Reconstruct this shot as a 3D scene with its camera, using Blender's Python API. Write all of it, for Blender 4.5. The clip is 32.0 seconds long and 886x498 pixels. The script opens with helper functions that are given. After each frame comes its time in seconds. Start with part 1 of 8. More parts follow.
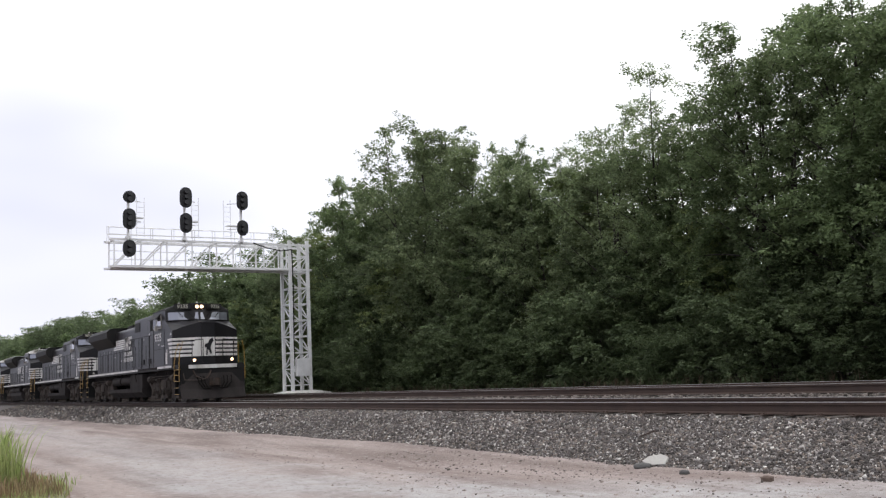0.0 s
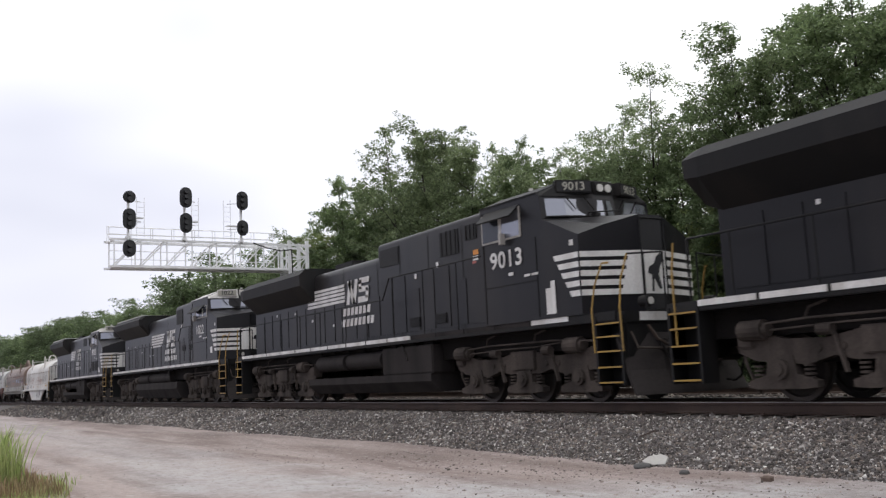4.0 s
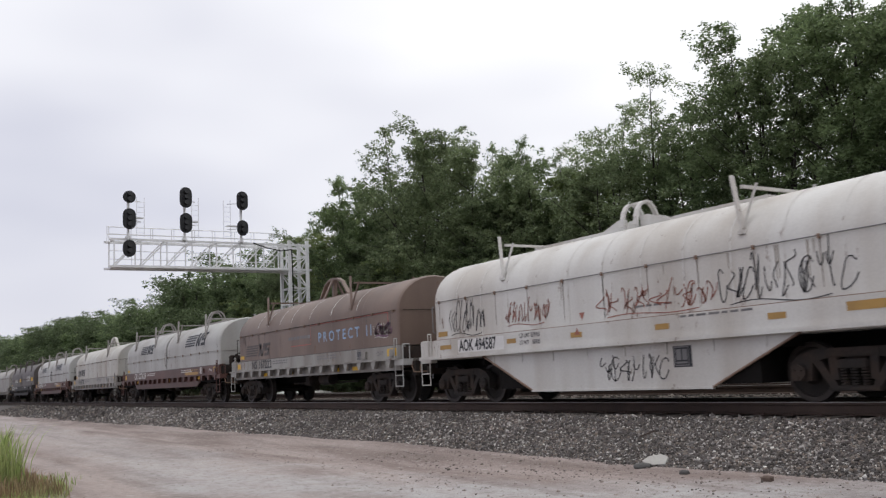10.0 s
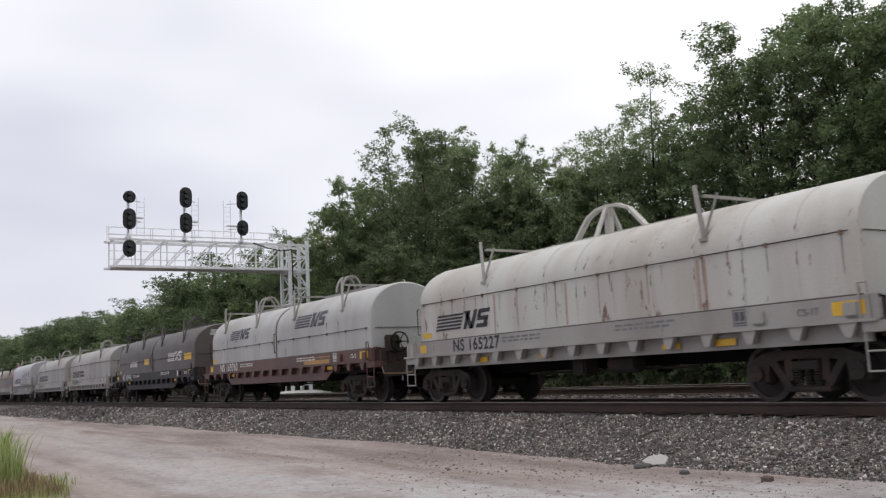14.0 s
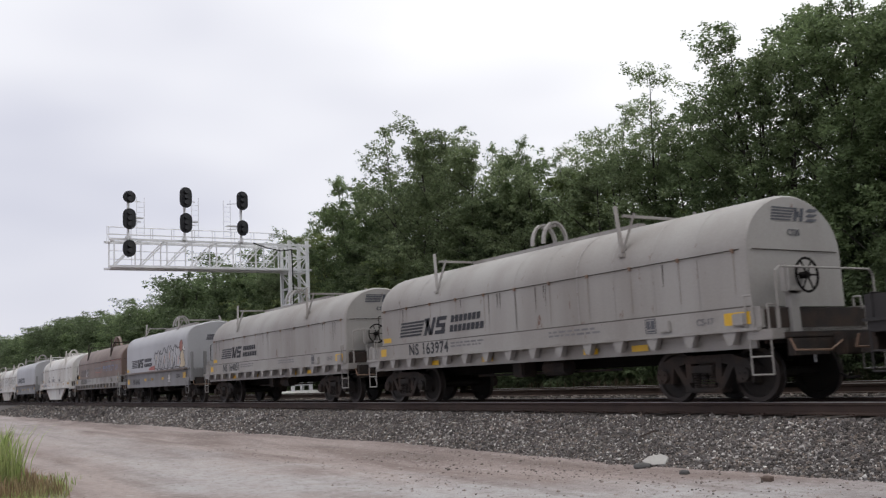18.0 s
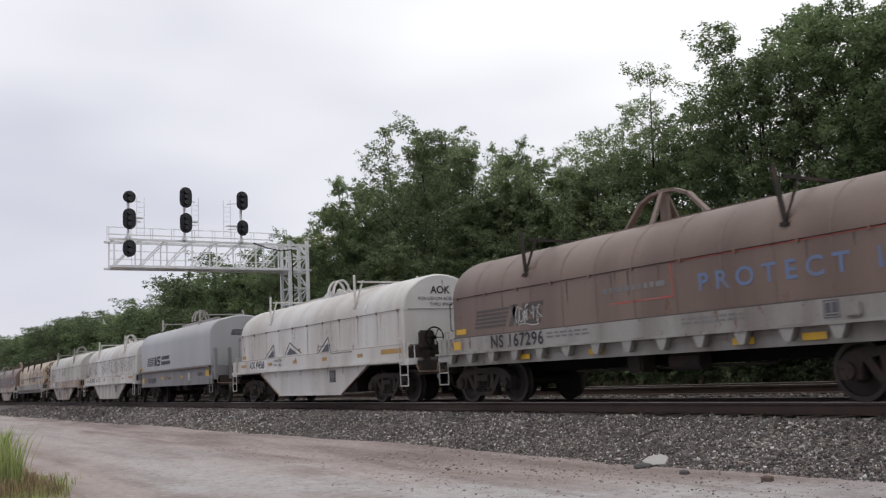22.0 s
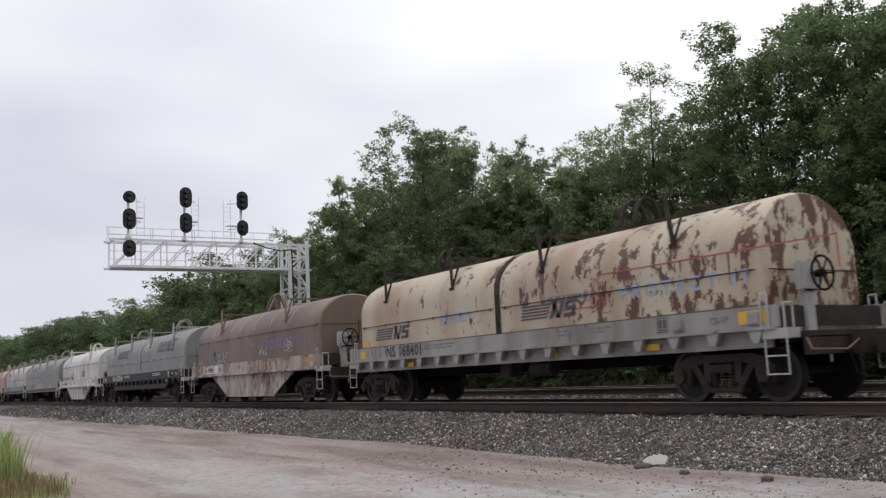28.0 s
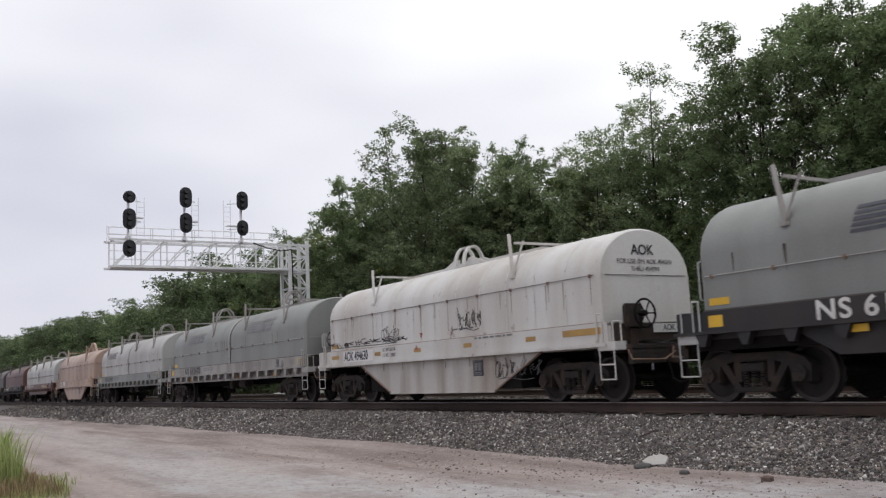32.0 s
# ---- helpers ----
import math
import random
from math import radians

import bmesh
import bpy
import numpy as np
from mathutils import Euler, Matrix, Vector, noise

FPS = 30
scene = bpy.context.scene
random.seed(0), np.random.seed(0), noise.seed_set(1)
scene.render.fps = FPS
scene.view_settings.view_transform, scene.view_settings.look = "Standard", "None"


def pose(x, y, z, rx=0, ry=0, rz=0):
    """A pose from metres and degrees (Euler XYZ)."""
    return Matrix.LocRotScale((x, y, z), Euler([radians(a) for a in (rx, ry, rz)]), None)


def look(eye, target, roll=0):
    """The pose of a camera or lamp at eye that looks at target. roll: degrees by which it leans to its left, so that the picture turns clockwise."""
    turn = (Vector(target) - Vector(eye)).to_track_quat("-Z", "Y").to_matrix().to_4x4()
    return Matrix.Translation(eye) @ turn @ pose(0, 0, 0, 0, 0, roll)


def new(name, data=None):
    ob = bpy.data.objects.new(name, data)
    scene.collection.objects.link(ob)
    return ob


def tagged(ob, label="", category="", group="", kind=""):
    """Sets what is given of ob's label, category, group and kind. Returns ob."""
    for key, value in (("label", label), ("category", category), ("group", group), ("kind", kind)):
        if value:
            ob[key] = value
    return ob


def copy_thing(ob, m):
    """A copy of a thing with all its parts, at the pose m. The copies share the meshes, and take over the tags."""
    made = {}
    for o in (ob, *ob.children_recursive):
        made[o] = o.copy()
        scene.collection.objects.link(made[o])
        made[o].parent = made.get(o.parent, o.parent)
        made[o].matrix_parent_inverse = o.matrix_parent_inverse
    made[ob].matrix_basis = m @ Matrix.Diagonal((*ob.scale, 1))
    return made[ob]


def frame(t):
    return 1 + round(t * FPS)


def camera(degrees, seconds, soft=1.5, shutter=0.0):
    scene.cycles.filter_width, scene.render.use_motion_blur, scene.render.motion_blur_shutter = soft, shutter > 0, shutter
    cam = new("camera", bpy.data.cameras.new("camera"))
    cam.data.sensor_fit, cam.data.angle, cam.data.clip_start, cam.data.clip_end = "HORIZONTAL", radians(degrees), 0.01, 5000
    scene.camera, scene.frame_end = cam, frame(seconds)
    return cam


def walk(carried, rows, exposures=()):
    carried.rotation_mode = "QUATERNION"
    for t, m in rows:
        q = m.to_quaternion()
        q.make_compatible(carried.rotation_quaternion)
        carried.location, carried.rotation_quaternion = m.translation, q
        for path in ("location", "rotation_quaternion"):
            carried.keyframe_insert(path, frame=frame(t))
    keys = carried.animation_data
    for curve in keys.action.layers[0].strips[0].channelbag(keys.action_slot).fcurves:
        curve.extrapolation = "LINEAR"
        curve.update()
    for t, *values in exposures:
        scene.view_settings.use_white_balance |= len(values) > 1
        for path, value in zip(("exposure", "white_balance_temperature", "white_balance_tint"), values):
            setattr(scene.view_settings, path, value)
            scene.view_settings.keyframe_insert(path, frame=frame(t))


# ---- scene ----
cam = camera(51.60, 32.0, 1.28, 0.12)
EYE = Vector((0.0, -13.019, 0.685))
YAW, TILT = 0.55978, 0.13629
AIM = EYE + Vector((-math.cos(YAW) * math.cos(TILT), math.sin(YAW) * math.cos(TILT), math.sin(TILT))) * 50
walk(cam, [(0.0, look(EYE, AIM, -2.795)), (32.0, look(EYE, AIM, -2.795))], [(0.0, -0.04), (4.0, -0.10), (7.0, -0.13), (9.0, -0.16), (10.0, -0.38), (11.0, -0.33), (16.0, -0.36), (23.0, -0.44), (32.0, -0.40)])

# ---- light: a bright overcast sky ----
world = bpy.data.worlds.new("overcast_sky")
scene.world = world
world.use_nodes = True
wn, wl = world.node_tree.nodes, world.node_tree.links
sky = wn.new("ShaderNodeTexSky")
sky.sky_type = "NISHITA"
sky.sun_disc = False
sky.sun_elevation, sky.sun_rotation = radians(48), radians(200)
sky.air_density, sky.dust_density, sky.ozone_density = 1.0, 4.0, 1.0
wtc = wn.new("ShaderNodeTexCoord")
wmap = wn.new("ShaderNodeMapping")
wmap.inputs["Scale"].default_value = (1.2, 1.2, 3.4)
wcl = wn.new("ShaderNodeTexNoise")
wcl.inputs["Scale"].default_value = 1.1
wcl.inputs["Detail"].default_value = 3.0
wramp = wn.new("ShaderNodeValToRGB")
wramp.color_ramp.elements[0].position, wramp.color_ramp.elements[0].color = 0.16, (7.0, 7.2, 9.0, 1)
wramp.color_ramp.elements[1].position, wramp.color_ramp.elements[1].color = 0.64, (15.0, 15.0, 15.4, 1)
wzen = wramp.color_ramp.elements.new(0.92)
wzen.color = (21.0, 21.0, 21.2, 1)
wmix = wn.new("ShaderNodeMix")
wmix.data_type = "RGBA"
wmix.inputs[0].default_value = 0.9
wl.new(wtc.outputs["Generated"], wmap.inputs["Vector"])
wl.new(wmap.outputs["Vector"], wcl.inputs["Vector"])
wsep = wn.new("ShaderNodeSeparateXYZ")
wl.new(wtc.outputs["Generated"], wsep.inputs["Vector"])
wbright = wn.new("ShaderNodeMath")
wbright.operation, wbright.inputs[1].default_value = "MULTIPLY_ADD", 0.30
wl.new(wsep.outputs["Y"], wbright.inputs[0])
wl.new(wcl.outputs["Fac"], wbright.inputs[2])
whigh = wn.new("ShaderNodeMath")
whigh.operation, whigh.inputs[1].default_value = "MULTIPLY_ADD", 0.52
wl.new(wsep.outputs["Z"], whigh.inputs[0])
wl.new(wbright.outputs[0], whigh.inputs[2])
wshift = wn.new("ShaderNodeMath")
wshift.operation, wshift.inputs[1].default_value = "SUBTRACT", 0.20
wl.new(whigh.outputs[0], wshift.inputs[0])
wl.new(wshift.outputs[0], wramp.inputs["Fac"])
wl.new(sky.outputs["Color"], wmix.inputs[6])
wl.new(wramp.outputs["Color"], wmix.inputs[7])
wl.new(wmix.outputs[2], wn["Background"].inputs["Color"])
wn["Background"].inputs["Strength"].default_value = 0.1
sun = new("sun", bpy.data.lights.new("sun", "SUN"))
sun.data.energy, sun.data.angle, sun.data.color = 0.5, radians(25), (1.0, 0.97, 0.92)
sun.matrix_world = look((0, 0, 60), (-14, 16, 0))


# ---- materials ----
def material(name, base, rough=0.7, metal=0.0, vary=0.25, scale=3.0, fine=40.0, bump=0.15, dirt=None, dirt_amount=0.5, streak=False, island=0.0, piece=0.0, spec=0.5, rust=0.0):
    """A paint, metal, stone or soil with broad stains, fine grain and relief; dirt is the colour of the stains."""
    m = bpy.data.materials.new(name)
    m.use_nodes = True
    n, l = m.node_tree.nodes, m.node_tree.links
    b = n["Principled BSDF"]
    b.inputs["Roughness"].default_value, b.inputs["Metallic"].default_value = rough, metal
    b.inputs["Specular IOR Level"].default_value = spec
    tc = n.new("ShaderNodeTexCoord")
    mp = n.new("ShaderNodeMapping")
    mp.inputs["Scale"].default_value = (1.0, 1.0, 0.16) if streak else (1.0, 1.0, 1.0)
    l.new(tc.outputs["Object"], mp.inputs["Vector"])
    big, small = n.new("ShaderNodeTexNoise"), n.new("ShaderNodeTexNoise")
    big.inputs["Scale"].default_value, big.inputs["Detail"].default_value = scale, 6.0
    small.inputs["Scale"].default_value, small.inputs["Detail"].default_value = fine, 3.0
    l.new(mp.outputs["Vector"], big.inputs["Vector"])
    l.new(tc.outputs["Object"], small.inputs["Vector"])
    ramp = n.new("ShaderNodeValToRGB")
    ramp.color_ramp.elements[0].position, ramp.color_ramp.elements[1].position = 0.42, 0.68
    l.new(big.outputs["Fac"], ramp.inputs["Fac"])
    mul = n.new("ShaderNodeMath")
    mul.operation = "MULTIPLY"
    mul.inputs[1].default_value = dirt_amount
    l.new(ramp.outputs["Color"], mul.inputs[0])
    mix = n.new("ShaderNodeMix")
    mix.data_type = "RGBA"
    d = dirt or tuple(c * (1 - vary) for c in base)
    mix.inputs[6].default_value, mix.inputs[7].default_value = (*base, 1), (*d, 1)
    l.new(mul.outputs[0], mix.inputs[0])
    hsv = n.new("ShaderNodeHueSaturation")
    l.new(mix.outputs[2], hsv.inputs["Color"])
    if rust:
        # rust that has broken through in small runs and spots, thicker in some places than in others
        sq = n.new("ShaderNodeMapping")
        sq.inputs["Scale"].default_value = (1.0, 1.0, 0.38)
        l.new(tc.outputs["Object"], sq.inputs["Vector"])
        spots, where = n.new("ShaderNodeTexNoise"), n.new("ShaderNodeTexNoise")
        for k, sc, det in ((spots, 5.5, 8.0), (where, 0.8, 2.0)):
            k.inputs["Scale"].default_value, k.inputs["Detail"].default_value = sc, det
            l.new(sq.outputs["Vector"], k.inputs["Vector"])
        spots.inputs["Roughness"].default_value = 0.68
        both = n.new("ShaderNodeMath")
        both.operation, both.inputs[1].default_value = "MULTIPLY_ADD", 0.42
        l.new(where.outputs["Fac"], both.inputs[0])
        l.new(spots.outputs["Fac"], both.inputs[2])
        seen = n.new("ShaderNodeMapRange")
        for key, v in (("From Min", 0.93 - 0.12 * rust), ("From Max", 1.0 - 0.12 * rust), ("To Min", 0.0), ("To Max", 0.9)):
            seen.inputs[key].default_value = v
        l.new(both.outputs[0], seen.inputs["Value"])
        over = n.new("ShaderNodeMix")
        over.data_type = "RGBA"
        over.inputs[7].default_value = (0.135, 0.062, 0.036, 1)
        l.new(seen.outputs["Result"], over.inputs[0])
        l.new(mix.outputs[2], over.inputs[6])
        l.new(over.outputs[2], hsv.inputs["Color"])
    mr = n.new("ShaderNodeMapRange")
    mr.inputs["To Min"].default_value, mr.inputs["To Max"].default_value = 1 - vary, 1 + vary
    l.new(small.outputs["Fac"], mr.inputs["Value"])
    last = mr.outputs["Result"]
    for node, out, amount in (("ShaderNodeNewGeometry", "Random Per Island", island), ("ShaderNodeObjectInfo", "Random", piece)):
        if amount:
            g, r2, mm = n.new(node), n.new("ShaderNodeMapRange"), n.new("ShaderNodeMath")
            mm.operation = "MULTIPLY"
            r2.inputs["To Min"].default_value, r2.inputs["To Max"].default_value = 1 - amount, 1 + amount
            l.new(g.outputs[out], r2.inputs["Value"])
            l.new(last, mm.inputs[0])
            l.new(r2.outputs["Result"], mm.inputs[1])
            last = mm.outputs[0]
    l.new(last, hsv.inputs["Value"])
    l.new(hsv.outputs["Color"], b.inputs["Base Color"])
    bp = n.new("ShaderNodeBump")
    bp.inputs["Strength"].default_value, bp.inputs["Distance"].default_value = bump, 0.02
    l.new(small.outputs["Fac"], bp.inputs["Height"])
    l.new(bp.outputs["Normal"], b.inputs["Normal"])
    return m


def glow(name, colour, strength):
    m = bpy.data.materials.new(name)
    m.use_nodes = True
    b = m.node_tree.nodes["Principled BSDF"]
    b.inputs["Base Color"].default_value = (*colour, 1)
    b.inputs["Emission Color"].default_value = (*colour, 1)
    b.inputs["Emission Strength"].default_value = strength
    return m


# ---- building blocks ----
def part(name, bm, mat, parent=None, label="", m=None, smooth=False):
    """Links a bmesh as one mesh object, under a thing or a part of it."""
    me = bpy.data.meshes.new(name)
    bm.to_mesh(me)
    bm.free()
    if mat:
        me.materials.append(mat)
    if smooth:
        me.shade_smooth()
        me.set_sharp_from_angle(angle=radians(32))
    ob = new(name, me)
    if parent:
        ob.parent = parent
    if m:
        ob.matrix_basis = m
    if label:
        ob["label"] = label
    return ob


def share(name, me, parent, m, label=""):
    """One more part on a mesh that is already there."""
    ob = new(name, me)
    ob.parent, ob.matrix_basis = parent, m
    if label:
        ob["label"] = label
    return ob


def box(bm, x0, x1, y0, y1, z0, z1, bevel=0.0, taper=0.0):
    v = [bm.verts.new((x, y, z)) for z, t in ((z0, 0), (z1, taper)) for x, y in ((x0 + t, y0 + t), (x1 - t, y0 + t), (x1 - t, y1 - t), (x0 + t, y1 - t))]
    f = [bm.faces.new([v[i] for i in q]) for q in ((3, 2, 1, 0), (4, 5, 6, 7), (0, 1, 5, 4), (1, 2, 6, 5), (2, 3, 7, 6), (3, 0, 4, 7))]
    if bevel:
        bmesh.ops.bevel(bm, geom=list({e for g in f for e in g.edges}), offset=bevel, segments=2, affect="EDGES")
    return bm


def prism(bm, profile, a, b, axis="x"):
    """A closed profile drawn out from a to b: (y, z) along x, (x, z) along y, (x, y) along z."""
    def at(p, q, s):
        return {"x": (s, p, q), "y": (p, s, q), "z": (p, q, s)}[axis]
    r0 = [bm.verts.new(at(p, q, a)) for p, q in profile]
    r1 = [bm.verts.new(at(p, q, b)) for p, q in profile]
    k = len(profile)
    bm.faces.new(r0[::-1])
    bm.faces.new(r1)
    for i in range(k):
        bm.faces.new((r0[i], r0[(i + 1) % k], r1[(i + 1) % k], r1[i]))
    bmesh.ops.recalc_face_normals(bm, faces=bm.faces[:])
    return bm


def rod(bm, p, q, r, n=8, r2=None):
    """A round bar from p to q."""
    p, q = Vector(p), Vector(q)
    d = q - p
    turn = d.to_track_quat("Z", "Y").to_matrix().to_4x4()
    bmesh.ops.create_cone(bm, cap_ends=True, segments=n, radius1=r, radius2=r if r2 is None else r2, depth=d.length,
                          matrix=Matrix.Translation((p + q) / 2) @ turn)
    return bm


def bar(bm, p, q, w, h=None):
    """A square bar from p to q."""
    p, q = Vector(p), Vector(q)
    d = q - p
    turn = d.to_track_quat("Z", "Y").to_matrix().to_4x4()
    bmesh.ops.create_cube(bm, size=1, matrix=Matrix.Translation((p + q) / 2) @ turn @ Matrix.Diagonal((w, h or w, d.length, 1)))
    return bm


def pipe(bm, points, r, n=6):
    for p, q in zip(points, points[1:]):
        rod(bm, p, q, r, n)
    return bm


def B():
    return bmesh.new()


def thing(name, label, category, group="", kind="", m=None):
    ob = tagged(new(name), label, category, group, kind)
    if m:
        ob.matrix_basis = m
    return ob


def lettering(name, text, size, mat, parent, m, align="LEFT", squeeze=1.0, space=1.0):
    """Painted characters as one flat mesh, 4 mm proud of the surface."""
    cu = bpy.data.curves.new(name, "FONT")
    cu.body, cu.size, cu.align_x, cu.align_y = text, size, align, "CENTER"
    cu.offset, cu.space_character = size * 0.022, space
    ob = new(name, cu)
    me = bpy.data.meshes.new_from_object(ob)
    bpy.data.objects.remove(ob)
    bpy.data.curves.remove(cu)
    me.materials.append(mat)
    me.transform(Matrix.Diagonal((squeeze, 1, 1, 1)))
    return share(name, me, parent, m)


FACE = Matrix(((1, 0, 0, 0), (0, 0, -1, 0), (0, 1, 0, 0), (0, 0, 0, 1)))


def side(x, y, z):
    """The pose of writing on the side that faces -y."""
    return Matrix.Translation((x, y, z)) @ FACE


def front(x, y, z):
    """The pose of writing on an end that faces +x."""
    return Matrix.Translation((x, y, z)) @ Matrix(((0, 0, 1, 0), (1, 0, 0, 0), (0, 1, 0, 0), (0, 0, 0, 1)))


def plate(bm, pts, y):
    """A flat painted shape on a side: corners (x, z) at depth y."""
    bm.faces.new([bm.verts.new((x, y, z)) for x, z in pts])
    return bm


# ---- ground, road, ballast and tracks ----
GROUND_Z = -0.87
TRACKS = ((0.0, 0.0), (4.27, 0.13))
M_soil = material("soil", (0.065, 0.053, 0.042), 0.95, vary=0.35, scale=0.25, fine=9.0, bump=0.6, dirt=(0.04, 0.045, 0.02), dirt_amount=0.9)
M_under = material("black_underframe", (0.012, 0.0105, 0.010), 0.9, vary=0.4, scale=2, fine=20, bump=0.3)
M_tie = material("creosoted_timber", (0.055, 0.045, 0.038), 0.9, vary=0.4, scale=4, fine=30, bump=0.5, piece=0.4)
M_rail_side = material("rusty_rail_steel", (0.075, 0.05, 0.04), 0.75, 0.3, vary=0.3, scale=3, fine=60, dirt=(0.045, 0.032, 0.028))
M_rail_top = material("polished_rail_head", (0.42, 0.40, 0.385), 0.5, 0.6, vary=0.1, fine=80, bump=0.02)
M_ballast = material("ballast_bed", (0.10, 0.09, 0.083), 0.95, vary=0.5, scale=1.2, fine=16, bump=1.0, dirt=(0.10, 0.09, 0.085), dirt_amount=0.7)


def stone_material(name, tones, broad=0.3):
    """Crushed stone in several tones, one for each piece, with broad dirtier and cleaner patches."""
    m = material(name, (0.2, 0.2, 0.2), 0.85, vary=0.15, scale=0.6, fine=45, bump=0.3)
    n, l = m.node_tree.nodes, m.node_tree.links
    hsv = next(k for k in n if k.bl_idname == "ShaderNodeHueSaturation")
    g, r = n.new("ShaderNodeNewGeometry"), n.new("ShaderNodeValToRGB")
    e = r.color_ramp.elements
    while len(e) < len(tones):
        e.new(0.5)
    for k, (at, colour) in zip(e, tones):
        k.position, k.color = at, (*colour, 1)
    l.new(g.outputs["Random Per Island"], r.inputs["Fac"])
    l.new(r.outputs["Color"], hsv.inputs["Color"])
    patch, mr, mm = n.new("ShaderNodeTexNoise"), n.new("ShaderNodeMapRange"), n.new("ShaderNodeMath")
    tc = next(k for k in n if k.bl_idname == "ShaderNodeTexCoord")
    patch.inputs["Scale"].default_value, patch.inputs["Detail"].default_value = 0.55, 5.0
    l.new(tc.outputs["Object"], patch.inputs["Vector"])
    mr.inputs["From Min"].default_value, mr.inputs["From Max"].default_value = 0.3, 0.7
    mr.inputs["To Min"].default_value, mr.inputs["To Max"].default_value = 1 - broad, 1 + broad
    l.new(patch.outputs["Fac"], mr.inputs["Value"])
    mm.operation = "MULTIPLY"
    link = next(k for k in l if k.to_socket == hsv.inputs["Value"])
    l.new(link.from_socket, mm.inputs[0])
    l.new(mr.outputs["Result"], mm.inputs[1])
    l.new(mm.outputs[0], hsv.inputs["Value"])
    return m


M_stone = stone_material("crushed_grey_stone", ((0.0, (0.032, 0.027, 0.025)), (0.30, (0.065, 0.055, 0.050)), (0.52, (0.108, 0.093, 0.086)), (0.68, (0.140, 0.132, 0.132)), (0.82, (0.189, 0.149, 0.121)), (0.94, (0.248, 0.228, 0.211)), (1.0, (0.450, 0.427, 0.405))), 0.30)


def road_material():
    """Packed gravel: pink-brown wheel lanes, a washed pale lane between them, fine grit all over."""
    m = material("wet_packed_gravel", (0.40, 0.325, 0.30), 0.8, vary=0.30, scale=0.5, fine=30, bump=0.7)
    n, l = m.node_tree.nodes, m.node_tree.links
    b = n["Principled BSDF"]
    hsv = next(k for k in n if k.bl_idname == "ShaderNodeHueSaturation")
    tc = next(k for k in n if k.bl_idname == "ShaderNodeTexCoord")

    def maths(op, p, q, r=None):
        k = n.new("ShaderNodeMath")
        k.operation = op
        for i, v in enumerate((p, q, r)):
            if v is not None:
                if isinstance(v, (int, float)):
                    k.inputs[i].default_value = v
                else:
                    l.new(v, k.inputs[i])
        return k.outputs[0]

    def cloud(scale, detail, stretch=(1, 1, 1), turn=0.0):
        mp, t = n.new("ShaderNodeMapping"), n.new("ShaderNodeTexNoise")
        mp.inputs["Scale"].default_value, mp.inputs["Rotation"].default_value = stretch, (0, 0, radians(turn))
        l.new(tc.outputs["Object"], mp.inputs["Vector"])
        l.new(mp.outputs["Vector"], t.inputs["Vector"])
        t.inputs["Scale"].default_value, t.inputs["Detail"].default_value = scale, detail
        return t.outputs["Fac"]

    def blend(fac, one, two):
        k = n.new("ShaderNodeMix")
        k.data_type = "RGBA"
        l.new(fac, k.inputs[0])
        for i, v in ((6, one), (7, two)):
            if isinstance(v, tuple):
                k.inputs[i].default_value = (*v, 1)
            else:
                l.new(v, k.inputs[i])
        return k.outputs[2]

    def span(v, lo, hi, a=0.0, z=1.0):
        k = n.new("ShaderNodeMapRange")
        for name, x in (("From Min", lo), ("From Max", hi), ("To Min", a), ("To Max", z)):
            k.inputs[name].default_value = x
        l.new(v, k.inputs["Value"])
        return k.outputs["Result"]

    sep = n.new("ShaderNodeSeparateXYZ")
    l.new(tc.outputs["Object"], sep.inputs["Vector"])
    x, y = sep.outputs["X"], sep.outputs["Y"]
    near = maths("MAXIMUM", maths("ADD", x, 14.0), 0.0)
    off = maths("MAXIMUM", maths("MULTIPLY", maths("ADD", x, 14.0), -0.035), 0.0)
    middle = maths("ADD", maths("MULTIPLY_ADD", near, 0.42, -7.9), off)
    edge = maths("MULTIPLY_ADD", cloud(0.9, 5, (0.35, 1.0, 1.0)), 3.2, -1.6)
    away = maths("ABSOLUTE", maths("ADD", maths("SUBTRACT", y, middle), edge), 0.0)
    pale = span(away, 1.7, 0.5)
    ruts = cloud(1.6, 7, (0.10, 0.75, 1.0), -1.5)
    lanes = blend(span(ruts, 0.36, 0.62), (0.187, 0.144, 0.129), (0.304, 0.244, 0.222))
    washed = blend(span(cloud(2.2, 6), 0.35, 0.65), (0.348, 0.318, 0.309), (0.409, 0.396, 0.396))
    colour = blend(maths("MULTIPLY", pale, span(x, -26.0, -11.0, 0.42, 0.9)), lanes, washed)
    stain = span(cloud(0.55, 6, (0.5, 1.4, 1.0), 8.0), 0.60, 0.74)
    colour = blend(maths("MULTIPLY", stain, 0.55), colour, (0.148, 0.117, 0.109))
    for at, wide, much in ((-4.35, 0.16, 0.6), (-5.75, 0.22, 0.4), (-9.3, 0.25, 0.35)):
        wander = maths("MULTIPLY_ADD", cloud(0.5, 3, (0.3, 0.3, 1.0), at * 9), 1.0, -0.5 - at)
        line = span(maths("ABSOLUTE", maths("ADD", y, wander), 0.0), wide, wide * 0.25)
        line = maths("MULTIPLY", line, span(cloud(1.4, 5, (0.3, 1.2, 1.0), at * 5), 0.42, 0.60, 0.0, much))
        colour = blend(line, colour, (0.135, 0.104, 0.094))
    clods = cloud(9.0, 6, (0.7, 1.0, 1.0))
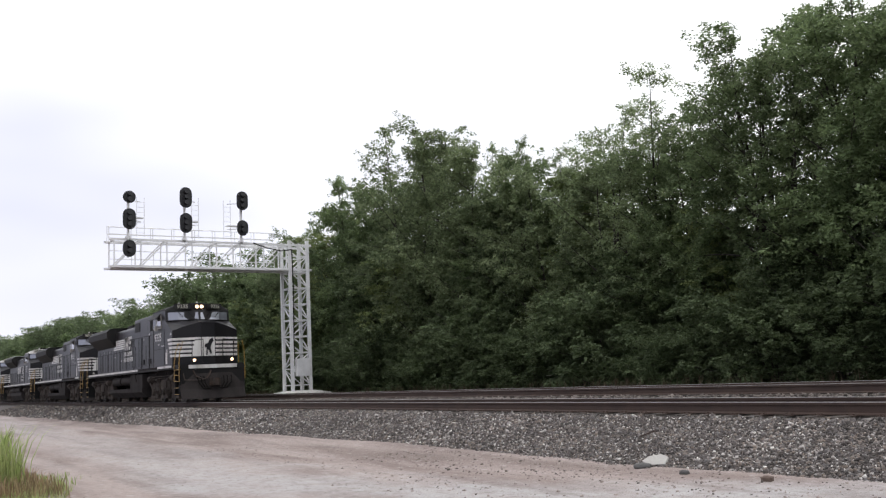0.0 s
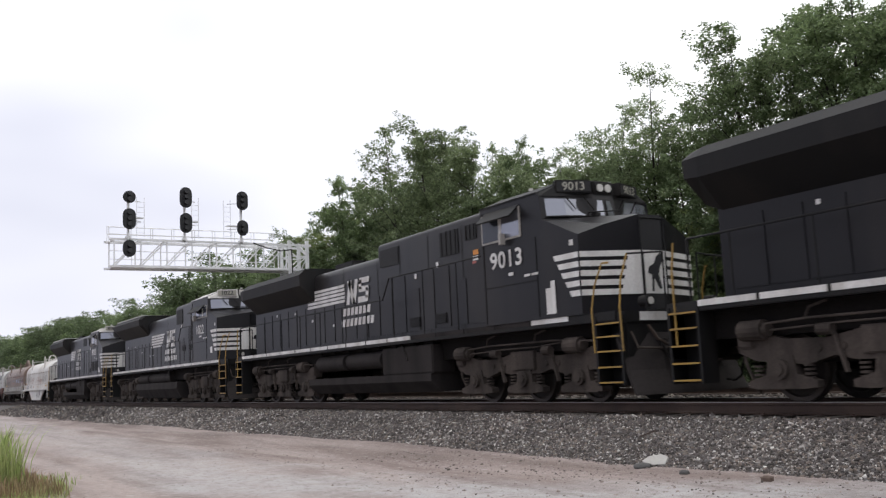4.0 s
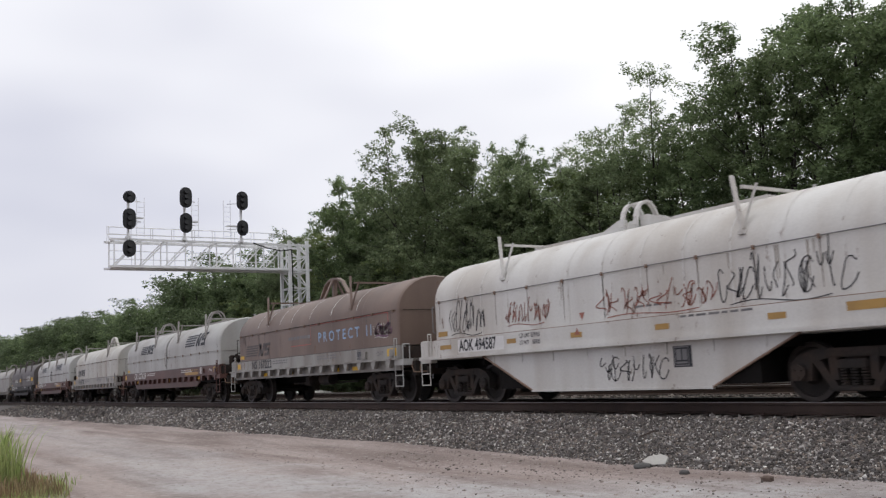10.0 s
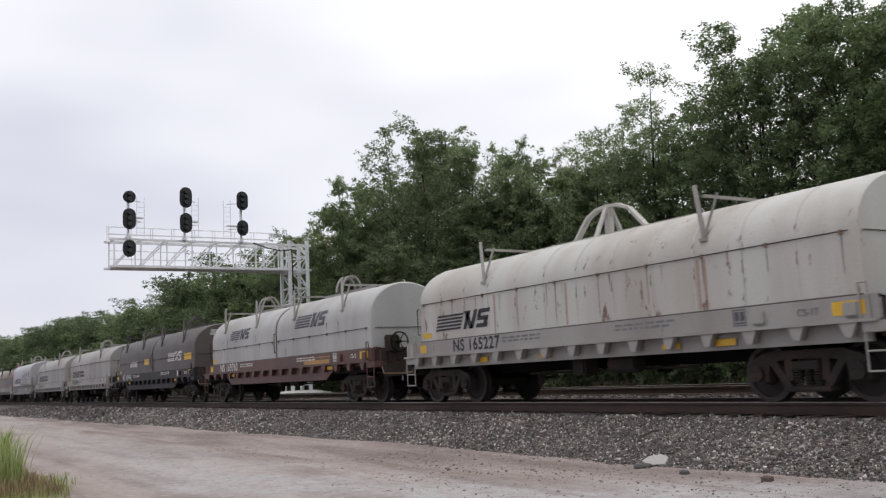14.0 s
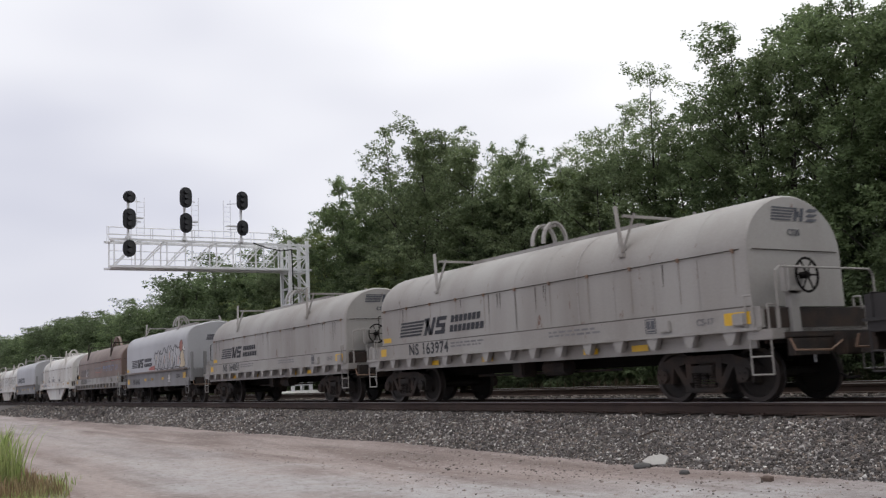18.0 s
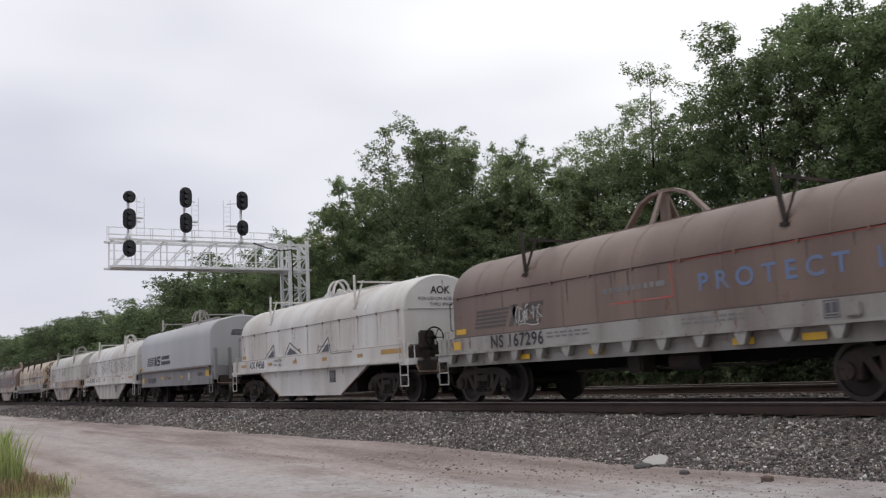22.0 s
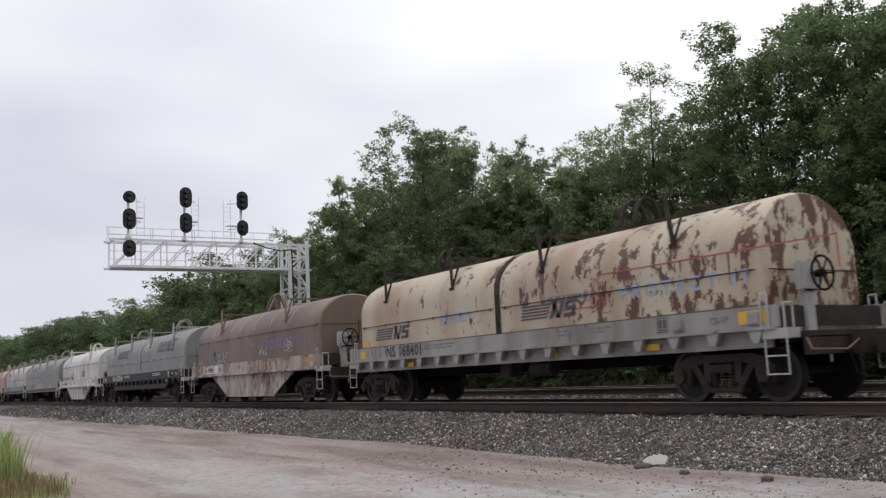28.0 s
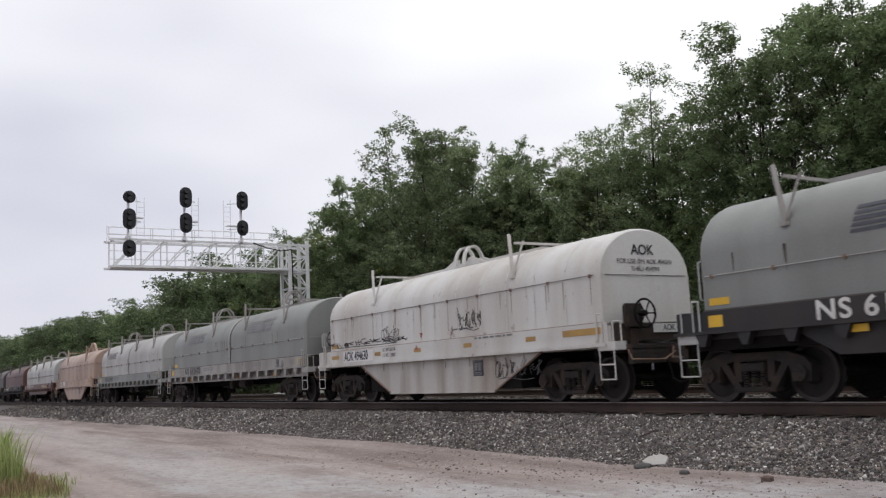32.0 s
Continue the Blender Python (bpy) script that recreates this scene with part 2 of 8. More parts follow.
    colour = blend(maths("MULTIPLY", span(clods, 0.54, 0.66), 0.42), colour, (0.144, 0.115, 0.104))
    colour = blend(maths("MULTIPLY", span(clods, 0.42, 0.32), 0.40), colour, (0.452, 0.422, 0.409))
    grit = span(cloud(30.0, 4), 0.55, 0.66)
    colour = blend(maths("MULTIPLY", grit, 0.6), colour, (0.122, 0.100, 0.091))
    chips = span(cloud(58.0, 2), 0.36, 0.28)
    colour = blend(maths("MULTIPLY", chips, 0.5), colour, (0.539, 0.522, 0.505))
    l.new(colour, hsv.inputs["Color"])
    l.new(span(ruts, 0.35, 0.65, 0.95, 0.7), b.inputs["Roughness"])
    return m


M_road = road_material()


def sheet(name, xs, ys, height, mat, label, category, smooth=True):
    """A ground sheet over a grid, with height(x, y)."""
    verts = [(x, y, height(x, y)) for y in ys for x in xs]
    w = len(xs)
    faces = [(j * w + i, j * w + i + 1, (j + 1) * w + i + 1, (j + 1) * w + i) for j in range(len(ys) - 1) for i in range(w - 1)]
    me = bpy.data.meshes.new(name)
    me.from_pydata(verts, [], faces)
    me.materials.append(mat)
    if smooth:
        me.shade_smooth()
    return tagged(new(name, me), label, category, kind="structure")


def steps(a, b, d):
    k = max(1, round((b - a) / d))
    return [a + (b - a) * i / k for i in range(k + 1)]


def ground_height(x, y):
    far = 0.0 if y < 9 else min(1.0, (y - 9) / 6)
    return GROUND_Z - 0.05 + 0.06 * noise.noise((x * 0.1, y * 0.1, 0)) + 0.75 * far + (0.0 if y < 40 else min(9, (y - 40) * 0.06))


def road_edge(x):
    """Where the ballast's foot meets the road."""
    return -3.75 - 0.35 * noise.noise((x * 0.13, 3.1, 0)) - 0.012 * max(0, -x - 14)


def road_height(x, y):
    rut = 0.03 * noise.noise((x * 0.03, y * 0.9, 5)) + 0.025 * noise.noise((x * 0.5, y * 0.7, 2)) + 0.008 * noise.noise((x * 3, y * 3, 2))
    rise = max(0.0, min(1.0, (y + 5.2) / 1.6)) * 0.1
    return GROUND_Z + 0.03 + rut + rise


outer = [-3000, -1200, -600, -300]
sheet("ground", outer + steps(-200, 60, 6) + [200, 800, 3000], [-3000, -800, -200] + steps(-60, 60, 3) + [120, 300, 1000, 3000], ground_height,
      M_soil, "dark weedy soil and leaf litter beside the railway", "ground")
sheet("road", steps(-110, 24, 0.5), steps(-24, -2.4, 0.3), road_height, M_road, "wet pinkish grey packed gravel track beside the ballast", "road")


def bed_height(x, y):
    """The ballast's surface: two shoulders and flat tops under the sleepers."""
    e = road_edge(x)
    j = 0.035 * noise.noise((x * 0.9, y * 0.9, 0)) + 0.02 * noise.noise((x * 3.1, y * 3.1, 4))
    if y < -1.75:
        k = max(0.0, (y - e) / (-1.75 - e))
        z = -0.92 + (0.92 - 0.235) * min(1.0, k ** 0.85)
    elif y < 1.6:
        z = -0.235
    elif y < 2.7:
        z = -0.235 + 0.13 * (y - 1.6) / 1.1
    elif y < 6.2:
        z = -0.105
    else:
        z = -0.105 - 0.35 * min(1.0, (y - 6.2) / 1.6)
    return z + j * (1.0 if y < -1.75 or y > 6 else 0.35)


ballast = sheet("ballast", steps(-130, 24, 0.5), steps(-5.6, -1.6, 0.16) + steps(-1.4, 8.6, 0.5), bed_height, M_ballast, "grey crushed stone ballast bed under two tracks", "ballast")


def rail_profile():
    return [(-0.07, -0.19), (0.07, -0.19), (0.07, -0.178), (0.012, -0.155), (0.010, -0.055), (0.034, -0.045), (0.036, -0.008), (0.03, -0.002),
            (-0.03, -0.002), (-0.036, -0.008), (-0.034, -0.045), (-0.010, -0.055), (-0.012, -0.155), (-0.07, -0.178)]


def tracks():
    tie = box(B(), -0.115, 0.115, -1.3, 1.3, -0.375, -0.197, 0.012)
    tie_mesh = bpy.data.meshes.new("sleeper")
    tie.to_mesh(tie_mesh)
    tie_mesh.materials.append(M_tie)
    plate_bm = box(B(), -0.09, 0.09, -0.19, 0.19, -0.197, -0.186)
    for sx in (-0.05, 0.05):
        for sy in (-0.12, 0.12):
            box(plate_bm, sx - 0.013, sx + 0.013, sy - 0.013, sy + 0.013, -0.187, -0.165)
    plate_mesh = bpy.data.meshes.new("tie_plate")
    plate_bm.to_mesh(plate_mesh)
    plate_mesh.materials.append(M_rail_side)
    for k, (y, z) in enumerate(TRACKS):
        t = thing("railway_track", ("near" if k == 0 else "second") + " standard-gauge track, rusty rails with polished heads on dark timber sleepers", "railway track", "parallel tracks", "structure", pose(0, y, z))
        for s in (-1, 1):
            r = part("rail", prism(B(), [(p + s * 0.755, q) for p, q in rail_profile()], -900, 60), M_rail_side, t, "rust-brown rail")
            part("rail_head", box(B(), -900, 60, s * 0.755 - 0.038, s * 0.755 + 0.038, -0.012, 0.0005, 0.005), M_rail_top, r, "bright worn running surface")
        for i in range(150 if k == 0 else 90):
            share("sleeper", tie_mesh, t, pose(8 - i * 0.53 + random.uniform(-0.03, 0.03), random.uniform(-0.04, 0.04), random.uniform(-0.01, 0.01), 0, 0, random.uniform(-1, 1)))
            if k == 0 and i < 80:
                for s in (-1, 1):
                    share("tie_plate", plate_mesh, t, pose(8 - i * 0.53, s * 0.755, 0))
        rest = B()
        for i in range(150 if k == 0 else 90, 260):
            x = 8 - i * 0.53
            box(rest, x - 0.115, x + 0.115, -1.3, 1.3, -0.375, -0.197)
        tagged(part("far_sleepers", rest, M_tie, t), kind="stuff")


tracks()


# ---- signal bridge ----
M_galv = material("galvanised_steel", (0.80, 0.80, 0.80), 0.55, 0.0, vary=0.10, scale=2, fine=30, bump=0.05, dirt=(0.58, 0.58, 0.58), dirt_amount=0.5)
M_signal = material("flat_black_signal_plate", (0.012, 0.012, 0.014), 0.6, vary=0.2, scale=3)
M_mound = material("pale_crushed_limestone", (0.60, 0.59, 0.57), 0.95, vary=0.3, scale=3, fine=14, bump=0.8)


def signal_bridge():
    g = thing("signal_bridge", "pale galvanised steel cantilever signal bridge over two tracks", "signal bridge", m=pose(-50.0, 0, 0))
    x0, x1 = -0.62, 0.62
    zb, zt, ya, yb = 7.14, 8.58, -2.4, 7.2
    for x in (x0, x1):
        for z in (zb, zt):
            part("chord", bar(B(), (x, ya - 0.25, z), (x, 8.75, z), 0.115, 0.115), M_galv, g)
        bays = 7
        for i in range(bays + 1):
            y = ya + (yb - ya) * i / bays
            part("upright", bar(B(), (x, y, zb), (x, y, zt), 0.062, 0.062), M_galv, g)
            if i < bays:
                part("diagonal", bar(B(), (x, y, zb), (x, y + (yb - ya) / bays, zt), 0.062, 0.062), M_galv, g)
    for i in range(8):
        y = ya + (yb - ya) * i / 7
        for z in (zb, zt):
            part("cross_tie", bar(B(), (x0, y, z), (x1, y, z), 0.06, 0.06), M_galv, g)
    part("walkway", box(B(), x0 + 0.05, x1 - 0.05, ya, yb + 0.9, zb + 0.05, zb + 0.09), M_galv, g, "open grating walkway")
    part("walkway", box(B(), x0 - 0.55, x0 - 0.02, ya, yb + 0.9, zt + 0.07, zt + 0.11), M_galv, g, "open grating walkway")
    for x, z0, tall in ((x0 - 0.5, zt + 0.1, 0.85), (x0 - 0.02, zt + 0.1, 0.75), (x0 + 0.1, zb + 0.08, 0.9)):
        rail = B()
        for z in (z0 + tall, z0 + tall * 0.5):
            rod(rail, (x, ya, z), (x, yb - 0.3, z), 0.022, 6)
        part("hand_rail", rail, M_galv, g)
        for i in range(9):
            y = ya + (yb - 0.3 - ya) * i / 8
            part("rail_post", rod(B(), (x, y, z0), (x, y, z0 + tall), 0.02, 6), M_galv, g)
    legs = [(x, y) for x in (x0, x1) for y in (7.4, 8.5)]
    for x, y in legs:
        part("leg", bar(B(), (x, y, 0.1), (x, y, 8.85), 0.17, 0.17), M_galv, g)
        part("base_plate", box(B(), x - 0.2, x + 0.2, y - 0.2, y + 0.2, 0.06, 0.12), M_galv, g)
    levels = [0.5 + i * 0.93 for i in range(10)]
    for k, (z0, z1) in enumerate(zip(levels, levels[1:])):
        for x in (x0, x1):
            part("tower_strut", bar(B(), (x, 7.4, z0), (x, 8.5, z0), 0.07, 0.07), M_galv, g)
            a, b = (7.4, 8.5) if k % 2 else (8.5, 7.4)
            part("tower_diagonal", bar(B(), (x, a, z0), (x, b, z1), 0.06, 0.06), M_galv, g)
        for y in (7.4, 8.5):
            part("tower_strut", bar(B(), (x0, y, z0), (x1, y, z0), 0.07, 0.07), M_galv, g)
            a, b = (x0, x1) if k % 2 else (x1, x0)
            part("tower_diagonal", bar(B(), (a, y, z0), (b, y, z1), 0.06, 0.06), M_galv, g)
    bx = part("equipment_cabinet", box(B(), 0.66, 1.0, 7.55, 8.3, 1.0, 2.0, 0.02), M_galv, g, "grey steel equipment cabinet")
    part("cabinet_door", box(B(), 1.0, 1.012, 7.6, 8.25, 1.05, 1.95), M_galv, bx)
    cable = B()
    pipe(cable, [(x1 + 0.1, 5.2, 8.6), (x1 + 0.12, 6.0, 8.35), (x1 + 0.12, 6.8, 8.2), (x1 + 0.1, 7.5, 8.3), (x1 + 0.1, 7.55, 6.0), (x1 + 0.1, 7.5, 3.0), (x1 + 0.05, 7.55, 1.9)], 0.03)
    part("cable", cable, M_under, g)
    for y, heads, lx in ((-1.72, ((10.79, 0.66, 0.33), (9.61, 1.12, 0.335), (8.04, 0.90, 0.335)), 0.75), (1.27, ((10.94, 1.14, 0.335), (9.53, 1.10, 0.335)), 0.72), (4.46, ((10.94, 1.08, 0.325), (9.39, 0.88, 0.32)), -0.65)):
        m = part("signal_mast", rod(B(), (x1 + 0.15, y, 7.6 if len(heads) > 2 else 8.6), (x1 + 0.15, y, heads[0][0] + 0.2), 0.075, 10), M_galv, g)
        part("mast_bracket", box(B(), x1 - 0.05, x1 + 0.22, y - 0.12, y + 0.12, 8.6, 8.72), M_galv, m)
        for z, tall, hw in heads:
            n = 12
            r = hw
            s = max(0.0, tall / 2 - r)
            pts = [(y + r * math.cos(math.pi * i / n), z + s + r * math.sin(math.pi * i / n)) for i in range(n + 1)] + [(y - r * math.cos(math.pi * i / n), z - s - r * math.sin(math.pi * i / n)) for i in range(n + 1)]
            hd = part("signal_head", prism(B(), pts, x1 + 0.42, x1 + 0.46), M_signal, m, "flat black oval signal backplate")
            part("lamp_housing", box(B(), x1 + 0.2, x1 + 0.42, y - 0.16, y + 0.16, z - tall * 0.36, z + tall * 0.36, 0.03), M_signal, hd)
            k = 3 if tall > 1.0 else 2
            for i in range(k):
                zz = z + (i - (k - 1) / 2) * 0.3
                part("lamp_hood", rod(B(), (x1 + 0.44, y, zz), (x1 + 0.66, y, zz + 0.02), 0.125, 14, 0.12), M_signal, hd)
        lad = B()
        zl = heads[0][0] + 0.15
        for dx in (-0.2, 0.2):
            rod(lad, (x1 - 0.3, y + lx + dx, 8.8), (x1 - 0.3, y + lx + dx, zl), 0.016, 5)
        for i in range(int((zl - 8.9) / 0.28)):
            rod(lad, (x1 - 0.3, y + lx - 0.2, 9.0 + i * 0.28), (x1 - 0.3, y + lx + 0.2, 9.0 + i * 0.28), 0.012, 5)
        part("ladder", lad, M_galv, m)
        for z in (heads[0][0] - 0.1, heads[1][0]):
            part("ladder_stay", bar(B(), (x1 + 0.1, y, z), (x1 - 0.3, y + lx, z), 0.04, 0.04), M_galv, m)
        part("service_stand", box(B(), x1 - 0.35, x1 + 0.05, y + min(0, lx) - 0.1, y + max(0, lx) + 0.1, heads[1][0] + 0.15, heads[1][0] + 0.19), M_galv, m)
    bm = B()
    for r0, r1, z0, z1 in ((2.5, 1.8, -0.45, 0.03), (1.8, 0.9, 0.03, 0.19)):
        bmesh.ops.create_cone(bm, cap_ends=True, segments=28, radius1=r0, radius2=r1, depth=z1 - z0, matrix=Matrix.Translation((0, 8.03, (z0 + z1) / 2)))
    for v in bm.verts:
        v.co.x += 0.12 * noise.noise(v.co * 1.3)
        v.co.y += 0.12 * noise.noise(v.co * 1.1 + Vector((3, 0, 0)))
    part("footing", bm, M_mound, g, "pale crushed stone mound round the concrete footing")


signal_bridge()


# ---- woods ----
def leaf_material(name, a, b):
    m = material(name, a, 0.6, vary=0.2, scale=0.35, fine=3.0, bump=0.0, dirt=b, dirt_amount=0.9, island=0.36, piece=0.16, spec=0.3)
    n, l = m.node_tree.nodes, m.node_tree.links
    out = n["Material Output"]
    hsv = next(k for k in n if k.bl_idname == "ShaderNodeHueSaturation")
    tr, mx = n.new("ShaderNodeBsdfTranslucent"), n.new("ShaderNodeMixShader")
    mx.inputs[0].default_value = 0.5
    l.new(hsv.outputs["Color"], tr.inputs["Color"])
    l.new(n["Principled BSDF"].outputs[0], mx.inputs[1])
    l.new(tr.outputs[0], mx.inputs[2])
    l.new(mx.outputs[0], out.inputs["Surface"])
    return m


M_leaf = leaf_material("deep_green_leaves", (0.200, 0.262, 0.126), (0.132, 0.184, 0.090))
M_leaf_pale = leaf_material("pale_green_leaves", (0.232, 0.285, 0.152), (0.155, 0.202, 0.106))
M_leaf_yellow = leaf_material("yellowing_leaves", (0.215, 0.258, 0.108), (0.142, 0.186, 0.078))
# leaf green darkened to put the shade below the tall crowns into the colour
M_leaf_shade = leaf_material("shade_darkened_leaves", (0.138, 0.180, 0.092), (0.086, 0.120, 0.060))
M_bark = material("grey_brown_bark", (0.060, 0.052, 0.046), 0.95, vary=0.4, scale=4, fine=20, bump=0.8, streak=True)
RNG = np.random.default_rng(7)


def leaves_mesh(name, sprays, per, size, mat, sigma=0.1, long=2.0):
    """Many small leaves, each a bent diamond, set along drooping sprays: rows of start, direction, length."""
    c = np.repeat(np.asarray(sprays, float), per, axis=0)
    n = len(c)
    t = RNG.uniform(0.1, 1.0, n)[:, None] ** 0.8
    run = c[:, 6:7]
    p = c[:, :3] + c[:, 3:6] * run * t + RNG.normal(0, 1, (n, 3)) * sigma * (1.15 - 0.6 * t) * np.array([1, 1, 0.7])
    p[:, 2] -= (0.32 * run * t * t)[:, 0]
    d = RNG.normal(0, 0.8, (n, 3)) + c[:, 3:6] * 0.7
    d[:, 2] = d[:, 2] * 0.5 - 0.4
    d /= np.linalg.norm(d, axis=1, keepdims=True)
    u = np.cross(d, RNG.normal(0, 0.55, (n, 3)) + np.array([0, 0, 1.0]))
    u /= np.linalg.norm(u, axis=1, keepdims=True)
    s = (size * RNG.uniform(0.6, 1.35, n))[:, None]
    v = np.empty((n, 4, 3))
    v[:, 0], v[:, 2] = p - d * s * 0.5 * long, p + d * s * 0.5 * long
    v[:, 1], v[:, 3] = p + u * s * 0.5 + d * s * 0.1, p - u * s * 0.5 + d * s * 0.1
    me = bpy.data.meshes.new(name)
    me.vertices.add(n * 4)
    me.vertices.foreach_set("co", v.ravel())
    me.loops.add(n * 4)
    me.loops.foreach_set("vertex_index", np.arange(n * 4))
    me.polygons.add(n)
    me.polygons.foreach_set("loop_start", np.arange(0, n * 4, 4))
    me.polygons.foreach_set("loop_total", np.full(n, 4))
    me.update()
    me.validate()
    me.materials.append(mat)
    return me


def limb(bm, p, q, r0, r1, bend, rnd, n=5, k=4):
    """A bent, tapered limb; gives back its points."""
    p, q = Vector(p), Vector(q)
    mid = (p + q) / 2 + Vector((rnd.uniform(-bend, bend), rnd.uniform(-bend, bend), rnd.uniform(0, bend)))
    pts = [(1 - t) ** 2 * p + 2 * t * (1 - t) * mid + t * t * q for t in [i / k for i in range(k + 1)]]
    for i, (a, b) in enumerate(zip(pts, pts[1:])):
        rod(bm, a, b, r0 + (r1 - r0) * i / k, n, r0 + (r1 - r0) * (i + 1) / k)
    return pts


def tree(label, height, width, per, size, mat, seed, low=0.2, dense=1.0, category="tree", name="tree", leaders=3, sigma=0.12, run=0.95, skip=0.12):
    """A trunk that forks into leaders, with limbs, twigs and drooping sprays of leaves along them."""
    rnd = random.Random(seed)
    t = thing(name, label, category, "woods beside the railway")
    wood = B()
    r = height * 0.010 + 0.02
    fork = Vector((rnd.uniform(-0.3, 0.3), rnd.uniform(-0.3, 0.3), height * low))
    limb(wood, (0, 0, -0.4), fork, r, r * 0.8, height * 0.02, rnd, 8, 3)
    sprays = []
    def spray(q, way, length):
        way = way.normalized()
        sprays.append((*q, *way, length))
    for s in range(leaders):
        a0 = 6.283 * s / leaders + rnd.uniform(-0.6, 0.6)
        out = width * rnd.uniform(0.10, 0.26)
        tip = Vector((math.cos(a0) * out, math.sin(a0) * out, height * (0.985 if s == 0 else rnd.uniform(0.72, 0.95))))
        spine = limb(wood, fork, tip, r * 0.62, r * 0.08, height * 0.05, rnd, 6, 8)
        limbs = int(36 / leaders) + 4
        for i in range(limbs):
            if rnd.random() < skip:
                continue
            f = (i + rnd.random() * 0.9) / limbs
            k = min(7, int(f * 8))
            base = spine[k].lerp(spine[k + 1], f * 8 - k)
            z = base.z / height
            a = a0 + rnd.uniform(-1.9, 1.9)
            shape = min(1.0, 0.55 + 1.6 * z) * max(0.0, 1.0 - z) ** 0.62
            reach = width * 0.56 * shape * rnd.uniform(0.55, 1.2) + 0.25
            end = base + Vector((math.cos(a) * reach, math.sin(a) * reach, reach * rnd.uniform(0.1, 1.15)))
            end.z = min(end.z, height * 0.98)
            path = limb(wood, base, end, r * 0.30 * (1.1 - f), 0.012, reach * 0.15, rnd, 4, 4)
            outward = (end - base).normalized()
            for j in range(int((4 + reach * 5.5) * dense)):
                g = rnd.uniform(0.9, 4.0)
                q = path[int(g)].lerp(path[min(4, int(g) + 1)], g % 1)
                q = q + Vector((rnd.gauss(0, 1), rnd.gauss(0, 1), rnd.gauss(0, 0.9))) * 0.13 * (0.6 + reach)
                way = outward * rnd.uniform(0.1, 0.8) + Vector((rnd.gauss(0, 0.6), rnd.gauss(0, 0.6), rnd.uniform(-0.55, 0.95)))
                spray(q, way, run * rnd.uniform(0.5, 1.15))
            spray(end, outward + Vector((0, 0, 0.2)), run * 0.8)
        for j in range(int(16 * dense)):
            q = spine[8].lerp(spine[6], rnd.random() ** 1.3)
            spray(q, Vector((rnd.gauss(0, 0.6), rnd.gauss(0, 0.6), rnd.uniform(0.1, 1.0))), run * rnd.uniform(0.35, 0.75))
    part("trunk", wood, M_bark, t)
    share("crown", leaves_mesh("crown", sprays, per, size, mat, sigma), t, Matrix())
    return t


tall = [tree("tall broadleaf tree with dark green ragged crown", 14, 6.2, 58, 0.078, M_leaf, 1, 0.14, 1.3, sigma=0.15),
        tree("tall broadleaf tree with pale feathery crown", 14, 5.4, 46, 0.070, M_leaf_pale, 2, 0.14, 1.35, sigma=0.14, skip=0.1),
        tree("tall broadleaf tree with dense dark crown", 14, 6.8, 60, 0.082, M_leaf, 3, 0.12, 1.3, leaders=4, sigma=0.15),
        tree("slender open tree with thin feathery top", 14, 4.8, 40, 0.068, M_leaf_pale, 4, 0.16, 1.3, leaders=3, sigma=0.13, skip=0.12, run=1.1),
        tree("broad tree with yellow-tinged leaves", 14, 6.0, 54, 0.078, M_leaf_yellow, 5, 0.14, 1.25, sigma=0.15),
        tree("tall open tree with gaps in its dark crown", 14, 6.2, 58, 0.068, M_leaf, 6, 0.24, 1.1, leaders=4, sigma=0.15, skip=0.30),
        tree("tall open tree with thin drooping sprays", 14, 5.4, 46, 0.064, M_leaf_pale, 8, 0.24, 1.05, leaders=4, sigma=0.14, skip=0.32, run=1.15)]
low_trees = [tree("low bushy tree with leaf colour darkened for shade", 9, 6.4, 48, 0.085, M_leaf_shade, 31, 0.08, 1.2, leaders=4, sigma=0.15),
             tree("low bushy tree with yellow-tinged leaves", 9, 6.0, 46, 0.082, M_leaf_yellow, 32, 0.08, 1.1, leaders=4, sigma=0.15)]
shrubs = [tree("leafy green shrub at the wood's edge, colour darkened for shade", 5, 4.6, 34, 0.085, M_leaf_shade, 11, 0.03, 1.0, "shrub", "shrub", 5, run=0.8),
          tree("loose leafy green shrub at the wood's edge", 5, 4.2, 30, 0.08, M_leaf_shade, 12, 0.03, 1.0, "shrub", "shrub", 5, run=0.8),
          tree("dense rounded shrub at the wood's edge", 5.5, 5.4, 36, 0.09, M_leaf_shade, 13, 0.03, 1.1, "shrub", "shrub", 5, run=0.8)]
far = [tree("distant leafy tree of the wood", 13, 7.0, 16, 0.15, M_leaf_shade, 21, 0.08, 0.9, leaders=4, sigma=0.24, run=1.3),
       tree("distant green tree of the wood", 13, 6.4, 15, 0.15, M_leaf, 22, 0.08, 0.9, leaders=3, sigma=0.24, run=1.3)]


def plant(kind, x, y, h, full, spread=1.0, first=False):
    """Sets a tree of height h at a place."""
    s = h / full
    m = pose(x, y, ground_height(x, y) - 0.1, 0, 0, random.uniform(0, 360)) @ Matrix.Diagonal((s * spread, s * spread, s, 1))
    if first:
        kind.matrix_basis = m
        return kind
    k = kind.scale
    return copy_thing(kind, m @ Matrix.Diagonal((1 / k.x, 1 / k.y, 1 / k.z, 1)))


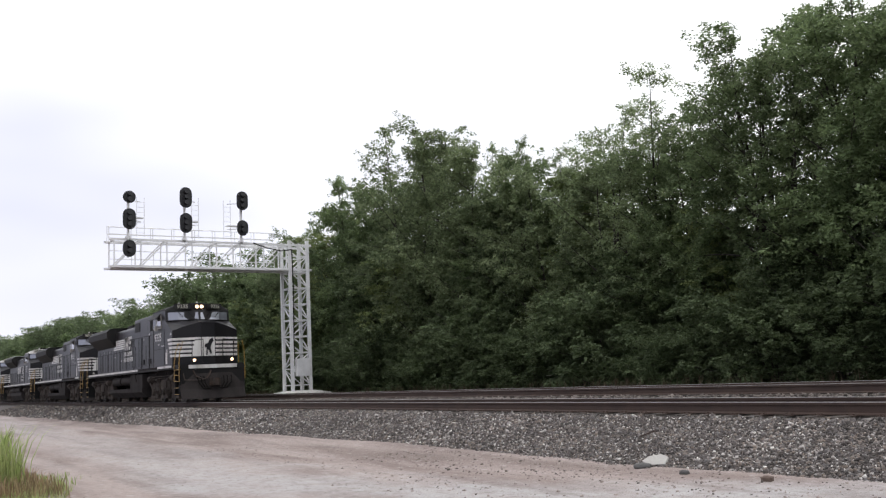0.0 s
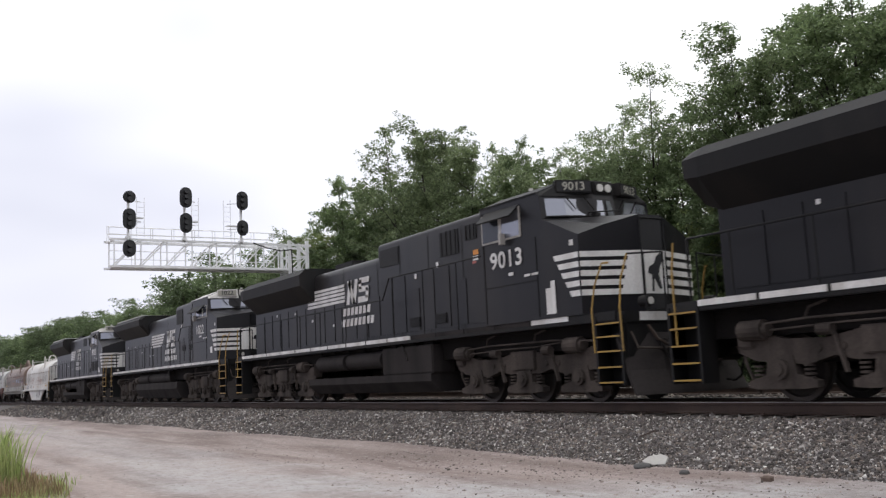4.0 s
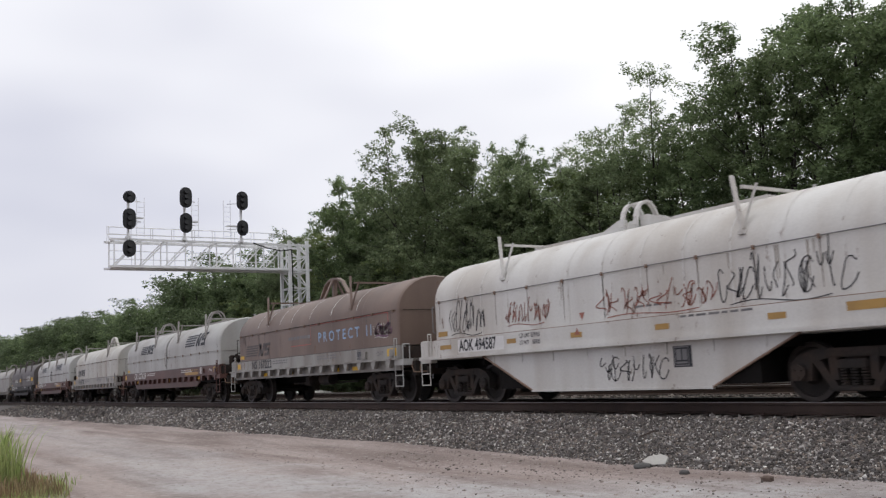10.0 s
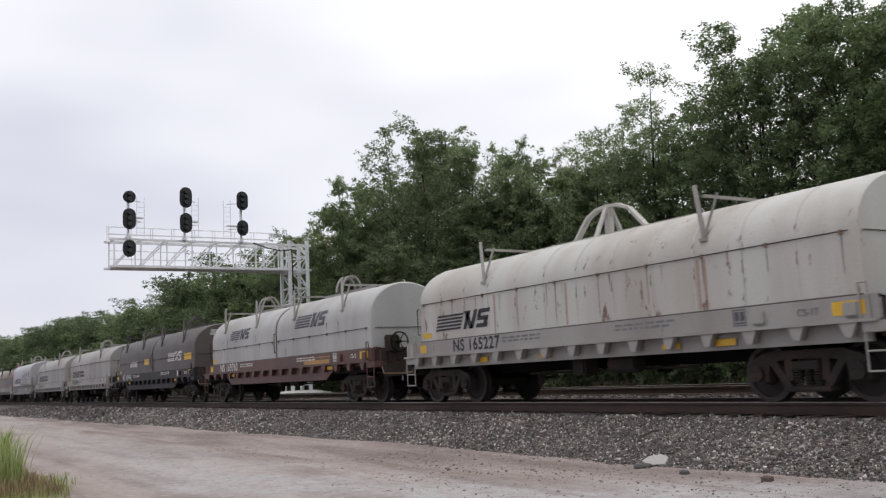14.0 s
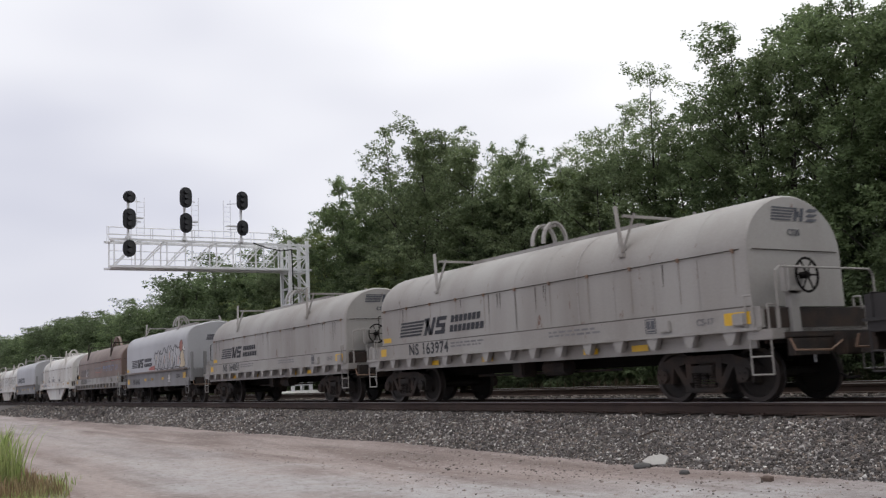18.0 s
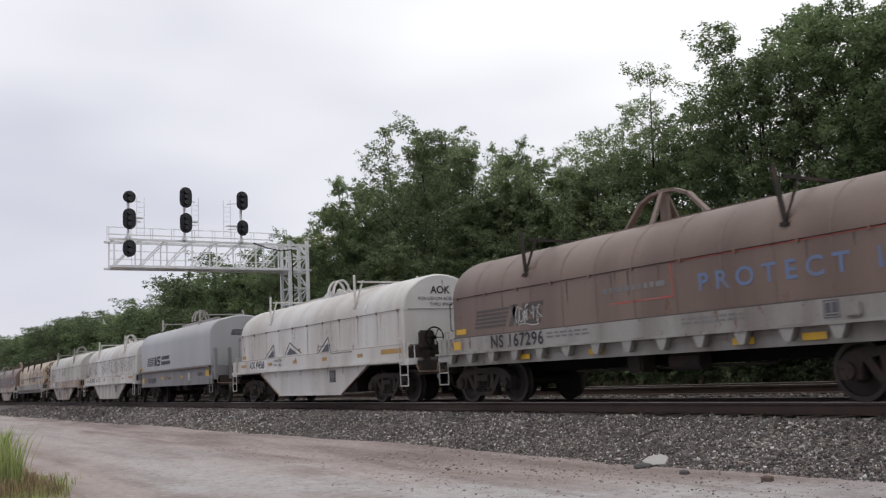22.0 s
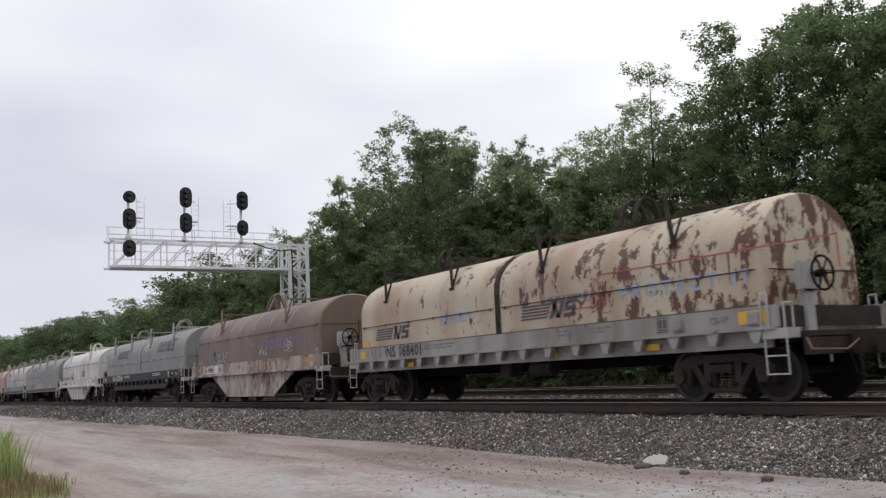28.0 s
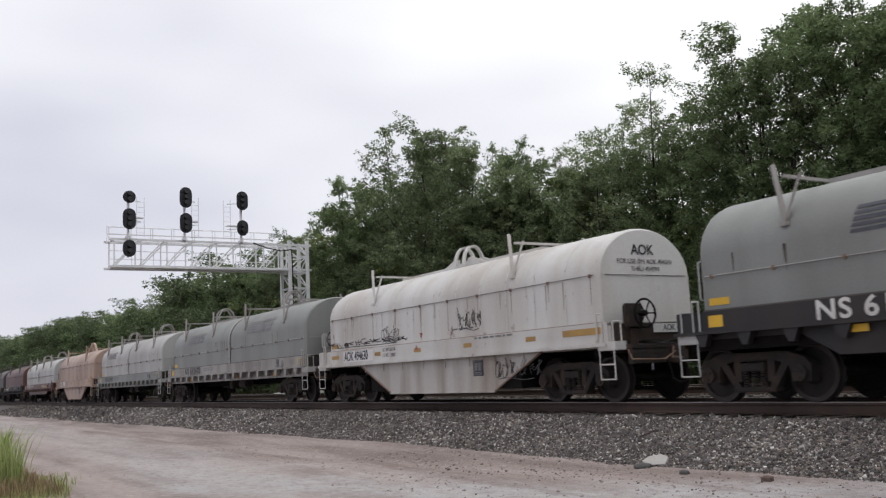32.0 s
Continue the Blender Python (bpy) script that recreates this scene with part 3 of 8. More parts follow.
def woods():
    rnd = random.Random(5)
    used = set()
    def put(kind, *a):
        plant(kind, *a, first=kind.name not in used)
        used.add(kind.name)
    # the skyline along the tracks, tree by tree: place along the line, depth, height, kind
    # growth beyond about x = -14, here and below, is unseen, added for shade
    for x, y, h, k in ((-55.3, 15, 15.0, 0), (-52.4, 15.4, 14.6, 2), (-48.7, 15, 16.8, 3), (-47.6, 16.5, 15.0, 1), (-45.0, 15, 16.2, 1), (-42.6, 16, 14.3, 3), (-40.2, 15, 14.1, 1), (-37.5, 15, 13.7, 3), (-38.6, 16.5, 12.6, 2), (-34.7, 15, 11.8, 1), (-32.9, 16.5, 10.9, 4),
                       (-31.6, 16, 10.9, 1), (-30.0, 15, 13.2, 6), (-27.9, 15, 13.6, 6), (-27.0, 16.5, 12.0, 0), (-25.6, 15.5, 11.3, 5), (-22.1, 15, 13.7, 5), (-22.0, 16.5, 12.8, 3), (-20.8, 15.2, 14.0, 6), (-17.2, 16.5, 13.6, 3), (-18.4, 15, 14.4, 5), (-15.6, 14.5, 14.2, 0), (-12.8, 15, 14.6, 5), (-10.0, 15, 14.6, 4), (-6.0, 15, 14.6, 0),
                       (-57.6, 15.5, 13.9, 2), (-60.4, 15.5, 13.3, 4), (-63.6, 15, 13.1, 0), (-67.2, 15.5, 13.2, 1), (-70.8, 15.5, 13.2, 0), (-74.4, 15.5, 13.2, 2)):
        f = (y + 11.0) / (y + 13.0)
        put(tall[k], x * f, y - 2.0, h * f, 14)
    # fuller, lower trees in front of them and lower growth behind
    for i in range(26):
        x = -4 - i * 2.9 + rnd.uniform(-1, 1)
        put(low_trees[1 if i % 4 == 2 else 0], x, 13.6 + rnd.uniform(-0.6, 0.9), rnd.uniform(5.6, 7.6) if x > -33 else rnd.uniform(7.5, 9.5), 9, 1.1)
    for i in range(30):
        x = -2 - i * 3.0 + rnd.uniform(-1, 1)
        put(far[i % 2], x, 18.5 + rnd.uniform(-1, 2), rnd.uniform(4.2, 5.6) if x > -33 else rnd.uniform(9.4, 11), 13, 2.2 if x > -33 else 1.3)
    for i in range(16):
        put(far[i % 2], -2 - i * 6.5 + rnd.uniform(-2, 2), 26 + rnd.uniform(-2, 3), rnd.uniform(4.5, 6.5), 13, 2.6)
    for i in range(44):
        x = -3 - i * 1.75 + rnd.uniform(-0.5, 0.5)
        put(shrubs[rnd.choice((0, 0, 1, 2, 2))], x, 11.3 + rnd.uniform(-0.5, 0.7), rnd.uniform(2.2, 4.4), 5.2, 1.2)
    for i in range(62):
        x = -78 - i * 3.6 - rnd.uniform(0, 1.4)
        put(far[i % 2], x, 14.0 + rnd.uniform(-1.0, 2.0), (rnd.uniform(11.8, 13.4) if x > -112 or x < -134 else rnd.uniform(10.4, 11.6)) * (0.95 + max(0, -x - 130) * 0.0014), 13, 1.2)
        if i % 2:
            put(far[1], x + 1.0, 19 + rnd.uniform(-1, 2), rnd.uniform(9.8, 11.2) * (1 + max(0, -x - 130) * 0.0013), 13, 1.3)
        if i < 46:
            put(far[0], x + 1.5, 11.3 + rnd.uniform(-0.5, 1), rnd.uniform(5, 8), 13, 1.5)
    for i in range(26):
        put(far[i % 2], -305 - i * 13 - rnd.uniform(0, 5), 15 + rnd.uniform(-2, 6), rnd.uniform(17, 20), 13, 1.3)
    for i in range(14):
        put(far[0], -300 - i * 22, -26 - rnd.uniform(0, 8) - i * 2.2, rnd.uniform(10, 13), 13, 1.7)


woods()


# ---- weeds, stones and litter ----
def blades(name, count, area, tall_, width_, mat, label, seed, lean=0.35, clump=0.25):
    """Grass: bent, tapered blades in tufts. area: x0, x1, y0, y1, limit(x, y)."""
    rng = np.random.default_rng(seed)
    x0, x1, y0, y1, keep = area
    verts, faces = [], []
    while len(faces) < count * 3:
        cx, cy = rng.uniform(x0, x1), rng.uniform(y0, y1)
        for _ in range(9):
            x, y = cx + rng.normal(0, clump), cy + rng.normal(0, clump)
            if not keep(x, y):
                continue
            h, w, a = tall_ * rng.uniform(0.45, 1.1), width_ * rng.uniform(0.6, 1.3), rng.uniform(0, 6.283)
            b = lean * h * rng.uniform(0.3, 1.3)
            dx, dy = math.cos(a), math.sin(a)
            px, py = -dy * w, dx * w
            z = GROUND_Z - 0.02
            k = len(verts)
            for f, bend, ww in ((0, 0, 1), (0.4, 0.14, 0.9), (0.75, 0.5, 0.6), (1.0, 1.0, 0.05)):
                verts.append((x + dx * b * bend - px * ww, y + dy * b * bend - py * ww, z + h * f * (1 - 0.15 * bend)))
                verts.append((x + dx * b * bend + px * ww, y + dy * b * bend + py * ww, z + h * f * (1 - 0.15 * bend)))
            for j in range(3):
                faces.append((k + 2 * j, k + 2 * j + 1, k + 2 * j + 3, k + 2 * j + 2))
    me = bpy.data.meshes.new(name)
    me.from_pydata(verts, [], faces)
    me.materials.append(mat)
    return tagged(new(name, me), label, "grass", kind="stuff")


M_grass = leaf_material("fresh_green_grass", (0.30, 0.38, 0.13), (0.32, 0.31, 0.16))
M_straw = leaf_material("reddish_dry_weeds", (0.33, 0.22, 0.14), (0.27, 0.24, 0.12))
M_reed = leaf_material("dull_brown_trackside_weeds", (0.10, 0.075, 0.05), (0.06, 0.06, 0.03))
blades("tall_grass", 5600, (-24, -16.3, -14, -10.8, lambda x, y: y < -10.95 + 0.12 * (x + 18)), 1.2, 0.014, M_grass, "tall green grass at the road's edge", 1)
blades("short_grass", 4000, (-18.5, -13.2, -12.6, -10.2, lambda x, y: y < -10.45 - 0.25 * (x + 15)), 0.22, 0.008, M_grass, "short green grass at the road's edge", 2)
blades("dry_weeds", 3000, (-20, -15, -12.5, -10.4, lambda x, y: y < -10.55 + 0.05 * (x + 17)), 0.42, 0.008, M_straw, "reddish dry weeds among the grass", 3)
trackside = blades("trackside_weeds", 2600, (-75, -2, 8.0, 10.6, lambda x, y: True), 0.85, 0.014, M_reed, "dull brown weeds between track and wood", 4, 0.25, 0.5)
trackside.location.z = 0.45


def stones(name, count, rows, mat, label, seed, category="ballast stone"):
    """Loose angular stones. rows: (x0, x1, y0, y1, size, share) with the height of what they lie on."""
    rng = np.random.default_rng(seed)
    base = np.array([(1, 0, 0), (-1, 0, 0), (0, 1, 0), (0, -1, 0), (0, 0, 1), (0, 0, -1)], float)
    tri = np.array([(0, 2, 4), (2, 1, 4), (1, 3, 4), (3, 0, 4), (2, 0, 5), (1, 2, 5), (3, 1, 5), (0, 3, 5)])
    vs, fs, k = [], [], 0
    for x0, x1, y0, y1, size, part_, height in rows:
        n = int(count * part_)
        x, y = rng.uniform(x0, x1, n), rng.uniform(y0, y1, n)
        z = np.array([-9.0 if h is None else h for h in (height(p, q) for p, q in zip(x, y))])
        on = z > -8.0
        x, y, z = x[on], y[on], z[on]
        n = len(x)
        r = size * np.exp(np.clip(rng.normal(0, 0.38, n), -0.8, 0.7))
        q = rng.normal(0, 1, (n, 4))
        q /= np.linalg.norm(q, axis=1, keepdims=True)
        w, i, j, l = q.T
        turn = np.stack([1 - 2 * (j * j + l * l), 2 * (i * j - l * w), 2 * (i * l + j * w), 2 * (i * j + l * w), 1 - 2 * (i * i + l * l), 2 * (j * l - i * w), 2 * (i * l - j * w), 2 * (j * l + i * w), 1 - 2 * (i * i + j * j)], 1).reshape(n, 3, 3)
        v = base[None] * rng.uniform(0.7, 1.3, (n, 6, 1)) * (rng.uniform(0.55, 1.3, (n, 1, 3)) * r[:, None, None])
        v = np.einsum("nij,nkj->nki", turn, v) + np.stack([x, y, z + r * 0.3], 1)[:, None]
        vs.append(v.reshape(-1, 3))
        fs.append((tri[None] + (np.arange(n) * 6 + k)[:, None, None]).reshape(-1, 3))
        k += 6 * n
    v, f = np.concatenate(vs), np.concatenate(fs)
    me = bpy.data.meshes.new(name)
    me.vertices.add(len(v))
    me.vertices.foreach_set("co", v.ravel())
    me.loops.add(len(f) * 3)
    me.loops.foreach_set("vertex_index", f.ravel())
    me.polygons.add(len(f))
    me.polygons.foreach_set("loop_start", np.arange(0, len(f) * 3, 3))
    me.polygons.foreach_set("loop_total", np.full(len(f), 3))
    me.update()
    me.materials.append(mat)
    return tagged(new(name, me), label, category, kind="stuff")


def on_slope(x, y):
    return bed_height(x, y) if y > road_edge(x) - 0.3 - 0.35 * abs(noise.noise((x * 0.8, 7, 0))) else None


def on_road(x, y):
    return road_height(x, y) - 0.01


stones("ballast_stones", 215000, ((-14, -3.5, -4.6, -1.6, 0.0185, 0.42, on_slope), (-26, -14, -4.9, -1.6, 0.0215, 0.31, on_slope), (-48, -26, -5.3, -1.6, 0.027, 0.21, on_slope), (-90, -48, -5.6, -1.6, 0.045, 0.04, on_slope),
                                  (-50, -3, -1.7, -1.25, 0.028, 0.04, bed_height)), M_stone, "grey crushed ballast stones on the shoulder", 1)
M_palestone = material("pale_quartz_stone", (0.55, 0.53, 0.50), 0.8, vary=0.1, scale=2, fine=40, island=0.35)
stones("pale_ballast_stones", 14000, ((-14, -3.5, -4.6, -1.6, 0.016, 0.42, on_slope), (-26, -14, -4.9, -1.6, 0.018, 0.38, on_slope), (-48, -26, -5.3, -1.6, 0.026, 0.20, on_slope)), M_palestone, "scattered pale stones in the grey ballast", 5)
M_brownstone = material("soiled_track_stone", (0.13, 0.112, 0.10), 0.9, vary=0.2, scale=1, fine=30, island=0.8)
stones("track_stones", 11000, ((-40, -3, 0.9, 3.4, 0.032, 1.0, bed_height),), M_brownstone, "soiled brown ballast stones between the tracks", 6)
M_crumb = material("road_pebbles", (0.19, 0.155, 0.14), 0.85, vary=0.3, scale=2, fine=40, island=0.8)
stones("road_pebbles", 9000, ((-30, -3, -10.5, -4.2, 0.008, 0.60, on_road), (-16, -4, -5.2, -3.6, 0.013, 0.28, on_road), (-13, -5.5, -7.3, -5.7, 0.012, 0.05, on_road), (-22, -8, -6.4, -4.4, 0.014, 0.07, on_road)), M_crumb, "small dark pebbles scattered on the gravel road", 2, "pebbles")


def rock(name, x, y, size, mat, label, turn=0, tilt=0, sharp=0.0):
    bm = B()
    bmesh.ops.create_icosphere(bm, subdivisions=2, radius=1.0)
    for v in bm.verts:
        v.co *= 1 + 0.25 * noise.noise(v.co * 1.4 + Vector((x, y, 0)))
        top = max(abs(v.co.x), abs(v.co.y), abs(v.co.z))
        v.co = v.co.lerp(v.co / top, sharp)
        v.co = Vector((v.co.x * size[0], v.co.y * size[1], v.co.z * size[2]))
    ob = part(name, bm, mat, None, "", pose(x, y, max(road_height(x, y), bed_height(x, y)) + size[2] * 0.45 + abs(math.sin(radians(tilt))) * size[1] * 0.7, tilt, 0, turn))
    return tagged(ob, label, "stone")


M_slab = material("pale_limestone", (0.40, 0.385, 0.36), 0.85, vary=0.15, scale=4, fine=40, bump=0.3)
M_darkrock = material("dark_grey_rock", (0.09, 0.088, 0.085), 0.8, vary=0.25, scale=4, fine=40, bump=0.4)
M_brick = material("red_brown_brick", (0.125, 0.090, 0.072), 0.9, vary=0.3, scale=5, fine=40, bump=0.4)
slab = prism(B(), [(-0.19, -0.06), (-0.03, -0.13), (0.20, -0.07), (0.16, 0.10), (0.02, 0.14), (-0.14, 0.06)], -0.018, 0.018, "z")
tagged(part("flat_stone", slab, M_slab, None, "", pose(-9.86, -3.42, max(road_height(-9.86, -3.42), bed_height(-9.86, -3.42)) + 0.055, 30, 4, 12)), "pale flat broken slab leaning at the ballast's foot", "stone")
rock("dark_stone", -9.85, -3.69, (0.13, 0.09, 0.05), M_darkrock, "dark grey stone beside a pale slab", 50, 0, 0.4)
rock("dark_stone", -8.86, -3.9, (0.07, 0.05, 0.04), M_darkrock, "small brown-grey stone on the road's edge", 10, 0, 0.3)
rock("broken_brick", -7.58, -3.84, (0.075, 0.05, 0.045), M_brick, "rust-brown broken brick at the ballast's foot", 8, 0, 0.9)
rock("dark_stone", -29.6, -2.65, (0.17, 0.1, 0.08), M_darkrock, "dark grey stone lying on the ballast shoulder", 30, 0, 0.4)
rock("flat_stone", -18.65, -10.24, (0.05, 0.04, 0.02), M_slab, "small white stone among the weeds", 30, 0, 0.4)
tufts = [(-16.58, -9.63), (-14.75, -9.86), (-15.13, -9.65), (-14.49, -9.51), (-13.84, -9.49), (-13.2, -9.44)]
blades("road_weeds", 240, (-16.5, -7, -11.5, -7, lambda x, y: any((x - p) ** 2 + (y - q) ** 2 < 0.022 for p, q in tufts)), 0.055, 0.006, M_reed, "small dull weeds growing in the gravel road", 8, 0.8, 0.06)
spike = B()
bar(spike, (-0.13, 0, 0), (0.13, 0, 0.02), 0.03, 0.018)
bar(spike, (0.13, -0.03, 0.02), (0.13, 0.03, 0.02), 0.035, 0.02)
tagged(part("rail_spike", spike, M_rail_side, None, "", pose(-10.9, -2.55, bed_height(-10.9, -2.55) + 0.05, 0, -14, 20)), "rusty discarded rail spike on the ballast", "rail spike")


# ---- the train: paints and running gear ----
SPEED_T = (0, 2, 4, 6, 8, 11, 14, 17, 20, 23, 26, 29, 32)
SPEED_V = (12.903, 12.54, 12.124, 11.763, 11.625, 11.598, 11.47, 11.608, 11.764, 11.731, 11.899, 11.591, 11.27)
movers, rollers = [], []


def travelled(t):
    """How far the train has come, in metres, at t seconds."""
    s = 0.0
    for t0, t1, v0, v1 in zip(SPEED_T, SPEED_T[1:], SPEED_V, SPEED_V[1:]):
        if t <= t0:
            break
        e = min(t, t1)
        v = v0 + (v1 - v0) * (e - t0) / (t1 - t0)
        s += (v0 + v) / 2 * (e - t0)
    return s


GRIME = (0.09, 0.075, 0.065)
paints = {}


def paint(name, base, dirt=GRIME, amount=0.45, scale=1.1, streak=True, rough=0.5, vary=0.12, rust=0.0):
    if name not in paints:
        paints[name] = material(name, base, rough, vary=vary, scale=scale, fine=26, bump=0.08, dirt=dirt, dirt_amount=amount, streak=streak, rust=rust)
    return paints[name]


def peeling(name, base, under, cover=0.5):
    """Old paint that has come off in patches with hard edges, rust below."""
    m = paint(name, base, (0.30, 0.19, 0.12), 0.75, 0.8)
    n, l = m.node_tree.nodes, m.node_tree.links
    hsv = next(k for k in n if k.bl_idname == "ShaderNodeHueSaturation")
    tc = next(k for k in n if k.bl_idname == "ShaderNodeTexCoord")
    mp = n.new("ShaderNodeMapping")
    mp.inputs["Scale"].default_value = (1.0, 1.0, 0.55)
    mp.inputs["Rotation"].default_value = (0, radians(18), 0)
    l.new(tc.outputs["Object"], mp.inputs["Vector"])
    a = n.new("ShaderNodeTexNoise")
    a.inputs["Scale"].default_value, a.inputs["Detail"].default_value, a.inputs["Roughness"].default_value = 2.4, 9.0, 0.72
    l.new(mp.outputs["Vector"], a.inputs["Vector"])
    r = n.new("ShaderNodeValToRGB")
    r.color_ramp.elements[0].position, r.color_ramp.elements[1].position = 0.60 - 0.1 * (cover - 0.5), 0.62 - 0.1 * (cover - 0.5)
    sep, add = n.new("ShaderNodeSeparateXYZ"), n.new("ShaderNodeMath")
    add.operation, add.inputs[1].default_value = "MULTIPLY_ADD", 0.008
    l.new(tc.outputs["Object"], sep.inputs["Vector"])
    l.new(sep.outputs["X"], add.inputs[0])
    l.new(a.outputs["Fac"], add.inputs[2])
    l.new(add.outputs[0], r.inputs["Fac"])
    mx = n.new("ShaderNodeMix")
    mx.data_type = "RGBA"
    mx.inputs[7].default_value = (*under, 1)
    link = next(k for k in l if k.to_socket == hsv.inputs["Color"])
    l.new(link.from_socket, mx.inputs[6])
    l.new(r.outputs["Color"], mx.inputs[0])
    l.new(mx.outputs[2], hsv.inputs["Color"])
    return m


M_white = paint("chalky_white_paint", (0.60, 0.59, 0.565), (0.36, 0.31, 0.26), 0.6, 0.9, rust=0.55)
M_light = paint("light_grey_paint", (0.42, 0.42, 0.405), (0.27, 0.245, 0.22), 0.6, 0.9, rust=0.4)
M_warm = paint("weathered_warm_grey_paint", (0.33, 0.315, 0.295), (0.20, 0.175, 0.155), 0.6, 0.8, rust=0.5)
M_cream = paint("cream_white_paint", (0.50, 0.49, 0.455), (0.31, 0.265, 0.215), 0.6, 0.9, rust=0.8)
M_brown = paint("faded_brown_paint", (0.192, 0.137, 0.110), (0.105, 0.068, 0.054), 0.7, 0.7, rust=0.5)
M_dark = paint("faded_dark_brown_paint", (0.088, 0.075, 0.070), (0.055, 0.040, 0.034), 0.7, 0.7, rust=0.5)
M_silver = paint("smooth_silver_grey_paint", (0.375, 0.375, 0.385), (0.285, 0.283, 0.285), 0.5, 0.8, rough=0.38)
M_silverfr = paint("dusty_grey_frame_paint", (0.215, 0.213, 0.215), (0.12, 0.105, 0.095), 0.7, 1.0, rust=0.3)
M_lightfr = paint("grimy_light_grey_frame", (0.315, 0.305, 0.285), (0.135, 0.108, 0.088), 0.85, 1.1, rust=0.9)
M_green = paint("grey_green_paint", (0.235, 0.245, 0.23), (0.15, 0.15, 0.14), 0.6, 0.8)
M_tan = paint("faded_tan_paint", (0.42, 0.31, 0.25), (0.25, 0.16, 0.12), 0.7, 0.8, rust=0.8)
M_redox = paint("oxide_red_brown_paint", (0.115, 0.055, 0.045), (0.06, 0.035, 0.03), 0.7, 0.9)
M_blackfr = paint("dull_black_frame_paint", (0.018, 0.017, 0.018), (0.045, 0.035, 0.029), 0.6, 0.9, rough=0.65)
M_peel = peeling("peeling_tan_paint", (0.50, 0.435, 0.325), (0.11, 0.047, 0.031), 0.85)
M_rustbelly = paint("rust_streaked_pale_paint", (0.42, 0.39, 0.35), (0.20, 0.09, 0.045), 0.9, 1.6, rust=1.7)
M_rustline = paint("rust_stain", (0.24, 0.15, 0.10), (0.13, 0.07, 0.045), 0.7, 3.0)
M_dirtline = paint("dark_dirt", (0.075, 0.062, 0.054), (0.12, 0.10, 0.085), 0.6, 3.0)
M_drip = paint("grey_dirt_run", (0.36, 0.33, 0.29), (0.25, 0.2, 0.16), 0.6, 3.0)
M_running = material("grimy_cast_steel", (0.022, 0.018, 0.016), 0.9, 0.0, vary=0.35, scale=2.5, fine=25, bump=0.3, dirt=(0.055, 0.034, 0.024), dirt_amount=0.8)
M_wheel = material("brown_wheel_steel", (0.018, 0.015, 0.0135), 0.75, 0.1, vary=0.3, scale=4, fine=30, bump=0.15, dirt=(0.034, 0.025, 0.020))
M_tread = material("worn_wheel_rim", (0.055, 0.046, 0.042), 0.5, 0.6, vary=0.2, fine=50, bump=0.05)
M_yellow = paint("reflective_yellow", (0.70, 0.42, 0.03), (0.35, 0.22, 0.05), 0.5, 2.0)
M_ochre = paint("faded_ochre_sticker", (0.42, 0.25, 0.07), (0.25, 0.15, 0.06), 0.5, 2.0)
M_inkdark = paint("dark_stencil_paint", (0.055, 0.06, 0.075), (0.16, 0.15, 0.15), 0.35, 2.0)
M_inkblack = paint("black_stencil_paint", (0.012, 0.013, 0.018), (0.05, 0.05, 0.05), 0.3, 2.0)
M_patch = paint("clean_white_patch", (0.66, 0.65, 0.64), (0.5, 0.48, 0.45), 0.4, 2.0)
M_inkwhite = paint("white_stencil_paint", (0.66, 0.65, 0.62), (0.34, 0.30, 0.27), 0.45, 2.0)
M_inkgrey = paint("faded_grey_stencil", (0.15, 0.145, 0.15), (0.28, 0.27, 0.26), 0.5, 2.0)
M_inkblue = paint("faded_blue_stencil", (0.27, 0.40, 0.58), (0.26, 0.24, 0.25), 0.6, 2.5)
M_inkdull = paint("dull_blue_stencil", (0.125, 0.185, 0.32), (0.16, 0.14, 0.14), 0.6, 2.5)
M_inkred = paint("faded_red_stencil", (0.40, 0.085, 0.07), (0.30, 0.16, 0.12), 0.6, 2.5)
M_spray = paint("black_spray_paint", (0.05, 0.05, 0.055), (0.12, 0.12, 0.12), 0.3, 3.0)
M_sprayred = paint("brick_red_spray_paint", (0.30, 0.10, 0.07), (0.4, 0.2, 0.15), 0.4, 3.0)
M_spraywhite = paint("white_spray_paint", (0.68, 0.68, 0.66), (0.5, 0.5, 0.48), 0.4, 3.0)
M_seam = paint("grimy_seam", (0.20, 0.165, 0.135), (0.34, 0.31, 0.28), 0.7, 5.0)
M_mauve = paint("mauve_spray_paint", (0.20, 0.10, 0.16), (0.3, 0.2, 0.25), 0.4, 3.0)
M_ledge = paint("brown_stained_ledge", (0.155, 0.120, 0.098), (0.075, 0.055, 0.045), 0.7, 2.0)
M_hose = paint("pale_hose_fittings", (0.42, 0.44, 0.47), GRIME, 0.4, 3.0)


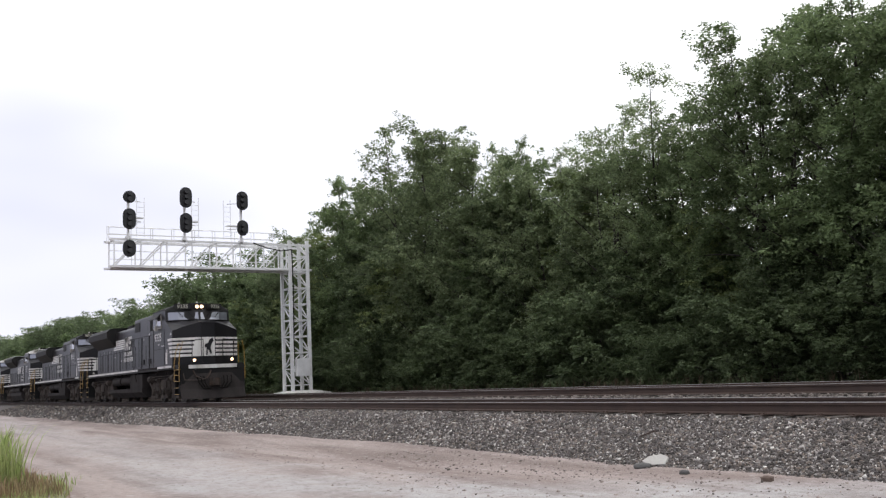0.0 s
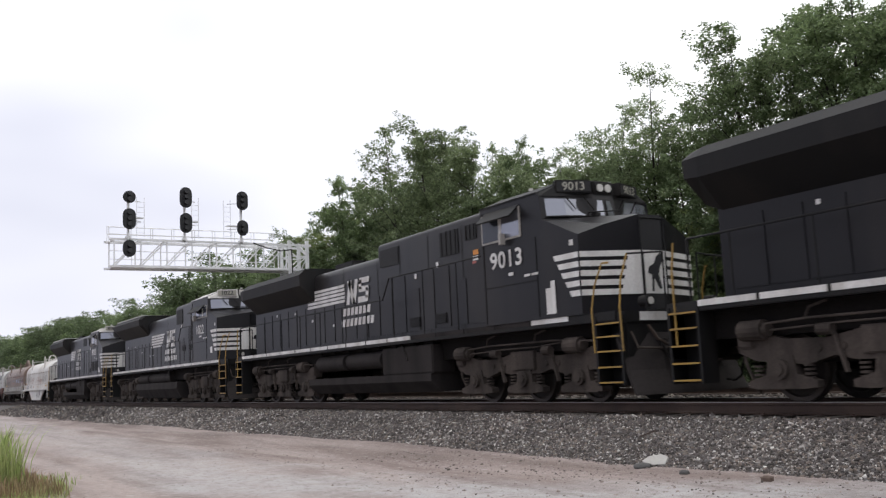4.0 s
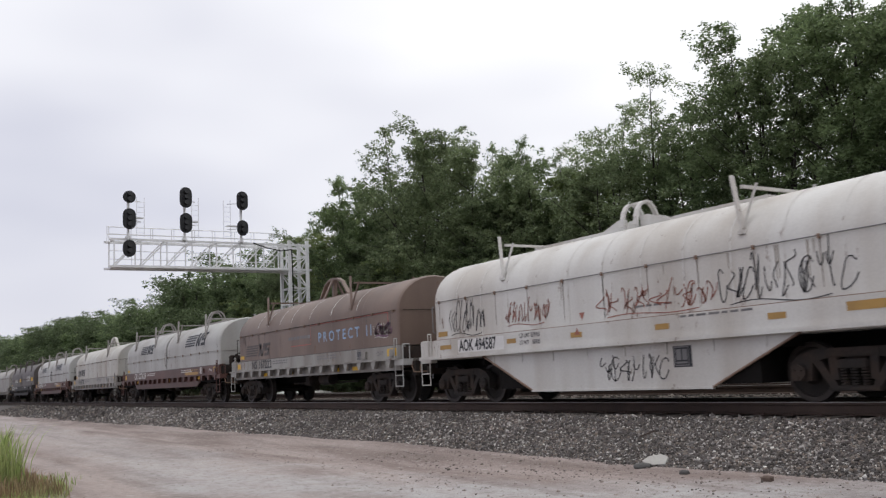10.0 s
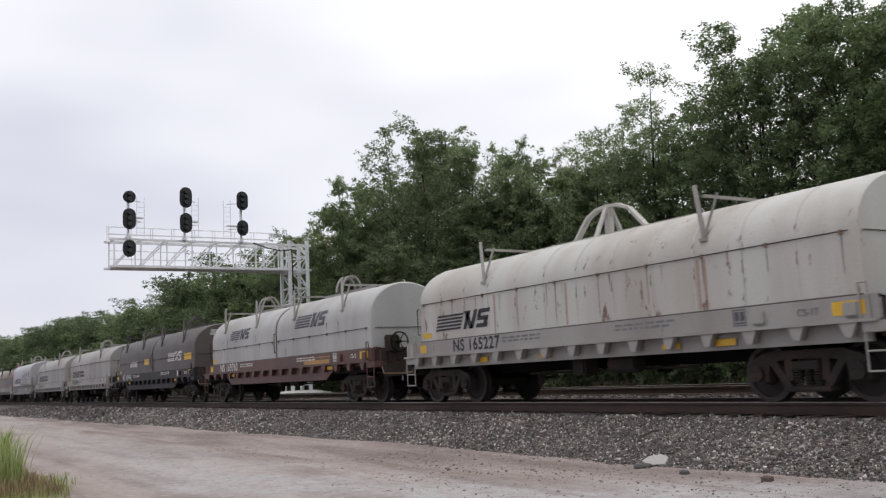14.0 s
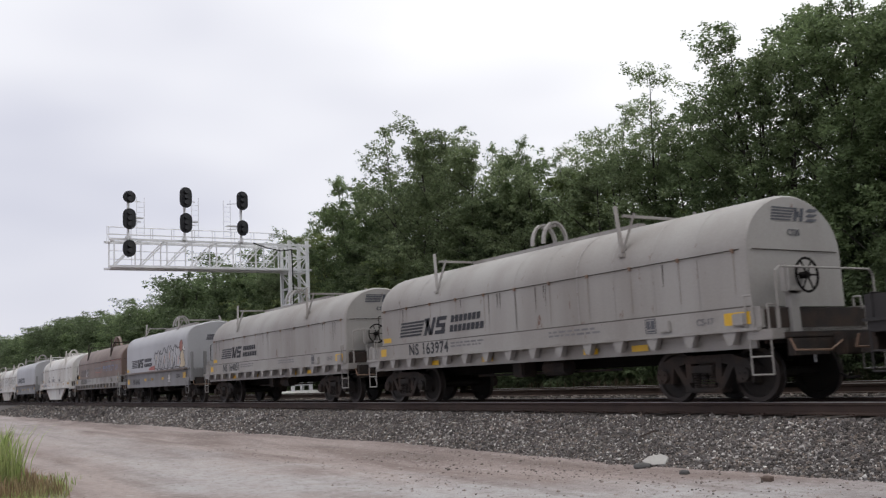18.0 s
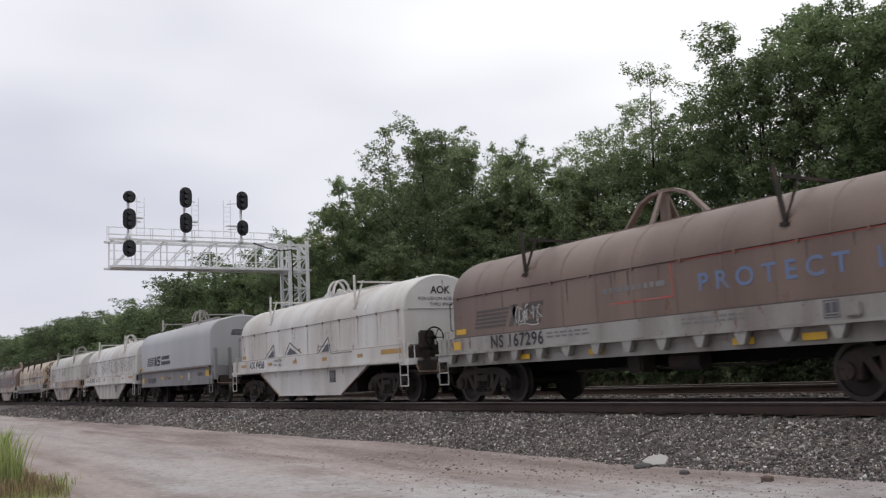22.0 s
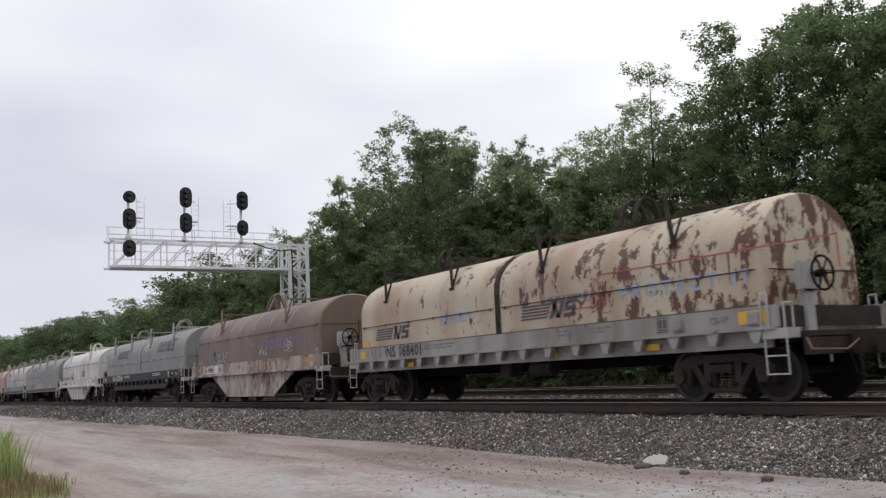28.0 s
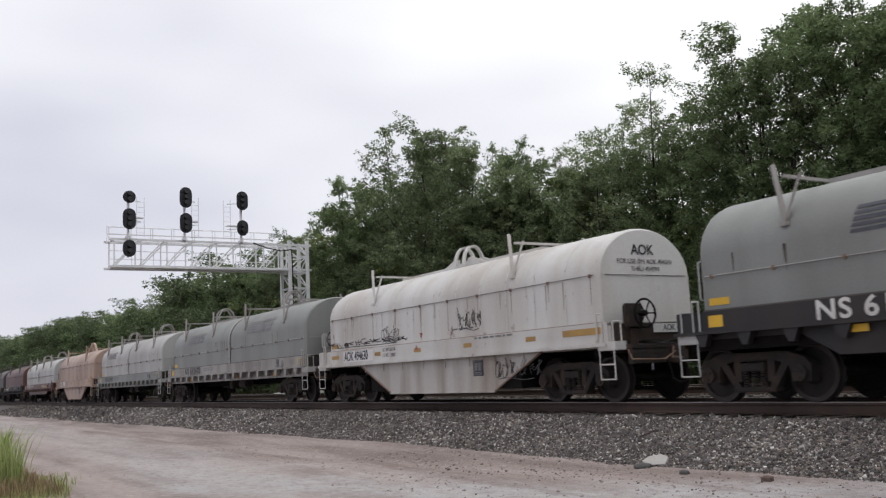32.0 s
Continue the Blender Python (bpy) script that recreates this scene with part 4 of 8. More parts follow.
def wheelset_mesh(name, r, tread=0.135):
    """Two wheels with flange, rim, dished plate and hub on an axle; the axle lies along y."""
    bm = B()
    prof = [(0.0, 0.13), (0.11, 0.13), (0.13, 0.10), (0.19, 0.045), (r - 0.10, 0.03), (r - 0.075, 0.07), (r - 0.005, 0.07), (r, 0.055), (r + 0.0, -0.03), (r + 0.026, -0.055), (r + 0.02, -0.066), (r - 0.075, -0.066), (r - 0.09, -0.03), (0.13, -0.05), (0.0, -0.05)]
    seg = 28
    rim_faces = []
    for s in (-1, 1):
        rings = [[bm.verts.new((rr * math.cos(a), s * (0.745 + yy), rr * math.sin(a))) for a in [2 * math.pi * i / seg for i in range(seg)]] for rr, yy in prof[1:-1]]
        for k, (a, b) in enumerate(zip(rings, rings[1:])):
            for i in range(seg):
                f = bm.faces.new((a[i], a[(i + 1) % seg], b[(i + 1) % seg], b[i]))
                if k in (4, 5, 6):
                    rim_faces.append(f)
        bm.faces.new(rings[0])
        bm.faces.new(rings[-1])
    rod(bm, (0, -0.95, 0), (0, 0.95, 0), 0.085, 12)
    bmesh.ops.recalc_face_normals(bm, faces=bm.faces[:])
    for f in rim_faces:
        f.material_index = 1
    me = bpy.data.meshes.new(name)
    bm.to_mesh(me)
    bm.free()
    me.materials.append(M_wheel)
    me.materials.append(M_tread)
    me.shade_smooth()
    me.set_sharp_from_angle(angle=radians(30))
    return me


def mesh_of(name, bm, mat, smooth=False):
    me = bpy.data.meshes.new(name)
    bm.to_mesh(me)
    bm.free()
    me.materials.append(mat)
    if smooth:
        me.shade_smooth()
        me.set_sharp_from_angle(angle=radians(35))
    return me


R_CAR, R_LOCO = 0.457, 0.533
W_CAR = wheelset_mesh("wheelset", R_CAR)
W_LOCO = wheelset_mesh("loco_wheelset", R_LOCO)


def side_frame_mesh():
    """The cast side frame of a freight truck, with its two windows and spring opening."""
    bm = B()
    h = 0.889
    for s in (-1, 1):
        prism(bm, [(s * 0.42, 0.80), (s * 0.42, 0.66), (s * (h - 0.22), 0.60), (s * (h - 0.18), 0.33), (s * (h + 0.16), 0.33), (s * (h + 0.18), 0.58), (s * (h + 0.05), 0.70), (s * 0.62, 0.80)], -0.09, 0.09, "y")
        prism(bm, [(s * 0.56, 0.66), (s * 0.68, 0.62), (s * 0.38, 0.20), (s * 0.24, 0.20)], -0.085, 0.085, "y")
        prism(bm, [(s * 0.27, 0.68), (s * 0.40, 0.68), (s * 0.38, 0.34), (s * 0.25, 0.34)], -0.08, 0.08, "y")
        rod(bm, (s * h, -0.17, R_CAR), (s * h, 0.12, R_CAR), 0.125, 14)
        for k in range(3):
            a = 2.1 * k + 0.5
            rod(bm, (s * h + 0.07 * math.cos(a), -0.19, R_CAR + 0.07 * math.sin(a)), (s * h + 0.07 * math.cos(a), -0.16, R_CAR + 0.07 * math.sin(a)), 0.02, 6)
    box(bm, -0.45, 0.45, -0.10, 0.10, 0.66, 0.80, 0.02)
    box(bm, -0.42, 0.42, -0.13, 0.13, 0.17, 0.25, 0.02)
    box(bm, -0.24, 0.24, -0.13, 0.10, 0.50, 0.63, 0.015)
    return mesh_of("side_frame", bm, M_running)


def springs_mesh():
    bm = B()
    for x in (-0.17, 0.0, 0.17):
        for k in range(6):
            z = 0.26 + k * 0.042
            rod(bm, (x, -0.05, z), (x, -0.05, z + 0.024), 0.062, 10)
    return mesh_of("spring_nest", bm, M_running)


SIDE_FRAME, SPRINGS = side_frame_mesh(), springs_mesh()
BOLSTER = mesh_of("bolster", box(box(B(), -0.2, 0.2, -1.0, 1.0, 0.50, 0.66, 0.02), -0.3, 0.3, -0.35, 0.35, 0.66, 0.80), M_running)


def truck(car, x):
    t = new("truck")
    t.parent, t.matrix_basis = car, pose(x, 0, 0)
    t["label"] = "dark grimy two-axle cast steel truck"
    share("side_frame", SIDE_FRAME, t, pose(0, -0.99, 0))
    share("side_frame", SIDE_FRAME, t, pose(0, 0.99, 0, 0, 0, 180))
    tagged(share("spring_nest", SPRINGS, t, pose(0, -0.99, 0)), kind="stuff")
    tagged(share("spring_nest", SPRINGS, t, pose(0, 0.99, 0, 0, 0, 180)), kind="stuff")
    share("bolster", BOLSTER, t, pose(0, 0, 0))
    for s in (-0.889, 0.889):
        w = share("wheelset", W_CAR, t, pose(s, 0, R_CAR))
        rollers.append((w, s, R_CAR, car, x + s))
    return t


def coupler_mesh():
    bm = box(B(), -0.9, 0.0, -0.07, 0.07, 0.80, 0.94, 0.01)
    prism(bm, [(-0.06, -0.16), (0.16, -0.17), (0.22, -0.02), (0.14, 0.10), (0.04, 0.12), (-0.06, 0.14)], 0.72, 1.02, "z")
    box(bm, -0.45, -0.25, -0.25, 0.25, 0.70, 1.05, 0.02)
    return mesh_of("coupler", bm, M_running)


COUPLER = coupler_mesh()


def hose_mesh():
    bm = B()
    pts = [(0, 0, 0.78), (0.1, 0, 0.72), (0.16, 0.0, 0.55), (0.2, -0.02, 0.42), (0.32, 0.02, 0.34), (0.46, 0.08, 0.36)]
    pipe(bm, pts, 0.022)
    return mesh_of("air_hose", bm, M_under)


def glad_mesh():
    """The pale angle cock and its handle."""
    bm = B()
    pipe(bm, [(0, 0, 0.95), (0.02, 0, 0.82), (0.07, 0, 0.74), (0.07, 0, 0.62)], 0.02)
    box(bm, -0.03, 0.09, -0.05, 0.05, 0.78, 0.84, 0.01)
    return mesh_of("angle_cock", bm, M_hose)


HOSE, COCK = hose_mesh(), glad_mesh()


def ladder(parent, x0, x1, y, z0, z1, rungs, mat, r=0.014, name="ladder"):
    bm = B()
    pipe(bm, [(x0, y, z1), (x0, y, z0), (x1, y, z0), (x1, y, z1)], r)
    for k in range(1, rungs):
        z = z0 + (z1 - z0) * k / rungs
        rod(bm, (x0, y, z), (x1, y, z), r, 6)
    return part(name, bm, mat, parent)


def brake_wheel_mesh():
    bm = B()
    n = 20
    pts = [(0, 0.27 * math.cos(2 * math.pi * i / n), 0.27 * math.sin(2 * math.pi * i / n)) for i in range(n + 1)]
    pipe(bm, pts, 0.02, 6)
    for k in range(6):
        a = math.pi * k / 3
        rod(bm, (0, 0, 0), (0, 0.26 * math.cos(a), 0.26 * math.sin(a)), 0.014, 5)
    rod(bm, (-0.14, 0, 0), (0.03, 0, 0), 0.055, 10)
    return mesh_of("brake_wheel", bm, M_under)


BRAKE_WHEEL = brake_wheel_mesh()


# ---- coil cars ----
HW, SW = 1.23, 1.40  # half widths of the round hoods and of the frames
SET = -0.24  # the hoods stand this far behind the middle of the frame


def arch(y_half=HW, zb=1.52, zs=2.45, top=3.40, n=16, grow=0.0):
    """The hood's cross-section, from the near foot over the top to the far foot."""
    h = y_half + grow
    return [(-h, zb)] + [(-h * math.cos(math.pi * i / n), zs + (top + grow - zs) * math.sin(math.pi * i / n)) for i in range(n + 1)] + [(h, zb)]


def square_arch(grow=0.0):
    """The tall hood: upright sides, wide-rounded shoulders, a slightly curved roof."""
    h, r = SW + 0.03 + grow, 0.62
    pts = [(-h, 1.50), (-h, 2.75)]
    for i in range(1, 8):
        a = math.pi / 2 * i / 7
        pts.append((-h + r * (1 - math.cos(a)), 2.75 + (0.66 + grow) * math.sin(a)))
    for i in range(1, 6):
        y = (-h + r) + (h - r) * 2 * i / 6
        pts.append((y, 3.41 + grow + 0.15 * (1 - (y / (h - r)) ** 2)))
    return pts + [(-y, z) for y, z in pts[8::-1]]


def shell(prof, a, b, lift=0.0):
    """A hood with closed ends, slightly rounded at them."""
    bm = B()
    k = len(prof)
    rows = []
    mid = 2.2
    for x, s in ((a, 0.965), (a + 0.035, 0.99), (a + 0.10, 1.0), (b - 0.10, 1.0), (b - 0.035, 0.99), (b, 0.965)):
        rows.append([bm.verts.new((x, y * s, mid + (z - mid) * (s if z > mid else 1))) for y, z in prof])
    for r0, r1 in zip(rows, rows[1:]):
        for i in range(k - 1):
            bm.faces.new((r0[i], r0[i + 1], r1[i + 1], r1[i]))
        bm.faces.new((r0[k - 1], r0[0], r1[0], r1[k - 1]))
    bm.faces.new(rows[0])
    bm.faces.new(rows[-1])
    bmesh.ops.recalc_face_normals(bm, faces=bm.faces[:])
    return bm


def strip(prof, x, w):
    """A narrow band that follows the hood's outline."""
    bm = B()
    r0 = [bm.verts.new((x - w / 2, y, z)) for y, z in prof]
    r1 = [bm.verts.new((x + w / 2, y, z)) for y, z in prof]
    for i in range(len(prof) - 1):
        bm.faces.new((r0[i], r0[i + 1], r1[i + 1], r1[i]))
    return bm


def on_arch(z, zs=2.45, top=3.40, y_half=HW):
    """The near side's y at height z."""
    if z <= zs:
        return -y_half
    return -y_half * math.sqrt(max(0.0, 1 - ((z - zs) / (top - zs)) ** 2))


def lay(pts, out=0.006, surf=on_arch):
    """A painted shape that lies on the hood: corners (x, z)."""
    bm = B()
    bm.faces.new([bm.verts.new((x, surf(z) - out, z + out * 0.5)) for x, z in pts])
    return bm


def lay_many(shapes, out=0.006, surf=on_arch, cut=5):
    """Several slanted painted shapes on one curved side, each cut into thin courses."""
    bm = B()
    for (x0, x1, z0, z1, lean) in shapes:
        for k in range(cut):
            a, b = z0 + (z1 - z0) * k / cut, z0 + (z1 - z0) * (k + 1) / cut
            la, lb = lean * (a - z0), lean * (b - z0)
            vs = [bm.verts.new((x, surf(z) - out, z + (out if z > 2.6 else 0))) for x, z in ((x0 + la, a), (x1 + la, a), (x1 + lb, b), (x0 + lb, b))]
            bm.faces.new(vs)
    return bm


def emblem(parent, x, z, size, mat, surf=on_arch, words=False, out=0.008, wide=1.5):
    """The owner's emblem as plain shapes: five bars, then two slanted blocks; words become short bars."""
    h, s = size, 0.35
    shapes = []
    for k in range(5):
        z0 = z + h * (0.05 + k * 0.19)
        shapes.append((x + s * (z0 - z) * 0.6, x + h * 1.75 + s * (z0 - z), z0, z0 + h * 0.115, s))
    n0 = x + h * 1.95
    shapes += [(n0, n0 + h * 0.22, z, z + h, s), (n0 + h * 0.45, n0 + h * 0.68, z, z + h, s), (n0 + h * 0.42, n0 + h * 0.68, z, z + h, -0.30)]
    m0 = n0 + h * 0.85
    shapes += [(m0, m0 + h * 0.72, z, z + h * 0.22, s), (m0 + h * 0.1, m0 + h * 0.78, z + h * 0.39, z + h * 0.61, s), (m0 + h * 0.2, m0 + h * 0.92, z + h * 0.78, z + h, s),
               (m0 + h * 0.5, m0 + h * 0.72, z + h * 0.18, z + h * 0.45, s), (m0 + h * 0.12, m0 + h * 0.34, z + h * 0.56, z + h * 0.82, s)]
    shapes = [(x + (p - x) * wide, x + (q - x) * wide, r, t, e * wide) for p, q, r, t, e in shapes]
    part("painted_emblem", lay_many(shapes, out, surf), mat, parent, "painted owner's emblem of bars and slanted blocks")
    if words:
        w0 = x + (m0 + h * 1.1 - x) * wide
        bars = []
        for row, count in ((0.58, 7), (0.04, 8)):
            for i in range(count):
                bars.append((w0 + i * h * 0.44 + row * h * 0.3, w0 + i * h * 0.44 + h * 0.35 + row * h * 0.3, z + row * h, z + row * h + h * 0.38, 0.25))
        for word in bars:
            part("painted_bar", lay_many([word], out, surf, 2), mat, parent)


GLYPHS = (lambda t: (0.5 + 0.45 * math.cos(6.8 * t), 0.5 + 0.48 * math.sin(6.8 * t)),
          lambda t: (0.5 + 0.42 * math.cos(5.2 * t + 0.6) * (1 - 0.5 * t), 0.95 - 0.9 * t),
          lambda t: (0.08 + 0.8 * t, 0.1 + 0.85 * abs(math.sin(math.pi * (0.15 + 1.3 * t)))),
          lambda t: (0.15 + 0.7 * t * t, 0.95 - 1.7 * t + 1.5 * t * t),
          lambda t: (0.5 + 0.4 * math.sin(9.4 * t), 0.05 + 0.9 * t),
          lambda t: (0.1 + 0.8 * t, 0.5 + 0.45 * math.sin(4.7 * t + 1.6)),
          lambda t: (0.3 + 0.15 * t, 1.25 - 1.5 * t),
          lambda t: (0.2 + 0.55 * t + 0.22 * math.sin(6.3 * t), 0.5 + 0.46 * math.cos(6.3 * t)))


def ribbon(bm, chain, r, surf, out=0.009):
    for (ax, az), (bx, bz) in zip(chain, chain[1:]):
        d = math.hypot(bx - ax, bz - az) or 1
        nx, nz = -(bz - az) / d * r, (bx - ax) / d * r
        ex, ez = (bx - ax) / d * r * 0.5, (bz - az) / d * r * 0.5
        bm.faces.new([bm.verts.new((p, surf(q) - out, q)) for p, q in ((ax + nx - ex, az + nz - ez), (ax - nx - ex, az - nz - ez), (bx - nx + ex, bz - nz + ez), (bx + nx + ex, bz + nz + ez))])


def scribble(parent, x, z, w, h, mat, seed, loops=5, surf=on_arch, r=0.010, label="sprayed scrawl", upright=True):
    """A sprayed scrawl: a row of loops, hooks and strokes that run into one another, none of them a letter."""
    rnd = random.Random(seed)
    bm = B()
    cells = max(4, loops * 2)
    step = w / cells
    for i in range(cells):
        x0, wide = x + i * step + rnd.uniform(-0.1, 0.1) * step, step * rnd.uniform(1.1, 2.1)
        tall, z0, lean = h * rnd.uniform(0.6, 1.0), z + h * rnd.uniform(0, 0.15), rnd.uniform(-0.05, 0.3)
        turn, bow = rnd.uniform(-0.45, 0.45), rnd.uniform(-0.25, 0.25)
        for g in rnd.sample(range(len(GLYPHS)), 2 if rnd.random() < 0.35 else 1):
            chain = []
            for k in range(13):
                p, q = GLYPHS[g](0.12 + 0.8 * k / 12)
                p, q = p + turn * (q - 0.5) + bow * math.sin(3.1 * q), q + turn * 0.4 * (0.5 - p)
                q = min(1.15, max(0.0, q))
                chain.append((x0 + p * wide + q * tall * lean, z0 + q * tall))
            ribbon(bm, chain, r, surf)
    if rnd.random() < 0.5:
        ribbon(bm, [(x + w * (0.1 + 0.09 * k), z + h * 0.06 * math.sin(k * 0.7) - 0.02) for k in range(10)], r * 0.8, surf, 0.0095)
    part("graffiti", bm, mat, parent, label)


def guide_frame(parent, x, mat, foot=2.74, top=3.72, w=0.04, y=None):
    """A stacking guide: a leg and a brace on either side, and a bar across the roof."""
    bm = B()
    y = on_arch(foot) if y is None else y
    for s in (-1, 1):
        bar(bm, (x, s * y, foot), (x - 0.22, s * (y + 0.10), top - 0.02), 0.07, 0.05)
        bar(bm, (x + 0.02, s * y, foot + 0.05), (x + 0.22, s * (y + 0.16), top - 0.22), w, w)
        box(bm, x - 0.07, x + 0.07, s * y - 0.06, s * y + 0.06, foot - 0.05, foot + 0.01)
    bar(bm, (x - 0.05, y + 0.12, top - 0.23), (x - 0.05, -y - 0.12, top - 0.23), 0.06, 0.05)
    return part("guide_frame", bm, mat, parent)


def lift_hoops(parent, x, mat, kind, wide=3.5):
    bm = B()
    if kind == "hoop":
        box(bm, x - min(3.2, wide), x + min(3.5, wide), -0.10, 0.10, 3.36, 3.49)
        for dx in (-0.18, 0.22):
            pts = [(x + dx, -0.34 * math.cos(math.pi * i / 10), 3.42 + 0.06 + 0.50 * math.sin(math.pi * i / 10)) for i in range(11)]
            for p, q in zip(pts, pts[1:]):
                bar(bm, p, q, 0.10, 0.045)
        box(bm, x - 0.20, x + 0.24, -0.05, 0.05, 3.88, 3.93)
    elif kind == "gusset":
        for y in (-0.16, 0.16):
            prism(bm, [(x - 1.0, 3.38), (x - 0.1, 3.38), (x - 0.1, 3.60), (x - 0.32, 3.62)], y - 0.02, y + 0.02, "y")
            prism(bm, [(x + 0.3, 3.38), (x + 1.2, 3.38), (x + 0.5, 3.62), (x + 0.3, 3.60)], y - 0.02, y + 0.02, "y")
        for dx in (-0.08, 0.30):
            pts = [(x + dx, -0.30 * math.cos(math.pi * i / 10), 3.44 + 0.48 * math.sin(math.pi * i / 10)) for i in range(11)]
            for p, q in zip(pts, pts[1:]):
                bar(bm, p, q, 0.11, 0.05)
        box(bm, x - 0.10, x + 0.32, -0.06, 0.06, 3.88, 3.93)
        box(bm, x - 3.2, x - 0.8, -0.12, 0.12, 3.34, 3.47)
        box(bm, x + 1.1, x + 3.3, -0.12, 0.12, 3.34, 3.47)
    else:
        for s in (-1, 1):
            for p, q in (((x + s * 1.12, 0, 3.38), (x + s * 0.62, 0, 3.88)), ((x + s * 0.64, 0, 3.86), (x + s * 0.30, 0, 4.0)), ((x + s * 0.32, 0, 3.99), (x, 0, 4.02))):
                bar(bm, p, q, 0.14, 0.06)
            bar(bm, (x, s * 0.40, 3.32), (x, s * 0.06, 3.98), 0.10, 0.05)
        box(bm, x - 0.09, x + 0.09, -0.06, 0.06, 3.36, 4.05, 0.01)
        box(bm, x - 2.6, x + 2.6, -0.16, 0.16, 3.36, 3.42)
        box(bm, x - 1.1, x + 1.1, -0.45, -0.37, 3.30, 3.34)
        box(bm, x - 1.1, x + 1.1, 0.37, 0.45, 3.30, 3.34)
    return part("lifting_bracket", bm, mat, parent)


rib_cache = {}
CLAMP = mesh_of("clamp", box(B(), -0.022, 0.022, -0.02, 0.02, -0.04, 0.03), M_rustline)
SEAMS = [mesh_of("seam", plate(B(), [(-u, 0), (-v, -0.9), (v, -0.9), (u, 0)], 0), M_seam) for u, v in ((0.012, 0.006), (0.016, 0.004), (0.009, 0.009))]


def hood(car, a, b, mat, shape, rail_mat, ribs=True, lift="hoop", guide_mat=None, band=None, guides=(0.235, 0.77), rz=2.45):
    prof = square_arch() if shape == "square" else arch()
    h = part("hood", shell(prof, a, b), mat, car, smooth=True)
    if ribs and shape != "square":
        key = (mat.name,)
        if key not in rib_cache:
            rib_cache[key] = mesh_of("rib", strip(arch(grow=0.006), 0, 0.035), mat, True)
        k = max(4, round((b - a) / 1.05))
        for i in range(1, k):
            share("rib", rib_cache[key], h, pose(a + (b - a) * i / k, 0, 0))
    if shape != "square":
        bm = B()
        for s in (-1, 1):
            rod(bm, (a + 0.12, s * (HW + 0.02), rz), (b - 0.12, s * (HW + 0.02), rz), 0.009, 6)
        for x in (a, b):
            sx = -0.02 if x == a else 0.02
            rod(bm, (x + sx, -HW + 0.15, rz), (x + sx, HW - 0.15, rz), 0.009, 6)
        part("hood_rail", bm, rail_mat, h)
        k = round((b - a) / 1.3)
        for i in range(k + 1):
            x = a + 0.25 + (b - a - 0.5) * i / k
            for s in (-1, 1):
                share("clamp", CLAMP, h, pose(x, s * (HW + 0.015), rz - 0.005))
            if mat in (M_white, M_cream, M_light, M_warm, M_tan):
                run = 0.4 + 0.53 * abs(math.sin(x * 5.1 + a))
                share("seam", SEAMS[i % 3], h, pose(x, -HW - 0.006, rz - 0.03) @ Matrix.Diagonal((1, 1, run * (rz - 1.56) / 0.9, 1)), "grimy seam below a clamp")
    else:
        part("foot_ledge", box(box(B(), a - 0.02, b + 0.02, -SW - 0.13, -SW, 1.47, 1.54), a - 0.02, b + 0.02, SW, SW + 0.13, 1.47, 1.54), M_ledge, h)
    gm = guide_mat or rail_mat
    for f in guides:
        if shape == "square":
            guide_frame(h, a + (b - a) * f, gm, 3.34, 4.0, y=-1.05)
        else:
            guide_frame(h, a + (b - a) * f, gm)
    lifter = lift_hoops(h, a + (b - a) * 0.5 - 0.25, gm if lift == "hoop" else mat, lift, (b - a) * 0.24)
    lifter.location.z = 0.22 if shape == "square" else 0.0
    for s in (-1,):
        pull = B()
        pipe(pull, [(a + 0.05, s * (HW + 0.03), 2.35), (a + 0.05, s * (HW + 0.09), 2.33), (a + 0.05, s * (HW + 0.09), 1.72), (a + 0.05, s * (HW + 0.03), 1.70)], 0.014)
        part("hood_grab_iron", pull, rail_mat, h)
    return h


def stencils(car, y, items):
    """Small painted panels and bars on a side: (x, z, width, height, paint)."""
    for x, z, w, hh, mat in items:
        part("reflector" if mat in (M_yellow, M_ochre) else "stencil", plate(B(), [(x, z), (x + w, z), (x + w, z + hh), (x, z + hh)], y - 0.004), mat, car,
             "yellow reflective strip" if mat in (M_yellow, M_ochre) else "painted data panel, lines too small to read")


def data_box(car, x, z, y, ink, w=0.34):
    """A square inspection stencil: frame and two columns."""
    bm = B()
    h = w
    for (a, b, c, d) in ((0, 1, 0, 0.06), (0, 1, 0.94, 1), (0, 0.05, 0, 1), (0.95, 1, 0, 1), (0.12, 0.46, 0.3, 0.86), (0.54, 0.88, 0.3, 0.86), (0.12, 0.88, 0.12, 0.22)):
        plate(bm, [(x + a * w, z + c * h), (x + b * w, z + c * h), (x + b * w, z + d * h), (x + a * w, z + d * h)], y - 0.005)
    tagged(part("stencil", bm, ink, car, "square inspection stencil"), kind="stuff")


def data_lines(car, x, z, y, w, rows, ink, dz=0.075):
    bm = B()
    rnd = random.Random(x * 7 + z)
    for r in range(rows):
        p = x
        while p < x + w:
            q = p + rnd.uniform(0.08, 0.24)
            plate(bm, [(p, z - r * dz), (q, z - r * dz), (q, z - r * dz + dz * 0.5), (p, z - r * dz + dz * 0.5)], y - 0.005)
            p = q + 0.05
    tagged(part("stencil", bm, ink, car, "small data lines"), kind="stuff")


def plate_front(x, y, z, w, h):
    bm = B()
    bm.faces.new([bm.verts.new((x, yy, zz)) for yy, zz in ((y, z), (y + w, z), (y + w, z + h), (y, z + h))])
    return bm


